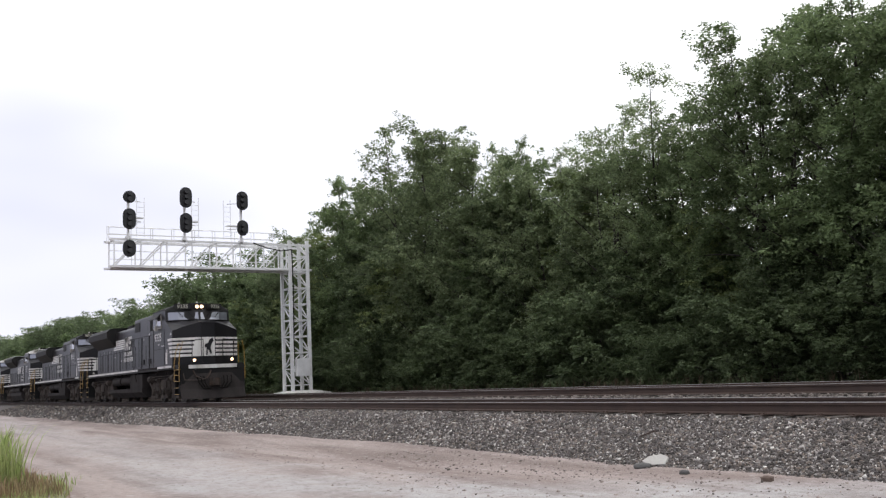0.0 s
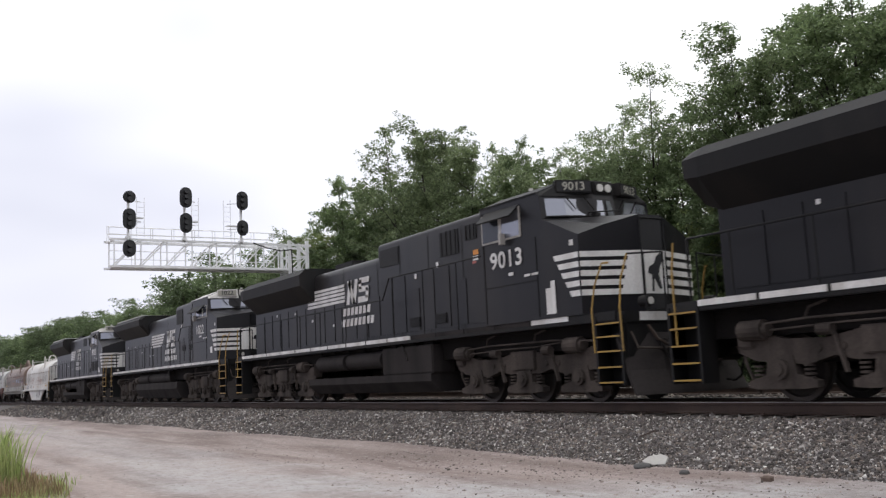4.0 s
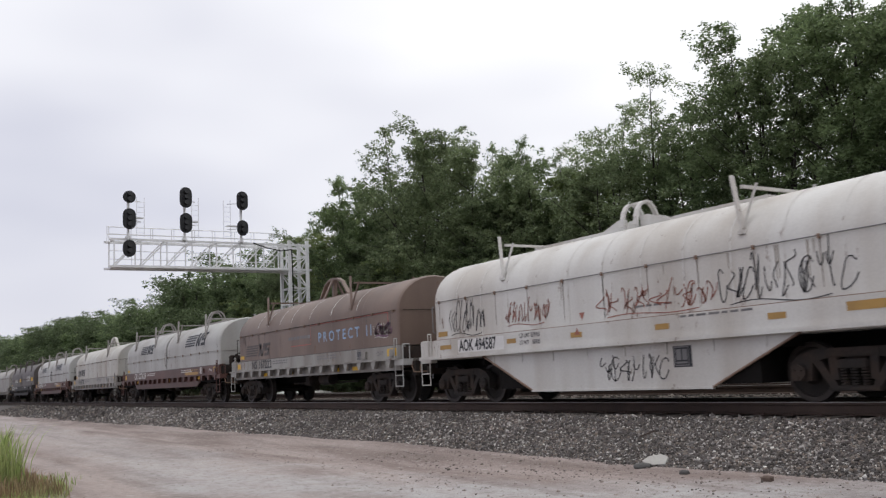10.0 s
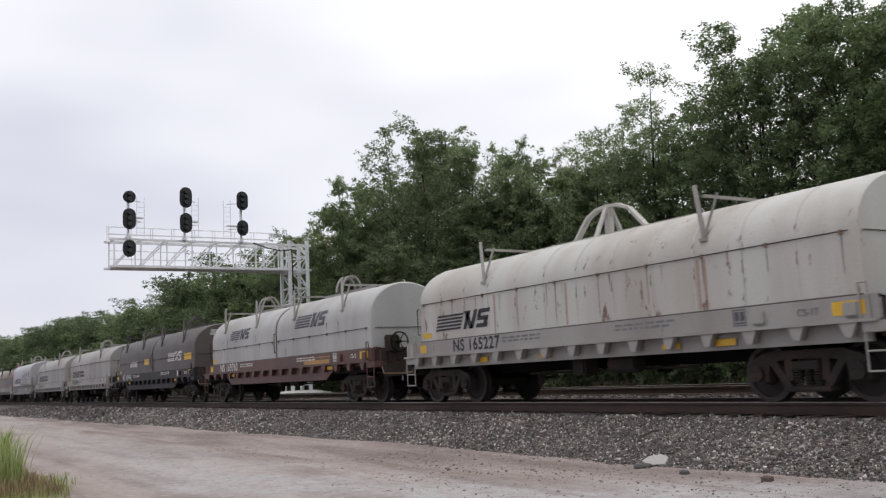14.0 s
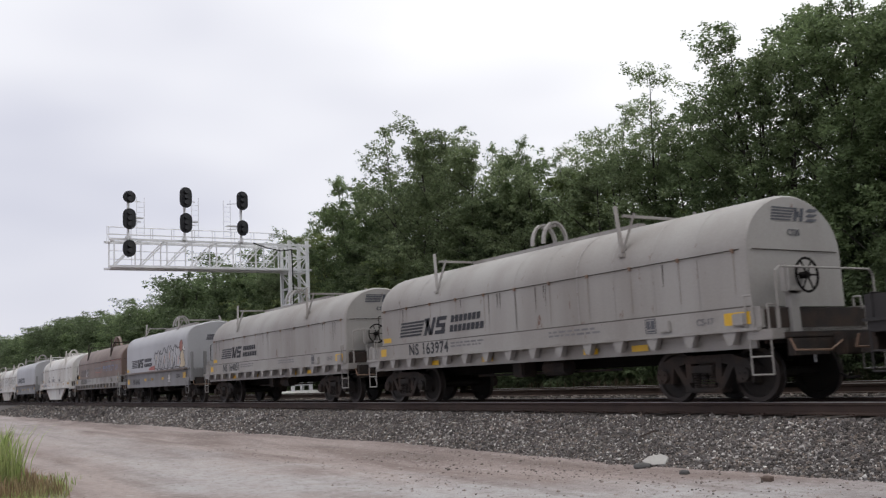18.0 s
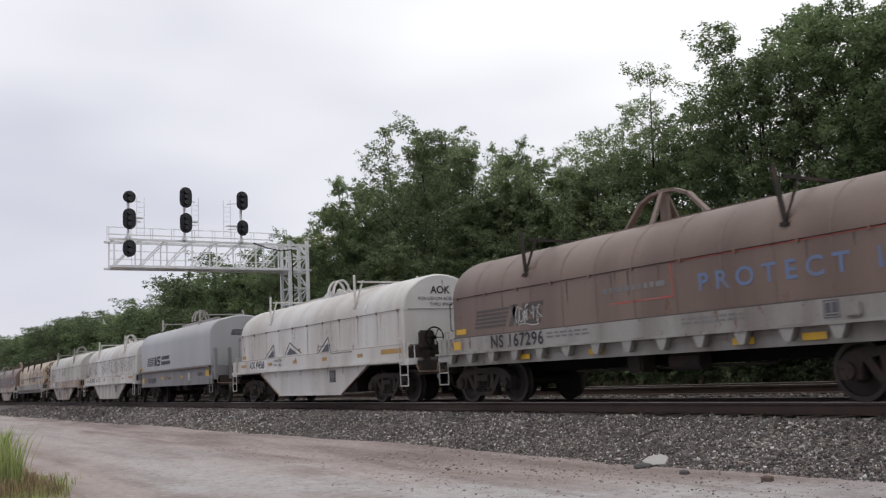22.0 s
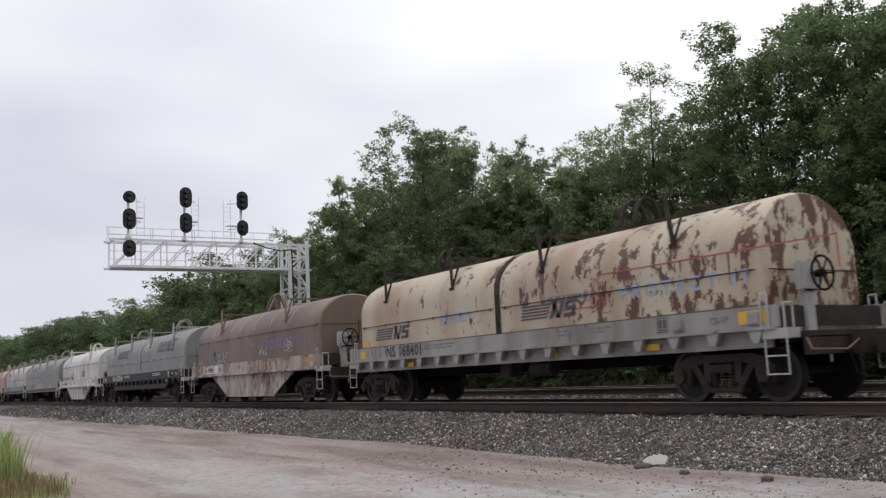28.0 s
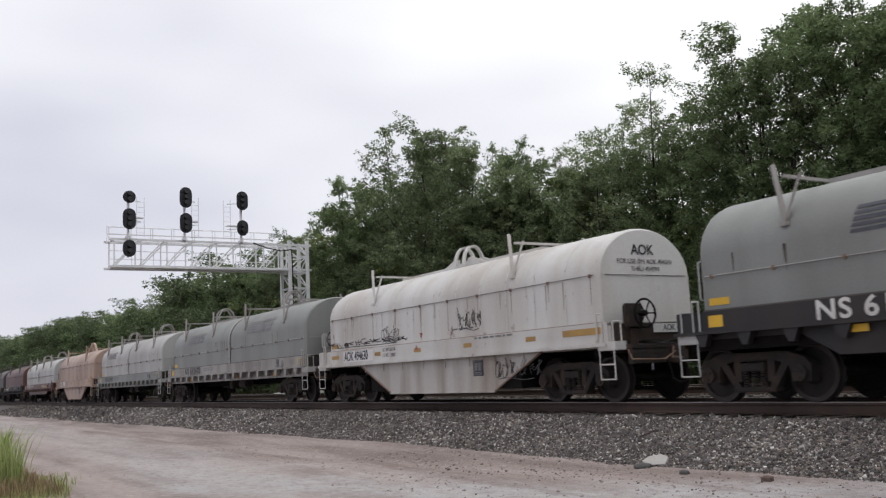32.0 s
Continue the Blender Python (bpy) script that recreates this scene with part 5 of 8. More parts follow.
def ends(car, front_x, rear_x, mat, h, wheel=True, rail=False, number=""):
    """Couplers, hoses, corner steps and posts, the end platform, hand rails and the brake wheel."""
    for x, s in ((front_x, 1), (rear_x, -1)):
        share("coupler", COUPLER, car, pose(x, 0, 0, 0, 0, 0 if s > 0 else 180))
        share("air_hose", HOSE, car, pose(x - s * 0.55, -s * 0.3, 0, 0, 0, 0 if s > 0 else 180))
        share("angle_cock", COCK, car, pose(x - s * 0.62, -0.62, -0.02))
        for y in (-1.42, 1.42):
            ladder(car, x - s * 1.10, x - s * 0.70, y, 0.45, 1.00, 2, mat)
            k = 1 if y > 0 else -1
            step = part("corner_platform", box(B(), min(x - s * 1.15, x - s * 0.66), max(x - s * 1.15, x - s * 0.66), min(y, y - k * 0.30), max(y, y - k * 0.30), 0.98, 1.14, 0.01), mat, car, "boxy corner platform")
            part("grab_post", pipe(B(), [(x - s * 1.16, y - k * 0.02, 1.12), (x - s * 1.16, y - k * 0.02, 1.68), (x - s * 1.02, y - k * 0.02, 1.68), (x - s * 1.02, y - k * 0.02, 1.12)], 0.016), mat, step)
            part("grab_post", pipe(B(), [(x - s * 0.74, y - k * 0.04, 1.12), (x - s * 0.74, y - k * 0.04, 1.52), (x - s * 0.74, y - k * 0.24, 1.52), (x - s * 0.74, y - k * 0.24, 1.12)], 0.016), mat, step)
        part("end_platform", box(box(B(), min(x - s * 0.95, x - s * 0.5), max(x - s * 0.95, x - s * 0.5), -1.15, 1.15, 0.98, 1.08), min(x - s * 0.62, x - s * 0.5), max(x - s * 0.62, x - s * 0.5), -1.15, 1.15, 0.72, 1.0), M_running, car, "rusty brown end platform")
        part("cut_lever", pipe(B(), [(x - s * 0.45, -1.3, 0.98), (x - s * 0.38, -1.28, 0.80), (x - s * 0.34, -0.5, 0.78), (x - s * 0.3, -0.2, 0.95)], 0.015), M_rustline, car, "thin uncoupling lever")
    if number:
        part("number_strip", plate_front(h + 0.115, -0.25, 1.30, 1.35, 0.17), M_patch, car, "pale number strip")
        lettering("end_number", number, 0.17, M_inkblack, car, front(h + 0.12, 0.42, 1.385), "CENTER", 0.9)
    if rail:
        part("hand_rail", pipe(B(), [(h + 0.30, -1.25, 1.15), (h + 0.30, -1.25, 2.02), (h + 0.30, -1.15, 2.10), (h + 0.30, 1.15, 2.10), (h + 0.30, 1.25, 2.0), (h + 0.30, 1.25, 1.15)], 0.018), mat, car)
    if wheel:
        z = 1.66 if wheel == "dark" else 1.98
        y = -0.60 if wheel == "dark" else -0.45
        share("brake_wheel", BRAKE_WHEEL, car, pose(h + 0.28, y, z), "round hand brake wheel")
        part("brake_housing", box(box(B(), h + 0.0, h + 0.16, y - 0.35, y + 0.09, z - 0.28, z + 0.20, 0.04), h + 0.02, h + 0.12, y - 0.25, y - 0.05, 1.0, z - 0.2), mat if wheel is True else M_running, car)


BEARER = mesh_of("cross_bearer", box(B(), -0.05, 0.05, -1.25, 1.25, 0.86, 1.04), M_under)


def underbody(car, a, b, trucks, mat=None):
    """Centre sill, cross bearers, brake gear."""
    mat = mat or M_under
    bm = box(B(), a + 0.4, b - 0.4, -0.32, 0.32, 0.66, 1.05)
    part("centre_sill", bm, mat, car)
    for x in steps(a + 0.5, b - 0.5, 1.9):
        share("cross_bearer", BEARER, car, pose(x, 0, 0))
    gear = B()
    c = (a + b) / 2
    rod(gear, (c + 0.6, -0.85, 0.72), (c + 1.3, -0.85, 0.72), 0.17, 12)
    box(gear, c - 0.5, c - 0.1, -1.0, -0.6, 0.55, 0.9, 0.04)
    rod(gear, (c - 2.4, -0.6, 0.62), (c + 2.6, -0.6, 0.62), 0.025, 6)
    part("brake_cylinder", gear, M_running, car)


def coil_car(label, style, rear, front_, name_text, hood_mats, sill_mat, trucks, split=None, ink=M_inkdark, lift="hoop", guide=None, rail_mat=None, sign=None, emb=(), belly=None, extra=None, brake=True, end_rail=False, logo_ink=None, ladders=None):
    """A covered coil car; the origin lies under the middle of its hoods."""
    car = thing("coil_car", label, "freight car", "covered coil cars in the train")
    h = (front_ - rear) / 2
    c = (front_ + rear) / 2
    a, b = -h, h
    fx, rx = h + 0.95, -h - 1.35
    deck_a, deck_b = -h - 0.72, h + 0.06
    ha, hb = (a, b) if style == "tall" else (a + SET, b + SET)
    rail_mat = rail_mat or M_running
    lm = ladders or sill_mat
    if split is None:
        hood(car, ha, hb, hood_mats[0], "square" if style == "tall" else "round", rail_mat, True, lift, guide)
    else:
        m = split - c + SET
        hood(car, ha, m - 0.03, hood_mats[0], "round", rail_mat, False, lift, guide, guides=(0.22, 0.72), rz=2.09)
        hood(car, m + 0.03, hb, hood_mats[-1], "round", rail_mat, False, lift, guide, guides=(0.22, 0.74), rz=2.09)
        part("hood_lap", strip(arch(grow=0.022), m, 0.17), guide or hood_mats[0], car, "dark overlap band between the two hoods", smooth=True)
    underbody(car, deck_a, deck_b, trucks)
    part("deck", box(B(), deck_a, deck_b, -SW + 0.11, SW - 0.11, 1.04, 1.16), sill_mat if style != "tall" else M_under, car)
    if style == "aok":
        for s in (-1, 1):
            yy = s * (SW - 0.02)
            sl = part("side_sill", box(B(), deck_a, deck_b, min(yy, yy - s * 0.10), max(yy, yy - s * 0.10), 1.10, 1.515), sill_mat, car)
            part("sill_flange", box(B(), deck_a, deck_b, min(yy, yy + s * 0.06), max(yy, yy + s * 0.06), 1.06, 1.13), sill_mat, sl)
            yb = s * (SW - 0.10)
            bl = part("belly_panel", prism(B(), [(a + 1.9, 1.06), (a + 3.68, 0.27), (2.32, 0.27), (4.10, 1.06)], min(yb, yb - s * 0.05), max(yb, yb - s * 0.05), "y"), belly or sill_mat, car)
            part("belly_lip", box(B(), a + 3.66, 2.34, min(yb - s * 0.04, yb + s * 0.03), max(yb - s * 0.04, yb + s * 0.03), 0.245, 0.285), belly or sill_mat, bl)
            for p, q in (((a + 1.9, 1.06), (a + 3.68, 0.27)), ((4.10, 1.06), (2.32, 0.27))):
                part("belly_edge", bar(B(), (p[0], yb + s * 0.012, p[1]), (q[0], yb + s * 0.012, q[1]), 0.03, 0.03), M_rustline, bl, "rust-stained belly edge")
            for k in range(8):
                x = -3.9 + k * 1.05
                z0 = max(0.36, 1.0 - (x + 4.3) * 0.44, 1.0 - (4.0 - x) * 0.44)
                if z0 < 0.9:
                    part("belly_rib", box(B(), x - 0.02, x + 0.02, min(yb, yb + s * 0.02), max(yb, yb + s * 0.02), max(0.86, z0), 1.06), belly or sill_mat, bl)
        part("trough", box(B(), a + 2.5, 3.3, -SW + 0.12, SW - 0.12, 0.32, 1.05), M_under, car)
        y_sill = -SW + 0.02
        stencils(car, y_sill, [(x, 1.28, 0.34 if i else 0.5, 0.10, M_ochre) for i, x in enumerate((a + 0.2, a + 2.95, a + 5.1, a + 7.4, a + 9.8))] + [(b - 1.25, 1.30, 1.15, 0.13, M_ochre)])
        part("patch", plate(B(), [(a + 1.0, 1.17), (a + 2.85, 1.17), (a + 2.85, 1.47), (a + 1.0, 1.47)], y_sill - 0.004), M_patch, car, "clean painted number patch")
        lettering("stencil_number", name_text, 0.36, M_inkblack, car, side(a + 1.06, y_sill - 0.008, 1.32), squeeze=0.76)
        part("stencil", plate(B(), [(1.5, 0.62), (1.92, 0.62), (1.92, 0.98), (1.5, 0.98)], -SW + 0.10 - 0.004), M_inkblack, car, "black inspection panel")
        data_box(car, 1.53, 0.64, -SW + 0.098, M_inkgrey, 0.33)
        for k, row in enumerate(("LD LMT 227100", "LT WT    58900")):
            lettering("stencil", row, 0.125, M_inkgrey, car, side(a + 3.42, y_sill - 0.006, 1.42 - 0.15 * k), squeeze=0.85)
        for tri in ([(-0.9, 1.60), (-0.82, 1.76), (-0.98, 1.76)], [(-0.9, 1.47), (-0.82, 1.33), (-0.98, 1.33)]):
            part("stencil", plate(B(), tri, (-HW if tri[0][1] > 1.5 else y_sill) - 0.006), M_sprayred, car, "small red triangle mark")
        data_lines(car, 0.6, 1.72, -HW - 0.002, 0.9, 1, M_inkgrey)
        data_lines(car, b - 4.4, 1.45, y_sill, 1.3, 1, M_inkgrey)
    elif style == "tall":
        for s in (-1, 1):
            yy = s * (SW - 0.02)
            part("side_panel", box(B(), a - 0.12, b + 0.10, min(yy, yy - s * 0.08), max(yy, yy - s * 0.08), 0.78, 1.48), sill_mat, car)
        y_sill = -SW + 0.02
        lettering("stencil_number", name_text, 0.34, M_inkblack, car, side(a + 1.25, y_sill - 0.008, 1.06), squeeze=0.95)
        stencils(car, y_sill, [(a + 0.10, 0.98, 0.36, 0.24, M_yellow), (b - 0.75, 1.10, 0.55, 0.26, M_yellow)] + [(x, 1.10, 0.36, 0.11, M_yellow) for x in (a + 3.6, a + 4.9, a + 6.8)] + [(a + 5.0, 1.08, 0.22, 0.11, M_inkwhite)])
        data_box(car, a + 7.9, 0.98, y_sill, M_inkwhite, 0.36)
        data_lines(car, a + 4.2, 1.16, y_sill, 0.6, 2, M_inkdark)
    else:
        deep = style == "deep"
        lo = 0.82 if deep else 1.17
        for s in (-1, 1):
            yy = s * (SW - 0.03)
            sl = part("side_sill", box(B(), deck_a, deck_b, min(yy, yy - s * 0.08), max(yy, yy - s * 0.08), 1.17, 1.50), sill_mat, car)
            part("sill_ledge", box(B(), deck_a, deck_b, min(yy, yy + s * 0.10), max(yy, yy + s * 0.10), 1.13, 1.175), sill_mat, sl)
            if deep:
                ya = s * (SW - 0.08)
                part("fish_belly", prism(B(), [(a + 1.5, 1.14), (a + 2.3, 0.70), (b - 3.1, 0.70), (b - 2.2, 1.14)], min(ya, ya - s * 0.05), max(ya, ya - s * 0.05), "y"), sill_mat, car)
            lower = box(B(), deck_a + 0.2, deck_b - 0.2, min(yy - s * 0.1, yy - s * 0.16), max(yy - s * 0.1, yy - s * 0.16), 0.86, 1.14)
            part("lower_sill", lower, sill_mat if not deep else M_under, car)
            gus = mesh_of("bracket", prism(B(), [(-0.14, 0), (0.14, 0), (0.05, -0.20), (-0.05, -0.20)], -0.02, 0.10, "y"), sill_mat)
            for i in range(int((deck_b - deck_a) / 0.86)):
                share("bracket", gus, car, pose(deck_a + 0.6 + i * 0.86, s * (SW - 0.05), 1.13, 0, 0, 0 if s > 0 else 180))
        y_sill = -SW + 0.03
        long = h > 7.4
        lettering("stencil_number", name_text, 0.40 if deep else 0.38, ink if ink is not M_inkdark else M_inkblack, car, side(a + (2.0 if long else 1.2 if deep else 1.5), y_sill - 0.008, 1.335), squeeze=1.15 if long else 1.0, space=1.12)
        ink2 = M_inkwhite if deep else M_inkgrey
        stencils(car, y_sill, [(a - 0.02, 1.24, 0.30, 0.19, M_yellow), (b - 0.66, 1.24, 0.52, 0.20, M_yellow)])
        stencils(car, y_sill + 0.06 if not deep else -SW + 0.03, [(x, 0.93 if not deep else 1.0, 0.42, 0.11, M_yellow) for x in (a + 2.4, a + 4.7, a + 8.2, b - 2.9)])
        data_lines(car, a + (4.6 if long else 3.5), 1.40, y_sill, 1.3, 2, ink2)
        data_lines(car, b - 5.2, 1.40, y_sill, 1.4, 2, ink2)
        data_box(car, b - 2.45, 1.22, y_sill, ink2 if deep else M_inkdark, 0.26)
        lettering("stencil", "CS-17" if not deep else "CS-12", 0.15, ink2, car, side(b - 1.25, y_sill - 0.008, 1.33))
        for x in (b - 1.95, b - 0.35):
            part("jacking_pad", box(B(), x - 0.12, x + 0.12, -SW - 0.03, -SW + 0.06, 1.22, 1.42, 0.02), sill_mat, car)
        if deep and sill_mat is M_redox:
            stencils(car, y_sill, [(b - 4.6, 1.20, 1.9, 0.12, M_ochre)])
            data_lines(car, b - 4.5, 1.38, y_sill, 1.8, 1, M_ochre)
    stencils(car, (-SW - 0.03 if style == "tall" else -HW) - 0.002, [(ha + 0.15, 1.60, 0.42, 0.12, M_yellow if style != "aok" else M_ochre)])
    for x in (deck_a, deck_b - 0.05):
        part("end_plate", box(B(), x, x + 0.05, -SW + 0.12, SW - 0.12, 0.92, 1.48), M_running if style != "tall" else M_under, car, "grimy end plate")
    rnd = random.Random(int(-rear * 10))
    if style != "tall":
        for s in (-1, 1):
            part("sill_top", box(B(), deck_a, deck_b, min(s * (HW - 0.03), s * (SW - 0.04)), max(s * (HW - 0.03), s * (SW - 0.04)), 1.455, 1.505), sill_mat, car, "flat top of the side sill")
        part("rust_line", box(B(), ha, hb, -HW - 0.012, -HW + 0.01, 1.506, 1.536), M_rustline if style == "aok" else M_dirtline, car, "rusty line along the hood's foot")
        for i in range(9):
            x = rnd.uniform(ha + 0.3, hb - 0.3)
            l = rnd.uniform(0.15, 0.6)
            part("drip", plate(B(), [(x, 2.40 - l), (x + 0.012, 2.40 - l), (x + 0.03, 2.42), (x - 0.012, 2.42)], -HW - 0.005), M_dirtline if hood_mats[0] not in (M_white, M_cream) else M_drip, car, "dirt run below the hood rail")
    for x, z, size, m, words in emb:
        emblem(car, x if style == "tall" else x + SET * 0.5, z, size, m, (lambda q: -SW - 0.03) if style == "tall" else on_arch, words)
    for t in trucks:
        truck(car, t)
    ends(car, fx, rx, lm, h, brake, end_rail, name_text if style == "aok" else "")
    if extra:
        extra(car, ha, hb)
    movers.append((car, c))
    return car


def end_mark(car, x, text, rows, size=0.28):
    """Writing on the forward end of the hood."""
    lettering("end_mark", text, size, M_inkblack, car, front(x + 0.012, -0.05, 2.95), "CENTER")
    for i, row in enumerate(rows):
        lettering("end_mark", row, 0.13, M_inkgrey, car, front(x + 0.012, 0.0, 2.72 - i * 0.15), "CENTER")


def end_emblem(car, x, z=2.95, text="CS30", ink=M_inkdark):
    bm = B()
    def q(y0, y1, z0, z1, lean=0.1):
        bm.faces.new([bm.verts.new((x + 0.012, yy, zz)) for yy, zz in ((y0, z0), (y1, z0), (y1 + lean, z1), (y0 + lean, z1))])
    for k in range(5):
        q(-0.55 + k * 0.012, -0.05 + k * 0.03, z + k * 0.05, z + k * 0.05 + 0.03, 0.01)
    q(0.02, 0.10, z, z + 0.23, 0.06)
    q(0.18, 0.26, z, z + 0.23, 0.06)
    q(0.10, 0.19, z + 0.07, z + 0.17, 0.0)
    q(0.32, 0.56, z, z + 0.055)
    q(0.35, 0.58, z + 0.09, z + 0.14)
    q(0.36, 0.62, z + 0.175, z + 0.23)
    part("end_emblem", bm, ink, car, "owner's emblem in plain bars and blocks")
    lettering("end_mark", text, 0.15, ink, car, front(x + 0.012, 0.0, z - 0.2), "CENTER")


def protect(text, x, frame=True, ink=M_inkblue, size=0.42):
    """The faded blue slogan in a red outline, and scrawls."""
    def add(car, a, b):
        lettering("painted_slogan", text, size, ink, car, side(x + 0.3, -HW - 0.008, 2.0), squeeze=1.12, space=1.58)
        if frame:
            bm = B()
            for (p, q, r, s) in ((x - 0.3, x + 4.9, 2.42, 2.445), (x - 0.3, x - 0.27, 1.85, 2.44), (x - 1.9, x - 0.27, 1.83, 1.86), (x + 4.88, x + 4.91, 1.95, 2.44)):
                plate(bm, [(p, r), (q, r), (q, s), (p, s)], -HW - 0.006)
            part("painted_line", bm, M_inkred, car, "thin faded red outline")
            data_lines(car, x - 2.1, 2.05, -HW - 0.002, 1.6, 1, M_inkgrey, 0.2)
    return add


def several(*adders):
    def add(car, a, b):
        for f in adders:
            f(car, a, b)
    return add


def seam_marks(car, a, b):
    """Pale streaks where the seams leak."""
    for x in (0.16, 0.24, 0.33, 0.41, 0.53, 0.66, 0.80):
        part("seam_streak", strip([p for p in arch(grow=0.010) if p[1] > 2.5 and p[0] < 0.4], a + (b - a) * x, 0.03), M_inkwhite, car, "pale streak along a hood seam", smooth=True)


AOK_ROWS = ("FOR USE ON AOK 494500", "THRU 494799")
TR, TRD, TRL, TRT = (-5.5, 4.75), (-6.45, 5.62), (-7.35, 5.75), (-4.3, 4.80)


M_grimewhite = paint("grimy_white_paint", (0.50, 0.475, 0.44), (0.24, 0.185, 0.14), 0.85, 1.4)


def aok(rear, front_, number, label, extra, belly=None):
    def more(car, a, b):
        end_mark(car, b, "AOK", AOK_ROWS)
        extra(car, a, b)
    return coil_car(label, "aok", rear, front_, number, [M_white], M_white, TR, belly=belly, lift="gusset", guide=M_white, rail_mat=M_inkgrey, extra=more, brake="dark")


aok(-139.73, -127.32, "AOK 494587", "white covered coil car with belly trough and red and black scrawls",
    lambda car, a, b: [scribble(car, a + 0.6, 1.62, 1.6, 0.75, M_spray, 1, 7), scribble(car, a + 2.9, 1.68, 1.6, 0.5, M_sprayred, 2, 7), scribble(car, a + 6.0, 1.62, 2.8, 0.5, M_sprayred, 3, 8),
                       scribble(car, a + 9.0, 1.6, 2.3, 0.75, M_spray, 4, 8), scribble(car, a + 6.0, 0.40, 1.7, 0.5, M_spray, 5, 6, surf=lambda z: -SW + 0.10)])
coil_car("brown coil car with faded blue slogan on pale frame", "slat", -154.01, -141.59, "NS 167222", [M_brown], M_lightfr, TR, lift="aframe", guide=M_brown, emb=((-5.6, 1.66, 0.44, M_dark, False),), brake=False,
         extra=several(protect("PROTECT II", 0.52, True), seam_marks, lambda car, a, b: scribble(car, 4.5, 1.80, 1.0, 0.42, M_inkwhite, 6, 4), lambda car, a, b: scribble(car, 4.6, 1.84, 0.9, 0.3, M_mauve, 66, 4, r=0.03)), ladders=M_light)
coil_car("coil car with two pale grey hoods on an oxide-brown frame", "deep", -171.95, -156.29, "CR 627629", [M_light, M_light], M_redox, TRL, split=-164.14, ink=M_inkwhite, guide=M_warm,
         emb=((-5.0, 2.40, 0.45, M_inkblack, False), (2.9, 2.40, 0.54, M_inkblack, False)), rail_mat=M_warm, brake="dark")
coil_car("cream coil car with rust-stained seams on a grey slatted frame", "slat", -186.67, -174.36, "NS 165227", [M_cream], M_warm, TR, lift="aframe", guide=M_warm, emb=((-5.5, 1.72, 0.42, M_inkblack, False),), brake=False,
         extra=lambda car, a, b: [lettering("end_mark", "NS", 0.34, M_inkdark, car, front(b + 0.012, 0.1, 2.85), "CENTER")]
         + [part("rust_run", plate(B(), [(x, 1.55), (x + 0.05, 1.55), (x + 0.06, 2.4), (x - 0.01, 2.4)], -HW - 0.006), M_tan, car, "rust stain below a guide foot") for x in (-3.1, -0.6, 2.9, 3.05)])
coil_car("coil car with two pale grey hoods on a dark brown frame", "deep", -203.46, -189.41, "NS 169760", [M_light, M_light], M_redox, TRD, split=-196.51, ink=M_inkwhite, guide=M_warm,
         emb=((-4.9, 2.36, 0.38, M_inkdark, False), (1.5, 2.38, 0.44, M_inkdark, False)), brake="dark")
coil_car("dark brown coil car with two hoods on a black frame", "deep", -220.04, -205.93, "NS 169942", [M_dark, M_dark], M_blackfr, TRD, split=-212.93, ink=M_inkwhite, guide=M_dark,
         emb=((-4.6, 1.86, 0.29, M_inkwhite, False), (2.7, 1.90, 0.42, M_inkwhite, False)),
         extra=lambda car, a, b: [end_emblem(car, b, 2.9, "", M_inkwhite)] + [part("notice", plate(B(), [(x, 1.9), (x + w, 1.9), (x + w, 2.18), (x, 2.18)], -HW - 0.006), M_yellow, car, "yellow notice with lines too small to read") for x, w in ((-1.75, 0.9), (5.3, 1.1))], brake=False)
coil_car("weathered warm grey coil car with emblem at one end", "slat", -235.02, -222.58, "NS 163974", [M_warm], M_warm, TR, emb=((-5.3, 1.68, 0.42, M_inkblack, True),), extra=lambda car, a, b: end_emblem(car, b, 2.95, "CS30"), end_rail=True, guide=M_warm)
coil_car("weathered warm grey coil car with a bent end rail", "slat", -249.69, -237.27, "NS 164031", [M_warm], M_warm, TR, emb=((-5.2, 1.70, 0.42, M_inkblack, True),), extra=lambda car, a, b: end_emblem(car, b, 2.95, "CS30"), end_rail=True, guide=M_warm)


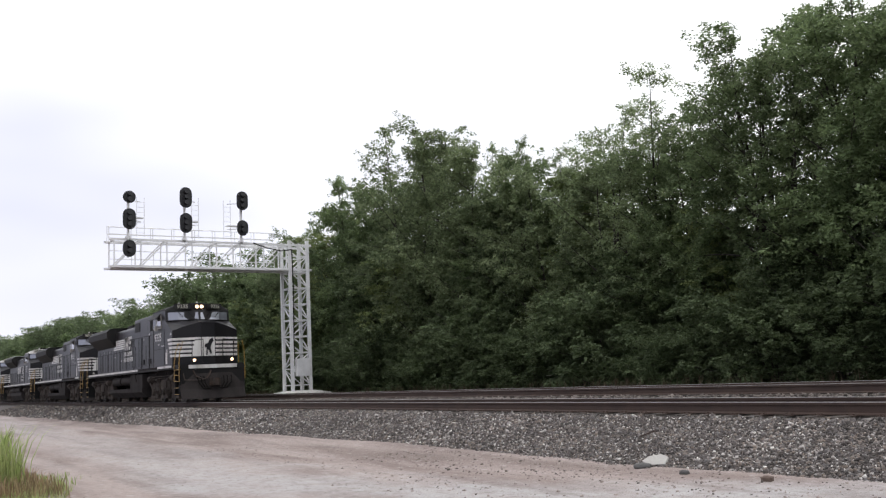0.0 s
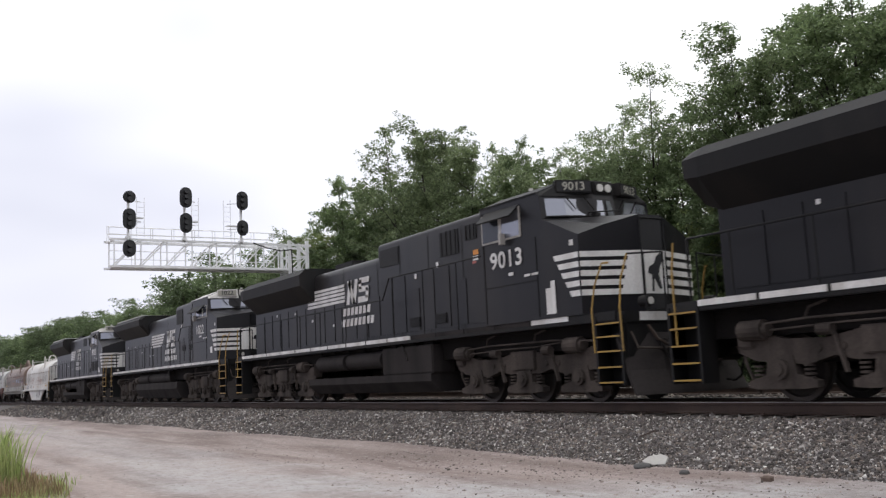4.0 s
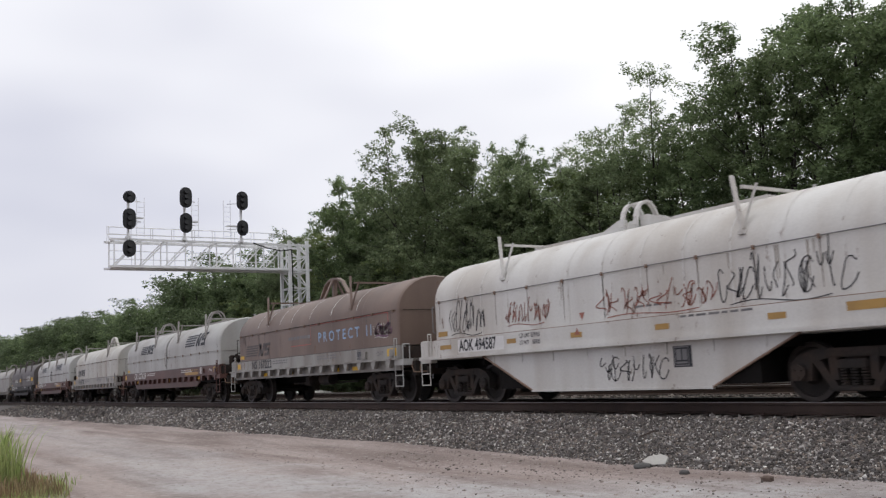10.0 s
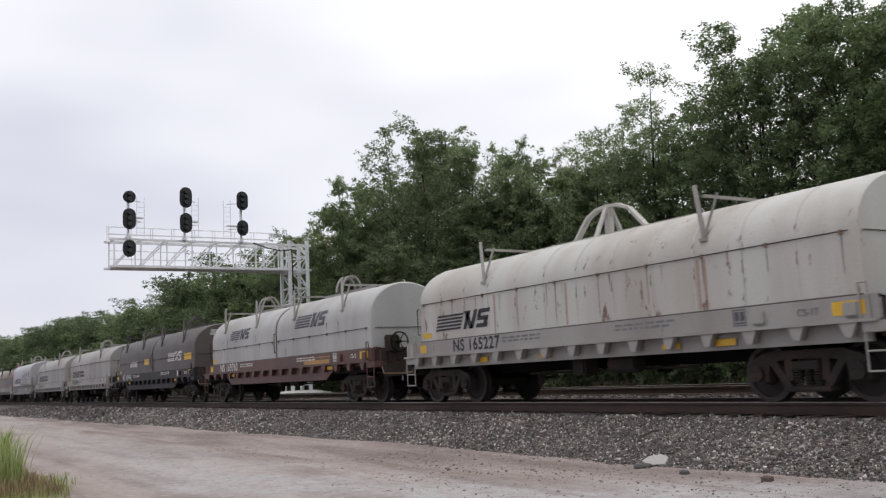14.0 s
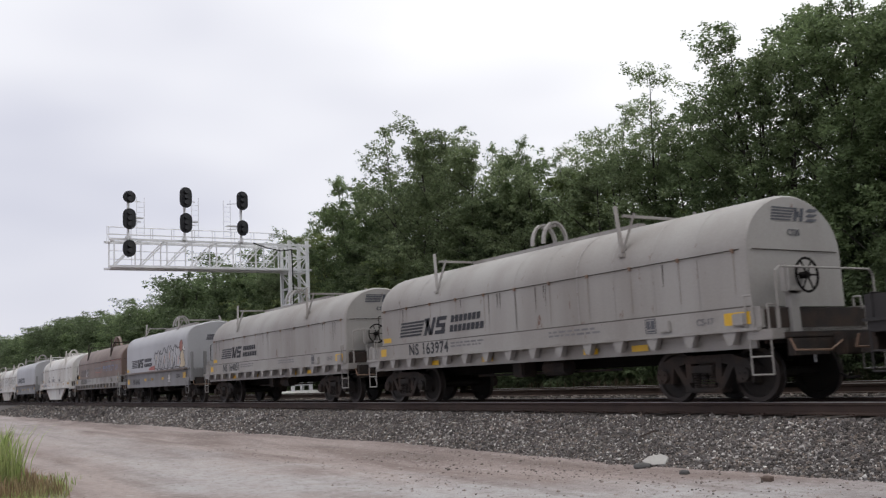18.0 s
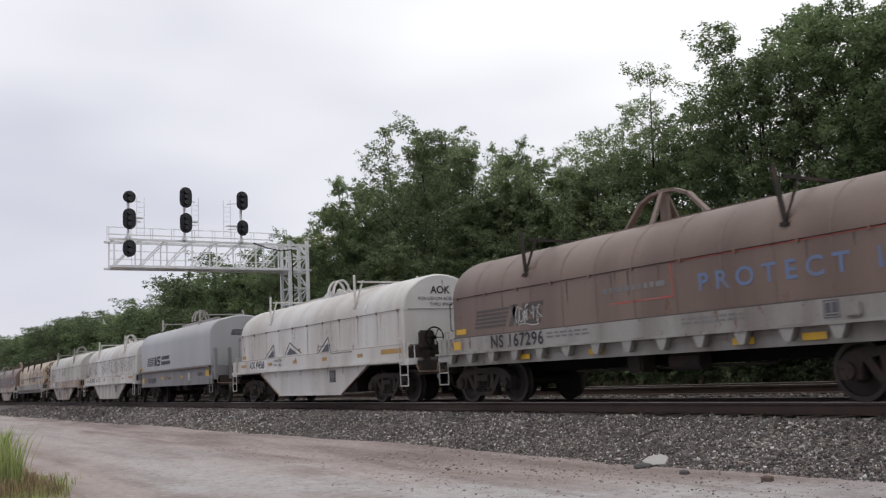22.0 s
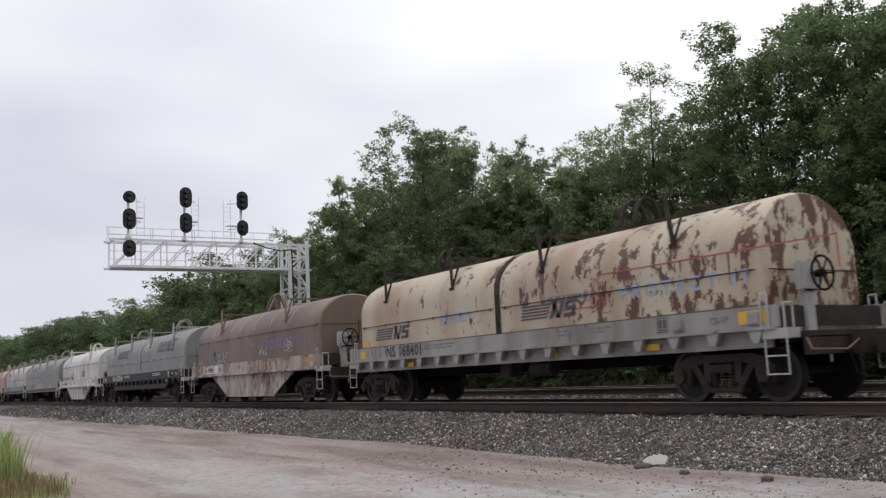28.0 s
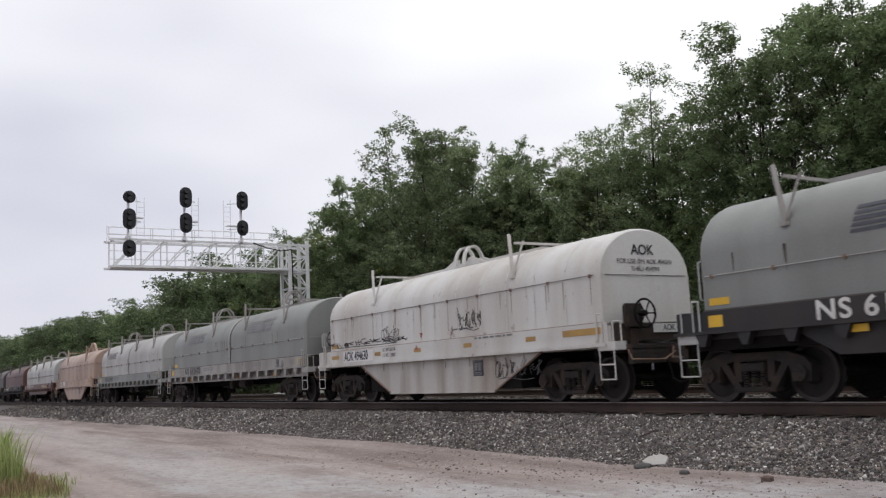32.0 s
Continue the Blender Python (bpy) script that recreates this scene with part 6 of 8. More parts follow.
def mural(car, a, b):
    """A sprayed mural: interlocking pale shapes with heavy black outlines."""
    rnd = random.Random(11)
    flat = lambda q: -SW - 0.03
    pal = (paint("mural_grey", (0.44, 0.44, 0.45)), paint("mural_cream", (0.55, 0.45, 0.30)), paint("mural_peach", (0.52, 0.33, 0.27)))
    for i in range(9):
        x, tilt = 0.25 + i * 0.46, rnd.uniform(-0.3, 0.45)
        w, z0, z1 = rnd.uniform(0.62, 0.80), 1.56 + rnd.uniform(0, 0.06), 2.36 + 0.02 * i + rnd.uniform(-0.10, 0.18)
        ring = ((0, 0), (0.25, 0.04), (0.4, 0.45), (0.62, 0.02), (0.95, 0.06), (1.0, 0.55), (0.8, 0.98), (0.55, 0.82), (0.3, 1.0), (0.05, 0.9), (-0.12, 0.5)) if i % 2 else ((0.05, 0.05), (0.9, 0), (1.08, 0.3), (0.7, 0.42), (1.0, 0.7), (0.85, 1.0), (0.35, 0.93), (0.1, 1.04), (-0.15, 0.72), (0.2, 0.5))
        pts = [(x + (u + rnd.uniform(-0.05, 0.05)) * w + tilt * (v - 0.5) * (z1 - z0), z0 + v * (z1 - z0)) for u, v in ring]
        part("mural_shape", lay(pts, 0.006 + 0.0012 * i, flat), pal[0], car, "sprayed plain pale shape")
        if i % 3 != 1:
            mx, mz = x + w * 0.45, z0 + (z1 - z0) * rnd.uniform(0.15, 0.45)
            part("mural_shape", lay([(mx - 0.08, mz), (mx + 0.07, mz - 0.03), (mx + 0.12, mz + 0.28), (mx + 0.0, mz + 0.36)], 0.0064 + 0.0012 * i, flat), pal[rnd.choice((1, 2))], car, "sprayed cream and peach accent")
        bm = B()
        ribbon(bm, pts + [pts[0]], 0.026, flat, 0.0068 + 0.0012 * i)
        part("mural_outline", bm, M_spray, car, "heavy black sprayed outline")
    def blot(points, mat, out, label, edge=True):
        part("mural_shape", lay(points, out, flat), mat, car, label)
        if edge:
            bm = B()
            ribbon(bm, points + [points[0]], 0.014, flat, out + 0.001)
            part("mural_outline", bm, M_spray, car, "black sprayed outline")
    blot([(4.45, 1.58), (5.2, 1.58), (5.38, 1.72), (5.22, 2.0), (5.05, 2.35), (4.78, 2.3), (4.6, 2.1), (4.72, 1.82)], pal[1], 0.018, "sprayed cream rounded shape")
    blot([(4.50, 2.44), (4.55, 2.66), (4.74, 2.78), (4.98, 2.74), (5.04, 2.5), (4.86, 2.28), (4.64, 2.28)], M_sprayred, 0.020, "sprayed dark red round shape")
    blot([(4.98, 2.68), (5.12, 2.56), (5.38, 2.34), (5.24, 2.26), (5.0, 2.36)], M_inkwhite, 0.019, "sprayed pale shape")
    blot([(-0.9, 1.60), (0.3, 1.57), (0.35, 1.80), (-0.1, 1.78), (-0.8, 1.70)], M_inkred, 0.006, "sprayed thin red patch", False)


def tall_end(car, a, b):
    end_emblem(car, b, 2.72, "CS31A")
    for y in (-1.32, -0.74, 1.06, 1.44):
        part("end_post", box(B(), b + 0.34, b + 0.46, y - 0.06, y + 0.06, 0.95, 2.2, 0.01), M_silverfr, car, "upright end post")
    part("end_beam", box(B(), b + 0.20, b + 0.34, -1.38, 1.38, 1.10, 1.48, 0.01), M_silverfr, car, "dusty grey end beam")
    lettering("stencil", "CS31A", 0.22, M_inkblack, car, side(b - 1.75, -SW + 0.012, 1.2))
    part("label_patch", plate_front(b + 0.012, 0.0, 1.75, 0.22, 0.12), M_inkwhite, car, "small white paper label")


coil_car("tall silver-grey covered coil car with a sprayed mural", "tall", -263.93, -252.91, "NS 163432", [M_silver], M_silverfr, TRT, guide=M_warm, emb=((-4.35, 1.76, 0.44, M_inkblack, True),), extra=several(mural, tall_end), brake=False)
coil_car("brown coil car with blue slogan and tall lifting frame", "slat", -278.29, -265.89, "NS 167296", [M_brown], M_lightfr, TR, lift="aframe", guide=M_running, emb=((-5.4, 1.66, 0.46, M_dark, False),), brake=False,
         extra=several(protect("PROTECT III", 1.0, ink=M_inkdull), lambda car, a, b: scribble(car, -3.9, 1.68, 0.9, 0.45, M_spraywhite, 7, 4)), ladders=M_light)


def peaks(car, a, b):
    """Sprayed dark wedges with a pale inner edge, cut off by the hood's foot."""
    for x, w in ((-3.3, 1.15), (-1.7, 1.25), (1.2, 1.0)):
        top = 1.98
        pts = [(x - w * 0.6, 1.56), (x + 0.14, top), (x + 0.26, 1.56)] if x > 0 or x < -3 else [(x - w * 0.35, 1.60), (x, top), (x + w * 0.75, 1.60)]
        inner = [(p + (x + 0.02 - p) * 0.3, 1.56 + (q - 1.56) * 0.62) for p, q in pts]
        part("mural_shape", plate(B(), pts, -HW - 0.006), M_inkwhite, car, "sprayed pale wedge")
        part("mural_shape", plate(B(), inner, -HW - 0.008), M_inkdark, car, "sprayed dark wedge")
        bm = B()
        ribbon(bm, pts, 0.022, lambda q: -HW, 0.010)
        part("mural_outline", bm, M_spray, car, "black sprayed outline")


aok(-293.20, -280.72, "AOK 494568", "white covered coil car with belly trough and sprayed peaks", peaks)
coil_car("tall plain silver-grey covered coil car", "tall", -307.74, -296.59, "NS 163509", [M_silver], M_silverfr, TRT, guide=M_warm, emb=((-4.35, 1.76, 0.44, M_inkblack, True),), extra=tall_end, brake=False)
aok(-321.98, -309.43, "AOK 494690", "white covered coil car with belly trough and tall black scrawls",
    lambda car, a, b: [scribble(car, a + x, 1.62, w, 0.85, M_spray, 80 + i, 5, r=0.006) for i, (x, w) in enumerate(((0.3, 0.6), (1.8, 0.9), (4.2, 1.0), (5.6, 1.3), (7.5, 0.9), (8.7, 1.4), (10.2, 1.4)))], M_grimewhite)
coil_car("dirty cream coil car with rusty belly trough", "aok", -336.78, -324.54, "NS 166225", [M_cream], M_rustbelly, TR, belly=M_rustbelly, lift="hoop", guide=M_warm, rail_mat=M_warm, ladders=M_rustbelly,
         extra=lambda car, a, b: [scribble(car, a + 0.9, 1.68, 1.5, 0.5, M_spray, 90, 5, r=0.01), scribble(car, a + 5.2, 1.8, 1.4, 0.75, M_spray, 91, 6), scribble(car, a + 4.3, 0.40, 1.0, 0.5, M_spray, 92, 3, surf=lambda z: -SW + 0.10, r=0.02)])
coil_car("coil car with two badly peeling tan hoods on a grey frame", "slat", -353.94, -340.00, "NS 168401", [M_peel, M_peel], M_lightfr, TRD, split=-347.18, guide=M_running, emb=((-6.2, 1.68, 0.34, M_inkdark, False), (0.5, 1.72, 0.34, M_inkdark, False)),
         extra=several(protect("PROTECT II", 3.2, size=0.34), lambda car, a, b: scribble(car, 2.6, 1.75, 0.7, 0.6, M_sprayred, 95, 4), lambda car, a, b: lettering("painted_slogan", "PROTECT", 0.32, M_inkblue, car, side(-2.9, -HW - 0.008, 2.0))), ladders=M_light)
coil_car("faded brown coil car with rust-streaked pale belly trough", "aok", -369.32, -356.76, "NS 164848", [M_brown], M_rustbelly, TR, belly=M_rustbelly, lift="aframe", guide=M_brown, rail_mat=M_brown, ladders=M_light, emb=((-5.6, 1.66, 0.42, M_inkgrey, False),),
         extra=several(protect("PROTECT III", 0.7, ink=M_inkdull), seam_marks, lambda car, a, b: [scribble(car, a + 2.6, 1.66, 1.1, 0.35, M_spraywhite, 97, 5), scribble(car, a + 7.2, 1.66, 0.8, 0.3, M_spraywhite, 98, 4), scribble(car, a + 9.6, 1.75, 0.8, 0.35, M_spraywhite, 99, 4)]))
coil_car("coil car with two grey-green hoods on a black frame", "deep", -387.19, -371.37, "NS 612504", [M_green, M_green], M_blackfr, TRL, split=-379.24, ink=M_inkwhite, guide=M_warm, rail_mat=M_light,
         emb=((-5.2, 2.38, 0.44, M_inkdark, False), (3.2, 2.40, 0.54, M_inkdark, False)), extra=lambda car, a, b: [scribble(car, 0.45, 2.55, 1.3, 0.45, M_spraywhite, 100, 4), lettering("stencil", "GF76", 0.15, M_inkwhite, car, side(b - 1.7, -SW + 0.02, 1.33))], brake=False, ladders=M_light)
aok(-401.99, -389.72, "AOK 494630", "white covered coil car with belly trough and a wavy black scrawl",
    lambda car, a, b: [scribble(car, a + 0.1, 1.62, 4.5, 0.16, M_spray, 101, 9, r=0.012), scribble(car, a + 3.3, 1.66, 1.0, 0.4, M_spray, 102, 4), scribble(car, a + 7.2, 1.72, 1.0, 0.5, M_spray, 103, 5), scribble(car, a + 8.7, 0.55, 1.6, 0.4, M_spray, 104, 6, surf=lambda z: -SW + 0.10)], M_grimewhite)
coil_car("coil car with two grey-green hoods on a pale frame", "slat", -418.96, -403.82, "NS 612470", [M_green, M_green], M_lightfr, TRL, split=-411.2, guide=M_warm, rail_mat=M_light, emb=((-5.4, 2.50, 0.40, M_inkgrey, False), (2.0, 2.52, 0.46, M_inkgrey, False)), ladders=M_light)
coil_car("coil car with two pale hoods stained grey below", "slat", -434.6, -421.1, "NS 612460", [M_light, M_light], M_green, TRD, split=-427.8, guide=M_warm, rail_mat=M_warm, emb=((-5.0, 2.48, 0.36, M_inkgrey, False),), ladders=M_light)
coil_car("faded tan coil car with belly trough", "aok", -449.2, -437.0, "NS 164852", [M_tan], M_tan, TR, belly=M_tan, lift="aframe", guide=M_tan, rail_mat=M_brown)
coil_car("coil car with two off-white hoods on a dark frame", "deep", -466.0, -451.8, "NS 169755", [M_light, M_light], M_redox, TRD, split=-458.9, ink=M_inkwhite, guide=M_warm)
coil_car("oxide-red covered coil car on a dark frame", "slat", -481.0, -468.5, "NS 165230", [M_redox], M_blackfr, TR, ink=M_inkwhite, guide=M_dark)
coil_car("dark grey covered coil car on a black frame", "slat", -495.8, -483.3, "NS 165231", [M_dark], M_blackfr, TR, ink=M_inkwhite, guide=M_dark)


# ---- locomotives; the origin of each lies at its front coupler ----
M_black = paint("glossy_black_loco_paint", (0.0112, 0.0108, 0.0128), (0.027, 0.0238, 0.0225), 0.75, 0.8, rough=0.36, vary=0.2)
M_black.node_tree.nodes["Principled BSDF"].inputs["Specular IOR Level"].default_value = 0.24
M_blackdull = paint("dull_black_loco_paint", (0.007, 0.007, 0.0075), (0.020, 0.017, 0.015), 0.7, 0.9, rough=0.6, vary=0.25)
M_blackdull.node_tree.nodes["Principled BSDF"].inputs["Specular IOR Level"].default_value = 0.25
M_truck = paint("dusty_truck_steel", (0.070, 0.058, 0.051), (0.022, 0.019, 0.0175), 0.85, 2.2, rough=0.9, vary=0.35)
M_soot = paint("brown_grey_road_dirt", (0.033, 0.029, 0.028), (0.014, 0.0125, 0.0125), 0.8, 1.4, rough=0.85, vary=0.3)
for _k in (M_truck, M_soot, M_under):
    _k.node_tree.nodes["Principled BSDF"].inputs["Specular IOR Level"].default_value = 0.12
M_stripe = paint("white_loco_stripe", (0.64, 0.63, 0.61), (0.27, 0.235, 0.21), 0.6, 2.4, vary=0.22)
M_rail_yellow = paint("yellow_hand_rail", (0.34, 0.21, 0.04), (0.13, 0.08, 0.035), 0.65, 4.0)
M_grille = material("black_louvres", (0.006, 0.006, 0.007), 0.7, vary=0.3, scale=3)
M_frame = paint("pale_window_frame", (0.36, 0.34, 0.31), (0.2, 0.18, 0.16), 0.5, 3.0)
M_glass = bpy.data.materials.new("tinted_cab_glass")
M_glass.use_nodes = True
_g = M_glass.node_tree.nodes["Principled BSDF"]
_g.inputs["Base Color"].default_value = (0.035, 0.04, 0.05, 1)
_g.inputs["Roughness"].default_value, _g.inputs["Metallic"].default_value = 0.06, 0.0
_g.inputs["Specular IOR Level"].default_value = 0.5
M_shield = M_glass.copy()
M_shield.name = "windshield_glass"
_s = M_shield.node_tree.nodes["Principled BSDF"]
_s.inputs["Base Color"].default_value = (0.24, 0.25, 0.29, 1)
_s.inputs["Metallic"].default_value = 0.5
_s.inputs["Specular IOR Level"].default_value, _s.inputs["Coat Weight"].default_value = 1.0, 1.0
M_lamp_on = glow("lit_headlamp", (1.0, 0.70, 0.45), 2.0)
M_lamp_off = material("clear_lamp_glass", (0.5, 0.48, 0.45), 0.12, vary=0.1)
M_board = paint("number_board_glass", (0.30, 0.29, 0.24), (0.2, 0.2, 0.17), 0.3, 3.0)
M_orange = paint("orange_sticker", (0.65, 0.24, 0.03), (0.4, 0.2, 0.05), 0.3, 3.0)


def loco_frame_mesh():
    """Side frame of a three-axle truck: a deep cast beam with pedestals, journal boxes, coil springs and lightening holes."""
    bm = B()
    prism(bm, [(-2.62, 0.80), (-2.62, 1.06), (-2.2, 1.10), (-1.75, 0.98), (-1.0, 0.96), (-0.45, 1.06), (0.45, 1.06), (1.0, 0.96), (1.75, 0.98), (2.2, 1.10), (2.62, 1.06), (2.62, 0.80),
               (2.3, 0.66), (1.35, 0.58), (0.9, 0.70), (0.55, 0.62), (-0.55, 0.62), (-0.9, 0.70), (-1.35, 0.58), (-2.3, 0.66)], -0.10, 0.10, "y")
    box(bm, -0.42, 0.42, -0.17, -0.06, 0.70, 1.10, 0.02)
    for x in (1.83, 0.0, -1.83):
        prism(bm, [(x - 0.22, 0.74), (x + 0.22, 0.74), (x + 0.28, 0.44), (x + 0.62, 0.34), (x + 0.62, 0.24), (x + 0.40, 0.22), (x - 0.40, 0.22), (x - 0.62, 0.24), (x - 0.62, 0.34), (x - 0.28, 0.44)], -0.13, 0.05, "y")
        rod(bm, (x, -0.20, 0.52), (x, -0.1, 0.52), 0.16, 16)
        rod(bm, (x, -0.23, 0.52), (x, -0.18, 0.52), 0.10, 12)
        for s in (-0.46, 0.46):
            for k in range(4):
                rod(bm, (x + s, -0.05, 0.36 + k * 0.065), (x + s, -0.05, 0.395 + k * 0.065), 0.085, 10)
    for x in (-1.15, -0.75, 0.75, 1.15):
        rod(bm, (x, -0.125, 0.82), (x, -0.09, 0.82), 0.06, 10)
    for x in (-2.45, 2.45):
        box(bm, x - 0.16, x + 0.16, -0.16, 0.06, 0.86, 1.12, 0.03)
    return mesh_of("truck_frame", bm, M_truck)


def loco_gear_mesh():
    """Brake cylinders, levers, sand pipes and air lines on a three-axle truck."""
    bm = B()
    for x in (-2.25, 1.75):
        rod(bm, (x - 0.22, -0.16, 1.14), (x + 0.22, -0.16, 1.14), 0.16, 14)
        rod(bm, (x + 0.22, -0.16, 1.14), (x + 0.30, -0.16, 1.14), 0.11, 12)
    for x in (-0.95, 0.9):
        rod(bm, (x - 0.12, -0.18, 1.08), (x + 0.12, -0.18, 1.08), 0.09, 12)
        bar(bm, (x + 0.1, -0.15, 1.05), (x + 0.28, -0.15, 0.45), 0.07, 0.04)
    pipe(bm, [(-2.5, -0.2, 1.20), (-1.2, -0.22, 1.26), (1.2, -0.22, 1.26), (2.6, -0.2, 1.18)], 0.02)
    pipe(bm, [(-1.9, -0.2, 1.12), (-0.6, -0.2, 1.16), (0.6, -0.2, 1.16), (1.5, -0.2, 1.22)], 0.016)
    for x in (-2.55, 2.55):
        pipe(bm, [(x, -0.1, 1.2), (x * 0.99, -0.05, 0.6), (x * 0.95, 0.1, 0.14)], 0.025)
    for x in (-1.3, 0.45):
        pipe(bm, [(x, -0.16, 1.25), (x + 0.12, -0.2, 1.42), (x + 0.4, -0.15, 1.5)], 0.022)
    return mesh_of("brake_rigging", bm, M_truck)


LOCO_FRAME, LOCO_GEAR = loco_frame_mesh(), loco_gear_mesh()
LOCO_BEAM = mesh_of("truck_beam", box(box(B(), -2.3, 2.3, -0.9, -0.6, 0.6, 0.9), -2.3, 2.3, 0.6, 0.9, 0.6, 0.9), M_under)


def loco_truck(eng, x):
    t = new("truck")
    t.parent, t.matrix_basis = eng, pose(x, 0, 0)
    t["label"] = "grimy three-axle locomotive truck"
    for s, turn in ((-1, 0), (1, 180)):
        share("truck_frame", LOCO_FRAME, t, pose(0, s * 1.12, 0, 0, 0, turn))
        share("brake_rigging", LOCO_GEAR, t, pose(0, s * 1.12, 0, 0, 0, turn))
    share("truck_beam", LOCO_BEAM, t, pose(0, 0, 0))
    for s in (-1.83, 0.0, 1.83):
        w = share("wheelset", W_LOCO, t, pose(s, 0, R_LOCO))
        rollers.append((w, s, R_LOCO, eng, x + s))


def quad(bm, pts):
    bm.faces.new([bm.verts.new(p) for p in pts])
    return bm


def hull(bm, rings):
    """A body through cross-sections (x, [(y, z), ...]), closed at both ends."""
    rows = [[bm.verts.new((x, y, z)) for y, z in prof] for x, prof in rings]
    k = len(rows[0])
    for a, b in zip(rows, rows[1:]):
        for i in range(k):
            bm.faces.new((a[i], a[(i + 1) % k], b[(i + 1) % k], b[i]))
    bm.faces.new(rows[0])
    bm.faces.new(rows[-1])
    bmesh.ops.recalc_face_normals(bm, faces=bm.faces[:])
    return bm


def roofed(hw, z0, z1, r=0.22, crown=0.06):
    """A hood section: upright sides, rounded shoulders, a slightly crowned roof."""
    pts = [(-hw, z0), (-hw, z1 - r)]
    for i in range(1, 5):
        a = math.pi / 2 * i / 4
        pts.append((-hw + r * (1 - math.cos(a)), z1 - r + r * math.sin(a)))
    pts.append((0, z1 + crown))
    return pts + [(-y, z) for y, z in pts[5::-1]]


def louvre(parent, x0, x1, z0, z1, y, name="louvre", label="black louvred opening", slats=0, upright=True):
    p = part(name, box(B(), x0, x1, y - 0.012, y + 0.02, z0, z1), M_grille, parent, label)
    n = slats
    for i in range(n):
        if upright:
            x = x0 + (x1 - x0) * (i + 0.5) / n
            part("slat", box(B(), x - 0.015, x + 0.015, y - 0.03, y, z0, z1), M_blackdull, p)
        else:
            z = z0 + (z1 - z0) * (i + 0.5) / n
            part("slat", box(B(), x0, x1, y - 0.03, y, z - 0.012, z + 0.012), M_blackdull, p)
    return p


def steps_unit(eng, x0, x1, zs, name="step_well"):
    """Side steps with yellow edges, in a black well, on both sides."""
    for s in (-1, 1):
        y0, y1 = s * 1.50, s * 1.12
        w = part(name, box(box(B(), x0 - 0.05, x0, min(y0, y1), max(y0, y1), 0.34, 1.62), x1, x1 + 0.05, min(y0, y1), max(y0, y1), 0.34, 1.62), M_blackdull, eng, "black step well")
        part("back_plate", box(B(), x0, x1, min(y1, y1 + s * 0.03), max(y1, y1 + s * 0.03), 0.34, 1.62), M_blackdull, w)
        for z in zs:
            st = part("step", box(B(), x0, x1, min(y0, y1), max(y0, y1), z, z + 0.03), M_blackdull, w)
            part("step_edge", box(B(), x0, x1, min(y0, y0 + s * 0.012), max(y0, y0 + s * 0.012), z, z + 0.03), M_rail_yellow, st, "yellow step edge")


def hand_rails(eng, x_front, x_rear, kink):
    """Walkway rails on posts, low at the back, higher beside the cab's equipment."""
    for s in (-1, 1):
        y = s * 1.47
        bm = B()
        pipe(bm, [(x_rear, y, 1.72), (x_rear, y, 2.74), (kink - 0.25, y, 2.74), (kink + 0.15, y, 3.28), (x_front, y, 3.28)], 0.019)
        part("hand_rail", bm, M_blackdull, eng, "thin black walkway hand rail")
        x = x_rear + 0.9
        while x < x_front:
            part("rail_post", rod(B(), (x, y, 1.70), (x, y, 2.74 if x < kink else 3.28), 0.016, 6), M_blackdull, eng)
            x += 1.55


def front_rails(eng):
    for s in (-1, 1):
        bm = B()
        y = s * 1.5
        pipe(bm, [(-1.45, y, 0.95), (-1.47, y, 1.75), (-1.40, y * 0.97, 2.20), (-1.22, y * 0.93, 2.62), (-1.12, y * 0.88, 2.62)], 0.018)
        part("grab_rail", bm, M_rail_yellow, eng, "bent yellow grab rail")
        bm = B()
        pipe(bm, [(-0.68, y, 0.95), (-0.70, y, 1.75), (-0.66, y * 0.98, 2.25), (-0.58, y * 0.90, 2.72)], 0.018)
        part("grab_rail", bm, M_rail_yellow, eng, "bent yellow grab rail")
        part("front_rail", rod(B(), (-0.58, y * 0.90, 2.72), (-0.56, s * 0.45, 2.78), 0.018, 6), M_blackdull, eng)
        for yy in (s * 0.45, s * 0.95):
            part("rail_post", rod(B(), (-0.58, yy, 1.70), (-0.57, yy, 2.78), 0.018, 6), M_blackdull, eng)


def rear_end(eng, L):
    """Rear platform, rails, steps, coupler."""
    for s in (-1, 1):
        y = s * 1.48
        bm = B()
        pipe(bm, [(-L + 0.62, y, 0.95), (-L + 0.62, y, 2.2), (-L + 0.70, y, 2.72)], 0.018)
        part("grab_rail", bm, M_rail_yellow, eng, "yellow grab rail")
    steps_unit(eng, -L + 0.50, -L + 1.10, (0.38, 0.66, 0.95, 1.24, 1.5), "rear_step_well")
    part("rear_plate", box(B(), -L + 0.42, -L + 0.50, -1.45, 1.45, 0.75, 1.70), M_blackdull, eng)
    share("coupler", COUPLER, eng, pose(-L + 0.02, 0, 0, 0, 0, 180))
    for y in (-0.5, -0.35, 0.4):
        share("air_hose", HOSE, eng, pose(-L + 0.5, y, 0, 0, 0, 180))


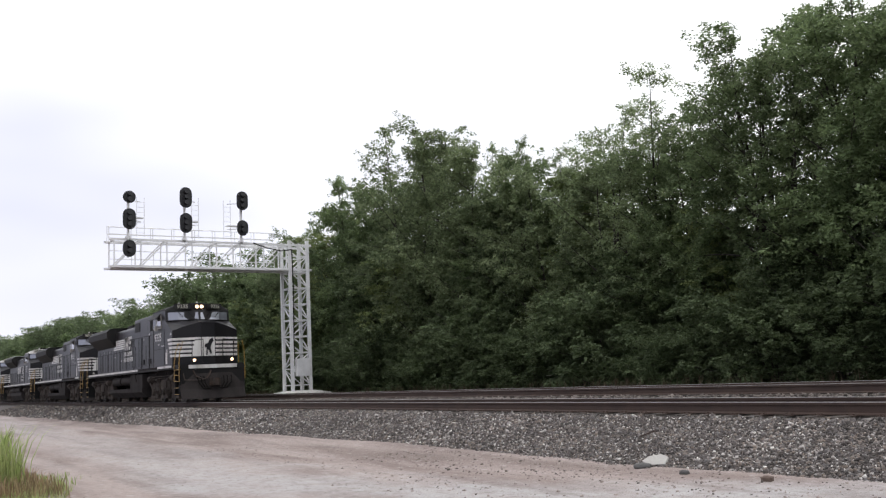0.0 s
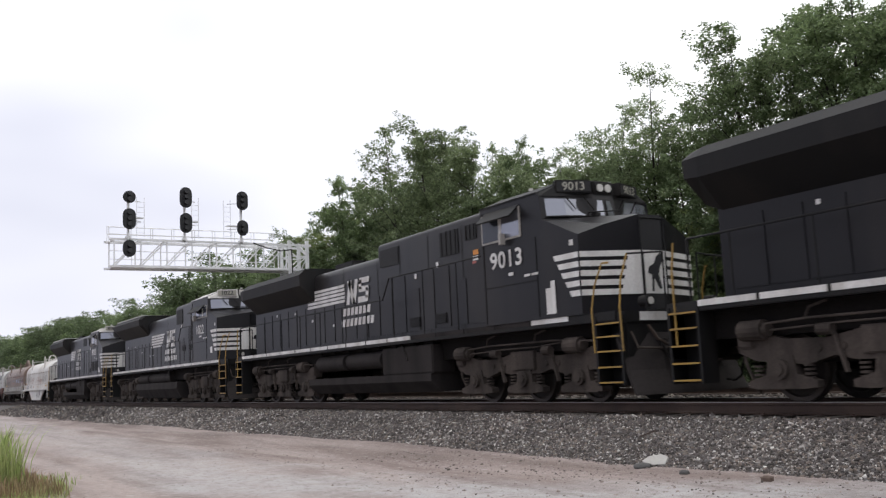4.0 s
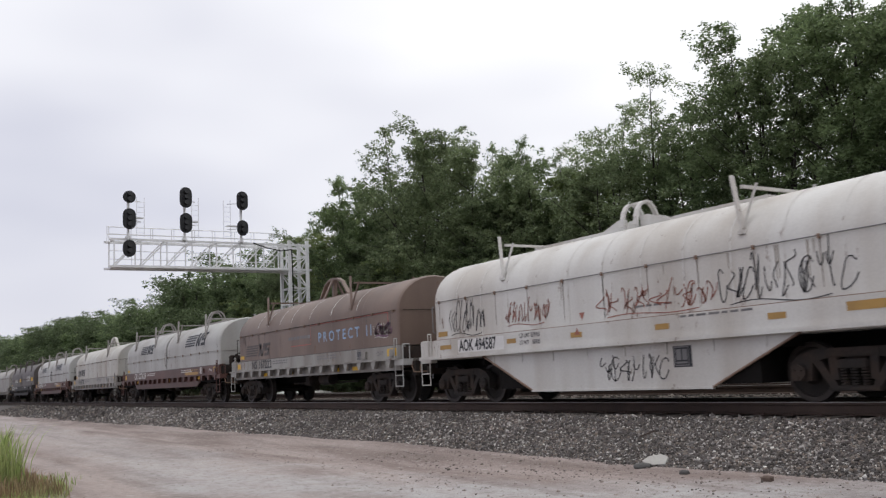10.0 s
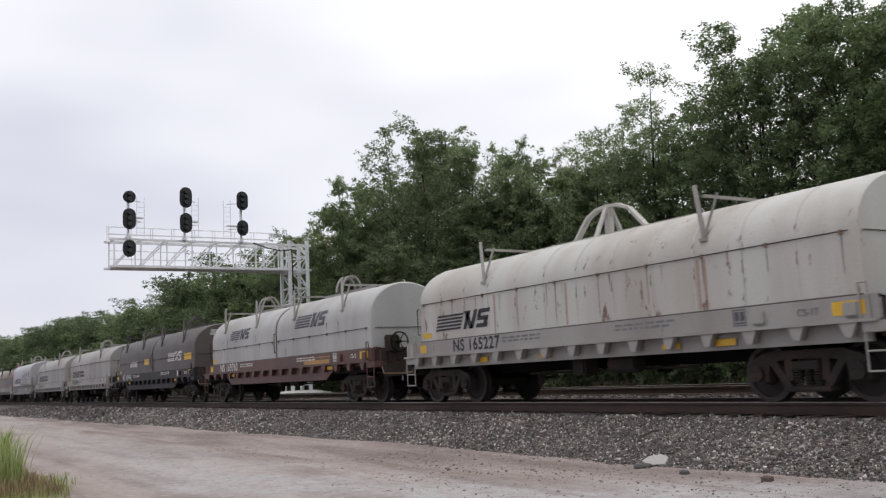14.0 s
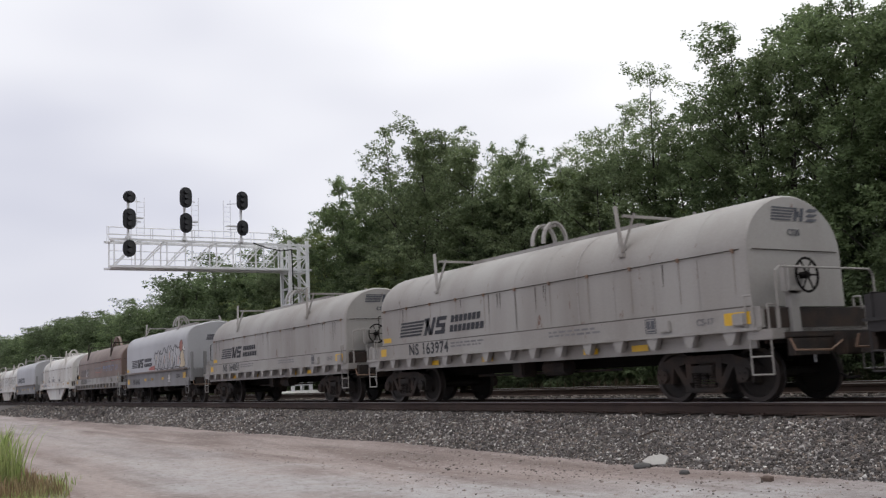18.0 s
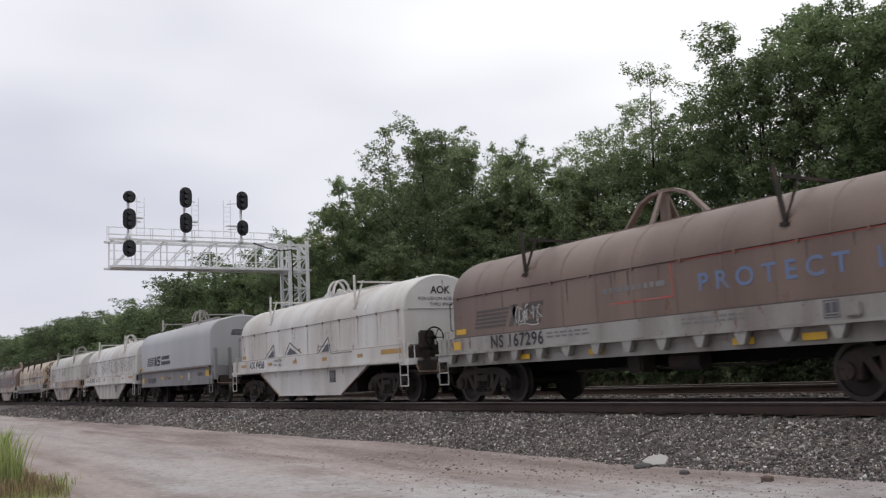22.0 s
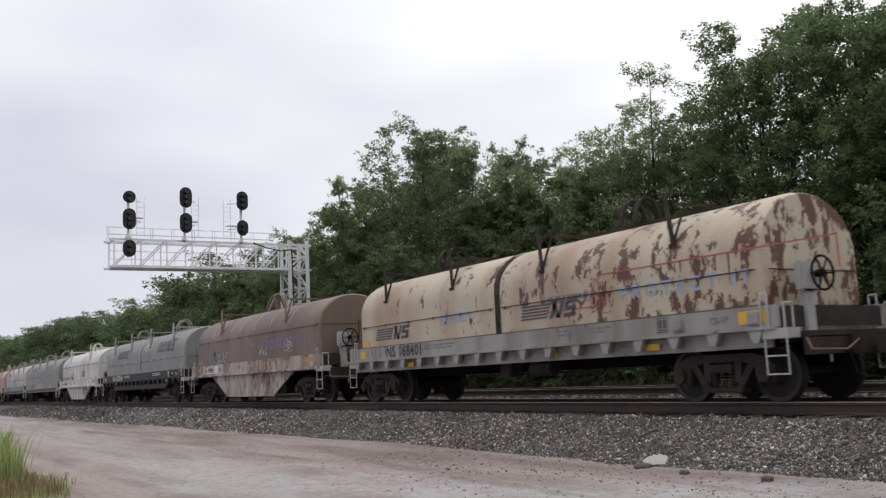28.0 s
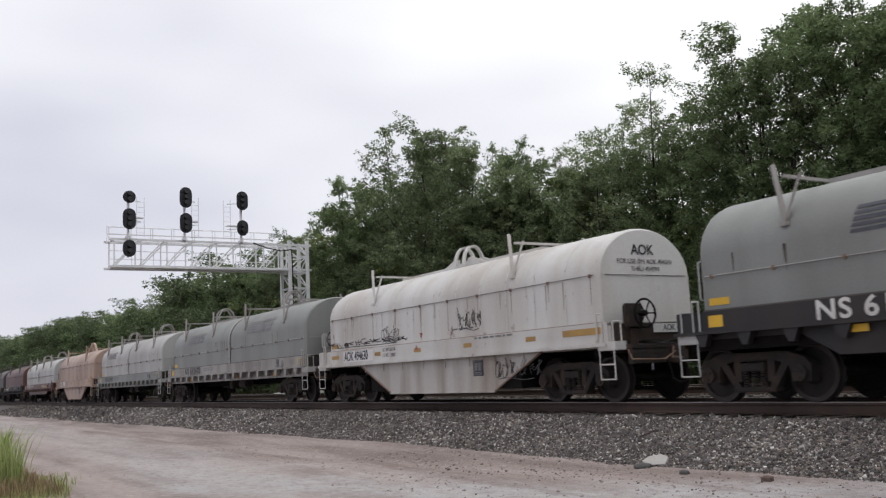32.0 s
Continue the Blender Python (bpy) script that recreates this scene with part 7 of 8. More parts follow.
def nose_stripes(eng, dx, z0=2.06, dz=0.186, t=0.112):
    """Five white bars along the nose's sides and over its two slanted front faces, round a white panel with a dark silhouette."""
    def face(y, out=0.012):
        """x on the nose's front at y: two faces that meet at a narrow flat door."""
        return dx + out + (-1.14 if abs(y) < 0.3 else -1.14 - 0.44 * (abs(y) - 0.3) / 1.2)
    for k in range(5):
        z = z0 + k * dz
        lean = (4 - k) * 0.11
        for s in (-1, 1):
            y = s * 1.522
            part("nose_stripe", quad(B(), [(dx - 2.36 + lean + 0.06, y, z), (dx - 1.60, y, z), (dx - 1.60, y, z + t), (dx - 2.36 + lean, y, z + t)]), M_stripe, eng, "white bar on the nose's side")
            inner = s * (0.40 if s < 0 else 0.34)
            part("nose_stripe", quad(B(), [(face(1.5), s * 1.512, z), (face(inner), inner, z), (face(inner), inner, z + t), (face(1.5), s * 1.512, z + t)]), M_stripe, eng, "white bar across the nose's front face")
    top = z0 + 4 * dz + t
    bm = B()
    quad(bm, [(face(0.75, 0.02), -0.75, z0), (face(0.31, 0.02), -0.31, z0), (face(0.31, 0.02), -0.31, top), (face(0.55, 0.02), -0.55, top)])
    quad(bm, [(face(0, 0.02), -0.31, z0), (face(0, 0.02), 0.30, z0), (face(0, 0.02), 0.30, top), (face(0, 0.02), -0.31, top)])
    part("nose_panel", bm, M_stripe, eng, "white emblem panel on the nose")
    bm = B()
    bm.faces.new([bm.verts.new((face(0, 0.026), -0.28 + 0.58 * p, z0 + 0.85 * q)) for p, q in ((0.30, 0.05), (0.40, 0.05), (0.44, 0.36), (0.66, 0.10), (0.78, 0.12), (0.66, 0.45), (0.76, 0.66), (0.92, 0.80), (0.82, 0.98), (0.58, 0.86), (0.46, 0.70), (0.22, 0.62), (0.16, 0.48), (0.34, 0.44))])
    part("nose_emblem", bm, M_black, eng, "black emblem silhouette, plain shape")


def hull_across(bm, rings):
    """A body through outlines (y, [(x, z), ...]) set side by side across the line, closed at both sides."""
    rows = [[bm.verts.new((x, y, z)) for x, z in prof] for y, prof in rings]
    k = len(rows[0])
    for a, b in zip(rows, rows[1:]):
        for i in range(k):
            bm.faces.new((a[i], a[(i + 1) % k], b[(i + 1) % k], b[i]))
    bm.faces.new(rows[0])
    bm.faces.new(rows[-1])
    bmesh.ops.recalc_face_normals(bm, faces=bm.faces[:])
    return bm


def cab_windows(eng, x0, x1, z0, z1, y, panes, wing):
    """A dark side window band in a thin pale frame, with sliding panes, pale jambs and a sun shade."""
    f = part("side_window", box(B(), x0 - 0.035, x1 + 0.035, y - 0.012, y + 0.03, z0 - 0.04, z1 + 0.03), M_frame, eng, "thin pale window frame")
    w = (x1 - x0) / panes
    for i in range(panes):
        part("pane", box(B(), x0 + i * w + 0.012, x0 + (i + 1) * w - 0.012, y - 0.020, y - 0.010, z0, z1), M_glass if i != 1 else M_shield, f)
    for i in ((1, panes - 1) if panes > 2 else (1,)):
        part("jamb", box(B(), x0 + i * w - 0.05, x0 + i * w + 0.05, y - 0.028, y - 0.018, z0 + 0.02, z1 - 0.05), M_stripe, f, "pale window jamb")
    part("awning", hull(B(), [(x0 + 0.12, [(y, z1 + 0.08), (y - 0.26, z1 - 0.17), (y - 0.25, z1 - 0.20), (y, z1 + 0.03)]), (x1 - 0.30 * wing, [(y, z1 + 0.08), (y - 0.26, z1 - 0.17), (y - 0.25, z1 - 0.20), (y, z1 + 0.03)])]), M_blackdull, f, "sloping sun shade")
    part("mirror", box(B(), x0 + w * 1.15, x0 + w * 1.15 + 0.09, y - 0.16, y - 0.03, z0 - 0.14, z0 + 0.10, 0.01), M_frame, f, "small folding mirror")
    return f


def locomotive(label, number, F, L, style, lit):
    eng = thing("diesel_locomotive", label, "locomotive", "diesel locomotives at the head of the train")
    ge = style != "emd"
    flashy = style in ("ges", "emd")
    # frame, deck and fuel tank
    deck = part("deck", box(B(), -L + 0.5, -0.85, -1.48, 1.48, 1.52, 1.70, 0.015), M_blackdull, eng)
    part("underframe", box(B(), -L + 1.0, -1.3, -1.1, 1.1, 1.05, 1.52), M_under, eng)
    x = -L + 1.15
    while x < -2.2:
        w = min(1.18, -1.48 - x)
        for s in (-1, 1):
            part("sill_stripe", box(B(), x, x + w, min(s * 1.48, s * 1.492), max(s * 1.48, s * 1.492), 1.60, 1.70), M_stripe if flashy or x < -9 or x > -4.5 else M_soot, deck)
        x += 1.25
    ta, tb = -15.0, -7.6
    tank = part("fuel_tank", prism(B(), [(-1.42, 0.74), (-1.42, 0.55), (-1.15, 0.28), (1.15, 0.28), (1.42, 0.55), (1.42, 0.74)] if ge else [(-1.42, 0.96), (-1.45, 0.66), (-1.2, 0.24), (1.2, 0.24), (1.45, 0.66), (1.42, 0.96)], ta, tb), M_soot, eng)
    for s in (-1, 1):
        for a, b in ((-14.5, -12.6), (-12.4, -10.3)) if ge else ((-14.8, -12.9), (-12.6, -9.0)):
            part("air_reservoir", rod(B(), (a, s * 1.16, 1.17), (b, s * 1.16, 1.17), 0.235, 18), M_soot, tank, smooth=True)
        if ge:
            part("battery_box", box(B(), -10.1, tb + 0.1, min(s * 0.75, s * 1.42), max(s * 0.75, s * 1.42), 0.74, 1.44, 0.03), M_soot, tank)
        part("filler_pipe", pipe(B(), [(-9.2, s * 1.3, 1.5), (-8.9, s * 1.44, 1.40), (-8.7, s * 1.44, 1.1)], 0.03), M_soot, tank)
    for a in steps(-14.6, -8.0, 0.95):
        part("tank_pipe", rod(B(), (a, -1.3, 1.50), (a + 0.4, -1.3, 1.48), 0.035, 6), M_under, tank)
    # long hood
    hw = 0.98
    rad0, rad1 = (-15.4, -L + 1.05) if ge else (-14.7, -L + 1.55)
    if ge:
        if style == "ge":
            hd = part("long_hood", hull(B(), [(rad0, roofed(hw, 1.70, 4.08)), (-10.9, roofed(hw, 1.70, 4.08))]), M_black, eng, smooth=True)
            part("blower_hood", hull(B(), [(-10.9, roofed(hw, 1.70, 4.40, 0.12)), (-4.95, roofed(hw, 1.70, 4.44, 0.12))]), M_black, eng, smooth=True)
        else:
            hd = part("long_hood", hull(B(), [(rad0, roofed(hw, 1.70, 4.36)), (-4.85, roofed(hw, 1.70, 4.42))]), M_black, eng, smooth=True)
        part("rear_hood", hull(B(), [(rad1 + 0.25, roofed(hw, 1.70, 4.0, 0.1)), (rad0, roofed(hw, 1.70, 4.0, 0.1))]), M_black, eng)
        prof = [(-0.98, 3.45), (-1.50, 3.98), (-1.52, 4.32), (-1.30, 4.52), (1.30, 4.52), (1.52, 4.32), (1.50, 3.98), (0.98, 3.45)]
        prof2 = [(-0.98, 3.60), (-1.46, 4.02), (-1.48, 4.32), (-1.25, 4.48), (1.25, 4.48), (1.48, 4.32), (1.46, 4.02), (0.98, 3.60)]
        drop = 0.26 if style == "ge" else 0.0
        prof, prof2 = [(y, z - drop) for y, z in prof], [(y, z - drop) for y, z in prof2]
        rad = part("radiator_wing", hull(B(), [(rad1, prof2), (rad1 + 0.35, prof), (rad0 + 0.6 - drop * 2, prof)]), M_blackdull, eng, "overhanging radiator wing")
        part("radiator_cover", box(B(), rad1 + 0.4, rad0 + 0.4 - drop * 2, -1.1, 1.1, 4.52 - drop, 4.56 - drop), M_stripe if style == "ges" else M_blackdull, rad)
        if style == "ges":
            # white strips on the wing's top edges stand in for the sky's reflection
            for s in (-1, 1):
                part("wing_glint", box(B(), rad1 + 0.4, rad0 + 0.5, min(s * 1.10, s * 1.33), max(s * 1.10, s * 1.33), 4.522, 4.57), M_stripe, rad, "white strip painted as the sky's glint on the radiator roof's edge")
    else:
        hd = part("long_hood", hull(B(), [(rad0, roofed(hw, 1.70, 4.08)), (-8.7, roofed(hw, 1.70, 4.14))]), M_black, eng, smooth=True)
        part("equipment_hood", hull(B(), [(-8.7, roofed(1.12, 1.70, 4.40, 0.16)), (-4.8, roofed(1.15, 1.70, 4.46, 0.16))]), M_black, eng, smooth=True)
        part("rear_hood", hull(B(), [(rad1 + 0.3, roofed(hw, 1.70, 3.7, 0.1)), (rad0, roofed(hw, 1.70, 4.0, 0.1))]), M_black, eng)
        prof = [(-0.98, 3.40), (-1.47, 3.92), (-1.50, 4.22), (-1.25, 4.42), (1.25, 4.42), (1.50, 4.22), (1.47, 3.92), (0.98, 3.40)]
        rad = part("radiator_wing", hull(B(), [(rad1 - 0.35, [(y, z + 0.12 if z < 4 else z) for y, z in prof]), (rad1 + 0.2, prof), (rad0 + 0.5, prof), (rad0 + 0.62, [(y * 0.92, z) for y, z in prof])]), M_blackdull, eng, "overhanging radiator wing")
        part("radiator_cover", box(B(), rad1, rad0 + 0.2, -1.0, 1.0, 4.42, 4.46), M_stripe, rad)
        # the sky's reflection on the wing's top edges, painted as white strips
        for s in (-1, 1):
            part("wing_glint", box(B(), rad1 - 0.2, rad0 + 0.4, min(s * 1.0, s * 1.30), max(s * 1.0, s * 1.30), 4.422, 4.46), M_stripe, rad, "white strip painted as the sky's glint on the radiator roof's edge")
    # engine room doors, seams, louvres
    for s in (-1, 1):
        x = rad1 + 0.5
        i = 0
        while x < -5.6:
            hy = hw if ge or x < -8.8 else 1.13
            top_ = (3.05 if x < rad0 else 3.35) if ge else (3.0 if x < rad0 else 3.3)
            part("hood_door", box(B(), x, x + 0.66, min(s * hy, s * (hy + 0.018)), max(s * hy, s * (hy + 0.018)), 1.85, top_ - (0.0 if x < rad0 or i % 3 else 0.4)), M_black, hd)
            x += 0.74
            i += 1
    for x in ((-13.2, -11.0, -9.7, -8.2, -6.6) if ge else (-13.0, -10.6)):
        part("hood_seam", strip([(y, z) for y, z in roofed(hw + 0.012, 1.72, 4.12 if style == "emd" or style == "ge" and x < -10.9 else 4.40)], x, 0.03), M_blackdull, hd)
    if ge:
        for s in (-1, 1):
            louvre(hd, *((-10.8, -9.75) if style == "ge" else (-10.05, -9.1)), 3.72, 4.20, -hw - 0.01) if s < 0 else None
        for x0, x1, z0, z1, n in ((-8.2, -7.72, 3.66, 4.20, 3), (-7.38, -6.92, 3.66, 4.20, 3), (-6.66, -6.28, 3.98, 4.22, 0), (-6.0, -5.55, 3.62, 4.26, 3)) if style == "ges" else ((-7.6, -6.75, 3.60, 4.20, 4), (-6.45, -5.95, 3.85, 4.20, 3)):
            louvre(hd, x0, x1, z0, z1, -hw - 0.01, slats=n)
        for x0, n in ((-9.2, 4), (-7.9, 4)) if style == "ge" else ((-7.9, 4), (-6.7, 4), (-4.62, 12), (-3.62, 12)):
            louvre(hd if x0 < -5.2 else eng, x0, x0 + (0.5 if n < 6 else 0.68), 1.95, 2.2 if n < 6 else 2.52, -hw - 0.03 if x0 < -5 else -1.51, slats=n, upright=False)
        low_roof = 4.10 if style == "ge" else 4.40
        part("exhaust_stack", box(B(), -14.9, -13.6, -0.45, 0.45, low_roof, low_roof + 0.24, 0.03), M_blackdull, hd)
        part("roof_vent", box(B(), -11.7, -11.2, -0.3, 0.3, low_roof + 0.02, low_roof + 0.26, 0.05), M_blackdull, hd)
    else:
        louvre(eng, -8.55, -7.6, 3.55, 4.2, -1.14)
        louvre(eng, -6.3, -5.9, 2.7, 4.1, -1.15, slats=2)
        for x0 in (-7.6, -6.6):
            louvre(eng, x0, x0 + 0.45, 2.3, 2.55, -1.15, slats=4, upright=False)
        part("exhaust_stack", box(B(), -9.7, -9.1, -0.35, 0.35, 4.1, 4.42, 0.05), M_blackdull, hd)
    stick = [(-8.9, 3.2, 0.10, 0.13, M_stripe), (-7.8, 3.36, 0.11, 0.14, M_stripe), (-6.15, 3.25, 0.16, 0.06, M_inkred), (-17.0, 2.9, 0.10, 0.08, M_stripe), (-18.6, 2.95, 0.08, 0.08, M_stripe), (-15.6, 2.55, 0.12, 0.08, M_stripe), (-14.0, 2.3, 0.1, 0.08, M_stripe), (-13.4, 2.32, 0.16, 0.07, M_stripe)]
    for x, z, w, h, m in stick + ([(-6.1, 3.45, 0.22, 0.12, M_orange), (-6.12, 3.32, 0.22, 0.1, M_stripe)] if style == "ge" else []):
        part("sticker", plate(B(), [(x, z), (x + w, z), (x + w, z + h), (x, z + h)], -(hw if ge or x < -8.7 else 1.13) - 0.024), m, eng, "small warning sticker")
    # emblem on the hood's side
    surf = lambda q: -hw - 0.024
    ex, ez, eh, w = (-15.9, 2.98, 0.56, 2.55) if style == "ge" else (-14.5, 2.95, 0.60, 1.5) if ge else (-13.6, 2.72, 0.62, 2.0)
    bars = []
    for k in range(5):
        z = ez + k * eh * 0.205
        bars.append((ex + k * 0.02, ex + eh * w * 1.95 - (0.12 * (4 - k) if flashy else 0), z, z + eh * 0.145, 0.2))
    n0 = ex + eh * w * 1.95 + (0.1 if ge and not flashy else 0.35)
    blocks = [(n0, n0 + 0.2, ez - 0.1, ez + eh + 0.05, 0.28), (n0 + 0.42, n0 + 0.62, ez - 0.1, ez + eh + 0.05, 0.28), (n0 + 0.40, n0 + 0.62, ez - 0.1, ez + eh + 0.05, -0.42)]
    m0 = n0 + 0.78
    blocks += [(m0, m0 + 0.62, ez - 0.1, ez + 0.07, 0.15), (m0 + 0.08, m0 + 0.66, ez + 0.20, ez + 0.36, 0.15), (m0 + 0.1, m0 + 0.72, ez + eh - 0.11, ez + eh + 0.05, 0.15), (m0 + 0.48, m0 + 0.66, ez, ez + 0.3, 0.15), (m0 + 0.06, m0 + 0.24, ez + 0.28, ez + eh, 0.15)]
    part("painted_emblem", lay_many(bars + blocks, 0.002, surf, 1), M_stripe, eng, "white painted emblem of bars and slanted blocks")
    pitch = 0.207 if style == "ges" else 0.262
    words = [(n0 - 0.25 + i * pitch - r * 0.06, n0 - 0.25 + i * pitch + pitch * 0.68 - r * 0.06, ez - 0.42 - r * 0.32, ez - 0.20 - r * 0.32, 0.28) for r, n in ((0, 7), (1, 8)) for i in range(n)]
    for word in words:
        part("painted_bar", lay_many([word], 0.002, surf, 1), M_stripe, eng)
    # cab: side walls, shoulders, a windshield and a nose that come forward to the middle
    dx = {"ge": -0.13, "ges": 0.0, "emd": -0.06}[style]
    cx0, cx1 = dx - 4.88, dx - 2.66
    tip = 0.0 if ge else 0.10
    rings = []
    for y, roof, brow, shield, base, nose in ((1.51, 4.30, -2.79, (-2.72, 4.21), (-2.65, 3.72), (-1.58, 3.25 + tip)), (0.98, 4.53, -2.66, (-2.57, 4.20), (-2.52, 3.74), (-1.40, 3.44)), (0.30, 4.60, -2.56, (-2.45, 4.19), (-2.39, 3.76), (-1.14, 3.63 - tip))):
        rings.append((y, [(cx0, 1.70), (cx0, roof), (dx + brow, roof), (dx + shield[0], shield[1]), (dx + base[0], base[1]), (dx + nose[0], nose[1]), (dx + nose[0] - 0.01, 1.70)]))
    cab = part("cab", hull_across(B(), [(-y, p) for y, p in rings] + [(y, p) for y, p in rings[::-1]]), M_black, eng)
    trim = M_stripe if flashy else M_blackdull
    for s in (-1, 1):
        part("roof_panel", quad(B(), [(cx0 + 0.05, s * 1.50, 4.315), (dx - 2.81, s * 1.50, 4.315), (dx - 2.68, s * 0.99, 4.537), (cx0 + 0.05, s * 0.99, 4.537)]), trim, cab, "white roof shoulder" if flashy else "dull black roof shoulder")
        part("roof_edge", bar(B(), (cx0, s * 1.515, 4.30), (dx - 2.80, s * 1.515, 4.30), 0.03, 0.03), M_blackdull if not flashy else M_stripe, cab, "rain strip along the roof's edge")
        part("brow_panel", quad(B(), [(dx - 2.70, s * 1.49, 4.22), (dx - 2.555, s * 0.98, 4.215), (dx - 2.645, s * 0.98, 4.52), (dx - 2.775, s * 1.49, 4.30)]), trim, cab, "brow panel above the windshield")
        part("brow_panel", quad(B(), [(dx - 2.555, s * 0.98, 4.215), (dx - 2.435, s * 0.30, 4.205), (dx - 2.545, s * 0.30, 4.59), (dx - 2.645, s * 0.98, 4.52)]), trim, cab, "brow panel above the windshield")
        ws = part("windshield", quad(quad(B(), [(dx - 2.628, s * 1.40, 3.785), (dx - 2.505, s * 0.98, 3.80), (dx - 2.553, s * 0.98, 4.165), (dx - 2.678, s * 1.40, 4.165)]), [(dx - 2.505, s * 0.98, 3.80), (dx - 2.368, s * 0.05, 3.82), (dx - 2.428, s * 0.05, 4.16), (dx - 2.553, s * 0.98, 4.165)]), M_shield, cab, "windshield pane reflecting the sky")
        part("windshield_sill", pipe(B(), [(dx - 2.61, s * 1.42, 3.77), (dx - 2.49, s * 0.98, 3.785), (dx - 2.36, s * 0.10, 3.80)], 0.022), M_blackdull, ws)
        for yy in (0.98, 0.55):
            part("wiper", bar(B(), (dx - 2.50 + 0.16 * (0.98 - yy), s * yy, 4.20), (dx - 2.44 + 0.16 * (0.98 - yy), s * (yy - 0.22), 3.93), 0.018, 0.018), M_under, ws)
    part("nose_hand_hold", pipe(B(), [(dx - 2.35, -0.55, 3.76), (dx - 2.30, -0.55, 3.86), (dx - 1.6, -0.35, 3.78), (dx - 1.6, -0.35, 3.66)], 0.014), M_blackdull, cab)
    part("windshield_lamp", box(B(), dx - 2.28, dx - 2.16, -0.52, -0.34, 3.74, 3.84, 0.015), M_blackdull, cab)
    cab_windows(cab, cx0 + 0.10, cx1 - (0.75 if style == "ge" else 0.40 if ge else 0.16), 3.52, 4.10 if ge else 3.92, -1.52, 2 if style == "ge" else 4, 0.0 if style == "ge" else 1.0)
    part("cab_door", box(B(), cx0 + 0.06, cx0 + 0.10, -1.522, -1.50, 1.75, 4.2), M_blackdull, cab, "door seam")
    part("cab_seam", box(B(), dx - 2.92, dx - 2.90, -1.522, -1.50, 1.75, 3.4), M_blackdull, cab)
    part("cab_seam", box(B(), cx0, dx - 2.95, -1.521, -1.50, 2.50, 2.52), M_blackdull, cab)
    bz = part("headlight_housing", box(B(), dx - 2.62, dx - 2.42, -0.26, 0.26, 4.30, 4.56, 0.03), M_blackdull if not flashy else M_stripe, cab)
    for s in (-1, 1):
        nb = part("number_board_housing", box(B(), -0.12, 0.08, -0.40, 0.40, -0.14, 0.14, 0.02), trim, cab, "number board housing", pose(dx - 2.55, s * 0.74, 4.42, 0, 0, s * 20))
        part("number_board", box(B(), 0.08, 0.088, -0.36, 0.36, -0.105, 0.105), M_board if flashy else M_grille, nb)
        lettering("board_number", number, 0.24, M_inkblack if flashy else M_board, nb, front(0.093, 0.0, 0.0), "CENTER", 1.05)
    for y in (-0.11, 0.11):
        part("headlight", rod(B(), (dx - 2.44, y, 4.42), (dx - 2.39, y, 4.42), 0.085, 14), M_lamp_on if lit else M_lamp_off, bz, "lit twin headlight" if lit else "unlit headlight")
    lettering("cab_number", number, 0.50, M_stripe, cab, side(cx0 + (0.34 if ge else 0.62), -1.53, 3.06 if ge else 3.0), squeeze=1.12 if ge else 0.98, space=1.08)
    data_lines(cab, cx0 + 1.0, 2.70, -1.523, 0.16, 1, M_stripe, 0.14)
    data_lines(cab, cx0 + 1.55, 2.62, -1.523, 0.35, 1, M_stripe, 0.1)
    if style == "ge":
        part("cab_patch", plate(B(), [(-2.78, 1.78), (-2.48, 1.78), (-2.48, 2.44), (-2.62, 2.44), (-2.62, 2.30), (-2.78, 2.30)], -1.526), M_stripe, cab, "worn white placard")
    else:
        part("cab_patch", plate(B(), [(-2.69, 1.84), (-2.20, 1.84), (-2.20, 1.95), (-2.38, 1.95), (-2.38, 2.10), (-2.69, 2.10)] if ge else [(-2.45, 2.0), (-2.2, 2.0), (-2.2, 2.25), (-2.45, 2.25)], -1.526), M_stripe, cab, "white placard")
    nose_stripes(cab, dx)
    part("nose_door", box(B(), dx - 1.15, dx - 1.115, -0.30, 0.30, 1.75, 2.02), M_black, cab)
    part("nose_door_frame", pipe(B(), [(dx - 1.12, -0.32, 1.72), (dx - 1.12, -0.32, 3.56 - tip), (dx - 1.12, 0.32, 3.56 - tip), (dx - 1.12, 0.32, 1.72)], 0.014), M_blackdull, cab)
    part("nose_sticker", plate(B(), [(dx - 1.84, 3.06), (dx - 1.72, 3.06), (dx - 1.72, 3.17), (dx - 1.84, 3.17)], -1.523), M_stripe, cab, "small sticker")
    horn = B()
    for dy, l in ((-0.16, 0.4), (0.0, 0.55), (0.16, 0.45)):
        rod(horn, (cx0 - 0.6, dy, 4.72), (cx0 - 0.6 + l, dy, 4.72), 0.03, 8, 0.08)
    part("horn", horn, M_under, cab)
    for x, y in ((cx0 + 0.5, -0.4), (cx0 + 1.1, 0.3)):
        part("antenna", rod(B(), (x, y, 4.6), (x, y, 4.78), 0.05, 8), M_stripe, cab)
    # front platform, lamps, pilot, steps
    pf = part("front_platform", box(B(), -1.5, -0.62, -1.45, 1.45, 1.46, 1.68, 0.02), M_blackdull, eng)
    part("platform_edge", box(B(), -0.62, -0.608, -1.1, 1.1, 1.50, 1.66), M_stripe, pf, "white platform edge")
    for s in (-1, 1):
        d = part("ditch_light", rod(B(), (-0.78, s * 0.86, 1.86), (-0.55, s * 0.86, 1.86), 0.11, 14), M_blackdull, pf)
        part("lens", rod(B(), (-0.55, s * 0.86, 1.86), (-0.535, s * 0.86, 1.86), 0.07, 14), M_lamp_on if lit else M_lamp_off, d, "lit ditch light" if lit else "unlit lamp glass")
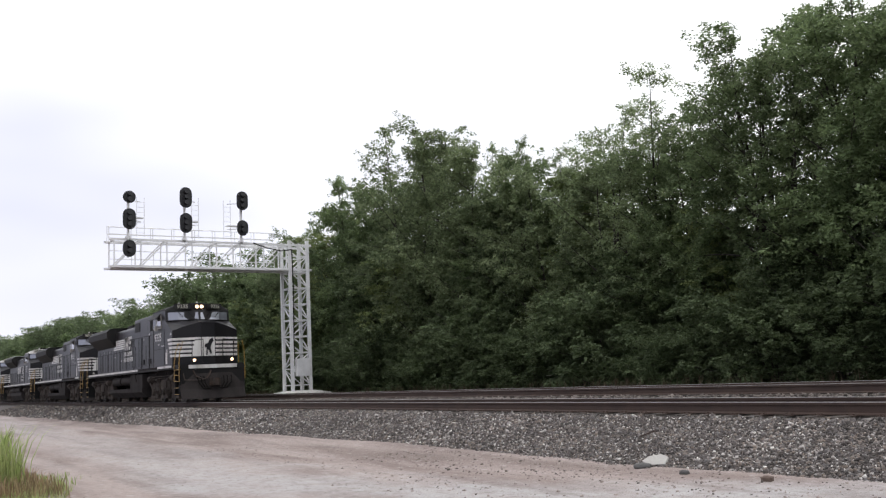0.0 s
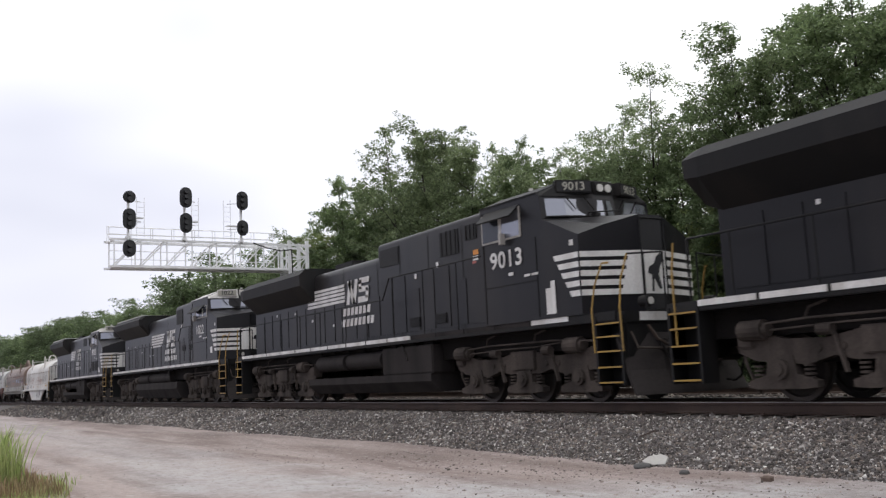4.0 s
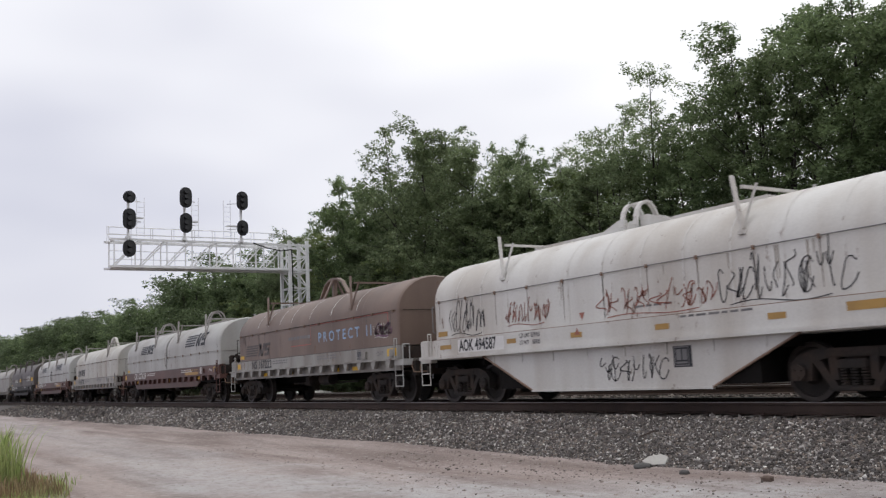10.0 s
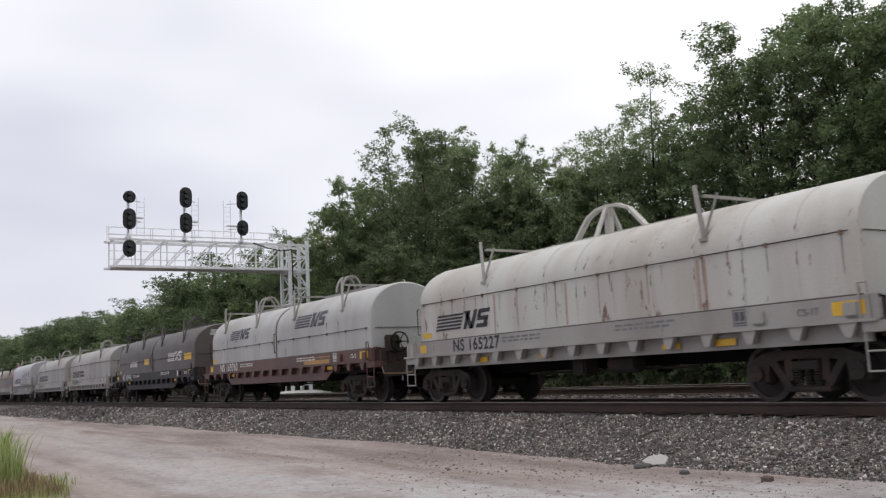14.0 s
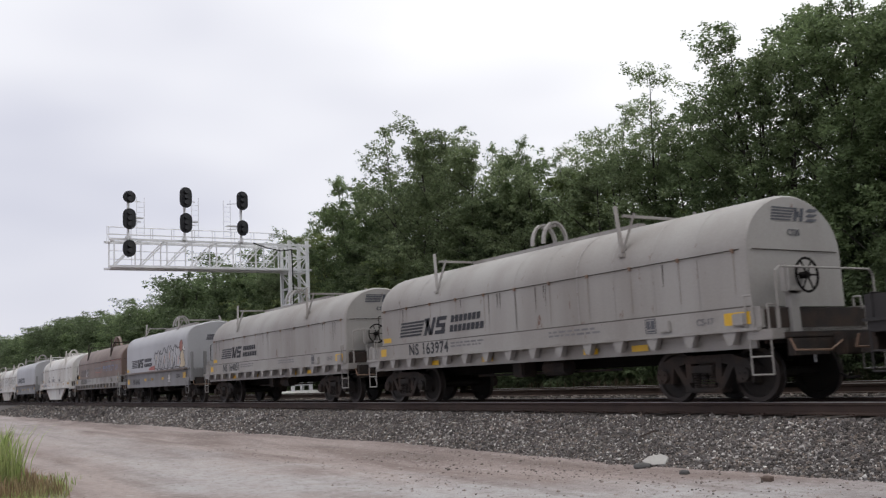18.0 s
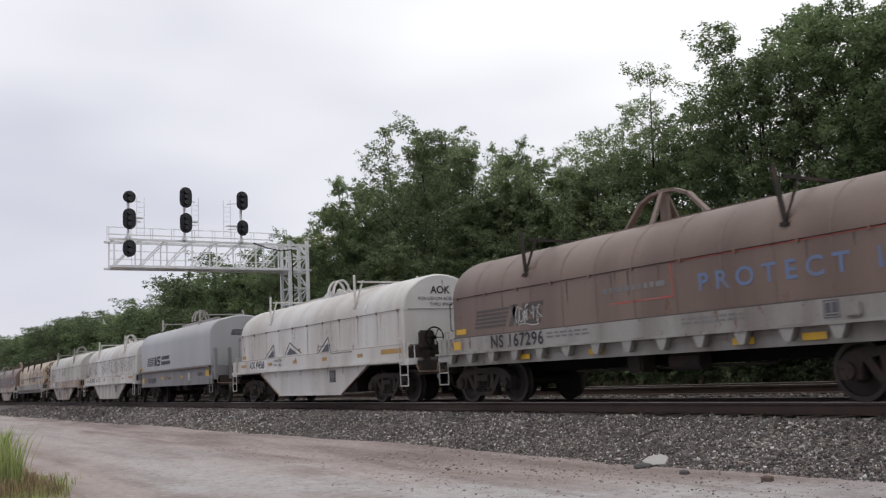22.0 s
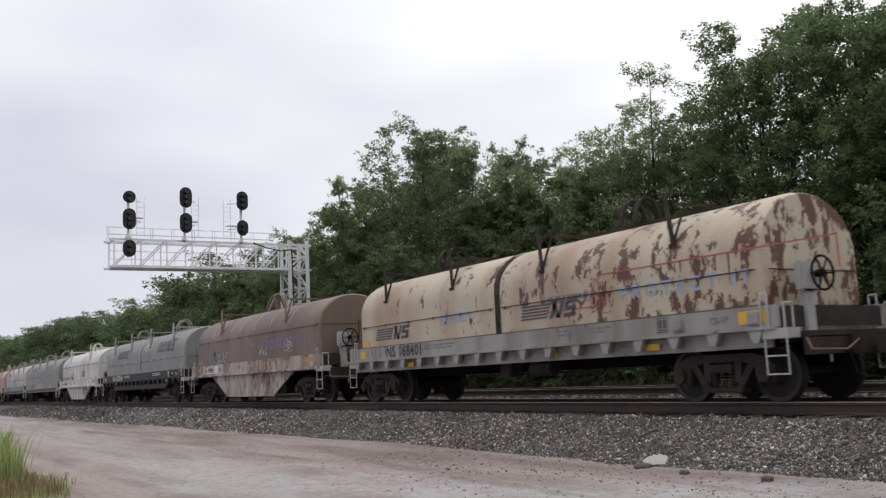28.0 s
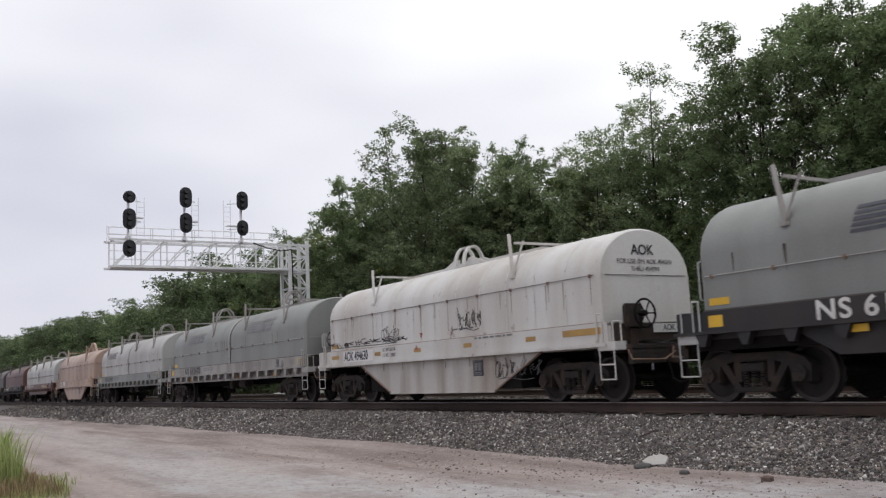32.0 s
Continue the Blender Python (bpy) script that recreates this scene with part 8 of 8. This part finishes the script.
    plow = [(-0.62, 1.28), (-0.50, 0.95), (-0.40, 0.6), (-0.22, 0.22), (-0.20, 0.16), (-0.25, 0.16), (-0.46, 0.6), (-0.58, 0.95), (-0.70, 1.28)]
    bm = B()
    for a, b, sh in ((-1.46, -0.75, 0.25), (-0.75, 0.75, 0.0), (0.75, 1.46, 0.25)):
        r0 = [bm.verts.new((x - (sh if a < -1 else 0), a, z)) for x, z in plow]
        r1 = [bm.verts.new((x - (sh if b > 1 else 0), b, z)) for x, z in plow]
        for i in range(len(plow)):
            bm.faces.new((r0[i], r0[(i + 1) % len(plow)], r1[(i + 1) % len(plow)], r1[i]))
        bm.faces.new(r0)
        bm.faces.new(r1)
    bmesh.ops.recalc_face_normals(bm, faces=bm.faces[:])
    bmesh.ops.remove_doubles(bm, verts=bm.verts[:], dist=0.002)
    part("plow", bm, M_soot, eng, "dirt-brown steel snow plow")
    part("pilot_plate", box(B(), -0.86, -0.66, -1.4, 1.4, 0.85, 1.50), M_blackdull, eng)
    share("coupler", COUPLER, eng, pose(-0.02, 0, 0.02))
    for y, sx in ((-0.75, 0.3), (-0.6, 0.25), (-0.45, 0.2), (0.45, 0.2), (0.62, 0.25), (0.8, 0.3)):
        bm = pipe(B(), [(-0.66, y, 1.15), (-0.50, y, 1.12), (-0.36, y * 0.95, 0.85), (-0.38, y * 0.7, 0.62), (-0.34, y * 0.45, 0.60)], 0.026)
        part("brake_hose", bm, M_under, eng)
    part("mu_cable", pipe(B(), [(-0.62, -0.9, 1.42), (-0.5, -0.8, 1.15), (-0.44, -0.45, 0.98), (-0.5, -0.2, 1.2), (-0.6, -0.1, 1.4)], 0.03), M_running, eng)
    part("cut_lever", pipe(B(), [(-0.6, -1.35, 1.30), (-0.5, -1.3, 1.0), (-0.46, -0.7, 0.98), (-0.4, -0.3, 1.05)], 0.02), M_truck, eng, "grimy uncoupling lever")
    steps_unit(eng, -1.38, -0.75, (0.38, 0.66, 0.95, 1.22, 1.46))
    front_rails(eng)
    hand_rails(eng, cx0 - 0.1, -L + 1.0, -9.6 if ge else -6.9)
    rear_end(eng, L)
    loco_truck(eng, -4.05)
    loco_truck(eng, -17.5 if ge else -16.8)
    movers.append((eng, F))
    return eng


locomotive("black road diesel locomotive with lit headlights and white nose bars", "9335", -40.05, 21.80, "ge", True)
locomotive("dusty black road diesel locomotive with white nose bars", "9013", -61.85, 22.02, "ge", False)
locomotive("black road diesel locomotive with white cab roof and nose bars", "1022", -83.87, 21.23, "emd", False)
locomotive("shiny black road diesel locomotive with white-trimmed cab", "8083", -105.10, 21.60, "ges", False)


# ---- what moves: the train rolls past, its wheels turn ----
def motions():
    times = [k * 0.5 for k in range(65)]
    for ob, c in movers:
        walk(ob, [(t, pose(c + travelled(t), 0, 0)) for t in times])
    way = [travelled((k) / FPS) for k in range(32 * FPS + 1)]
    place = {ob: c for ob, c in movers}
    for w, s, r, car, x in rollers:
        c = place[car] + x
        seen = [k for k, d in enumerate(way) if -70 < c + d < -3]
        k0, k1 = (seen[0], seen[-1]) if seen else (0, 0)
        keys = sorted({0, 32 * FPS, *range(k0, k1 + 1)})
        walk(w, [(k / FPS, pose(s, 0, r, 0, math.degrees((way[min(max(k, k0), k1)] - way[k0]) / r), 0)) for k in keys])


motions()
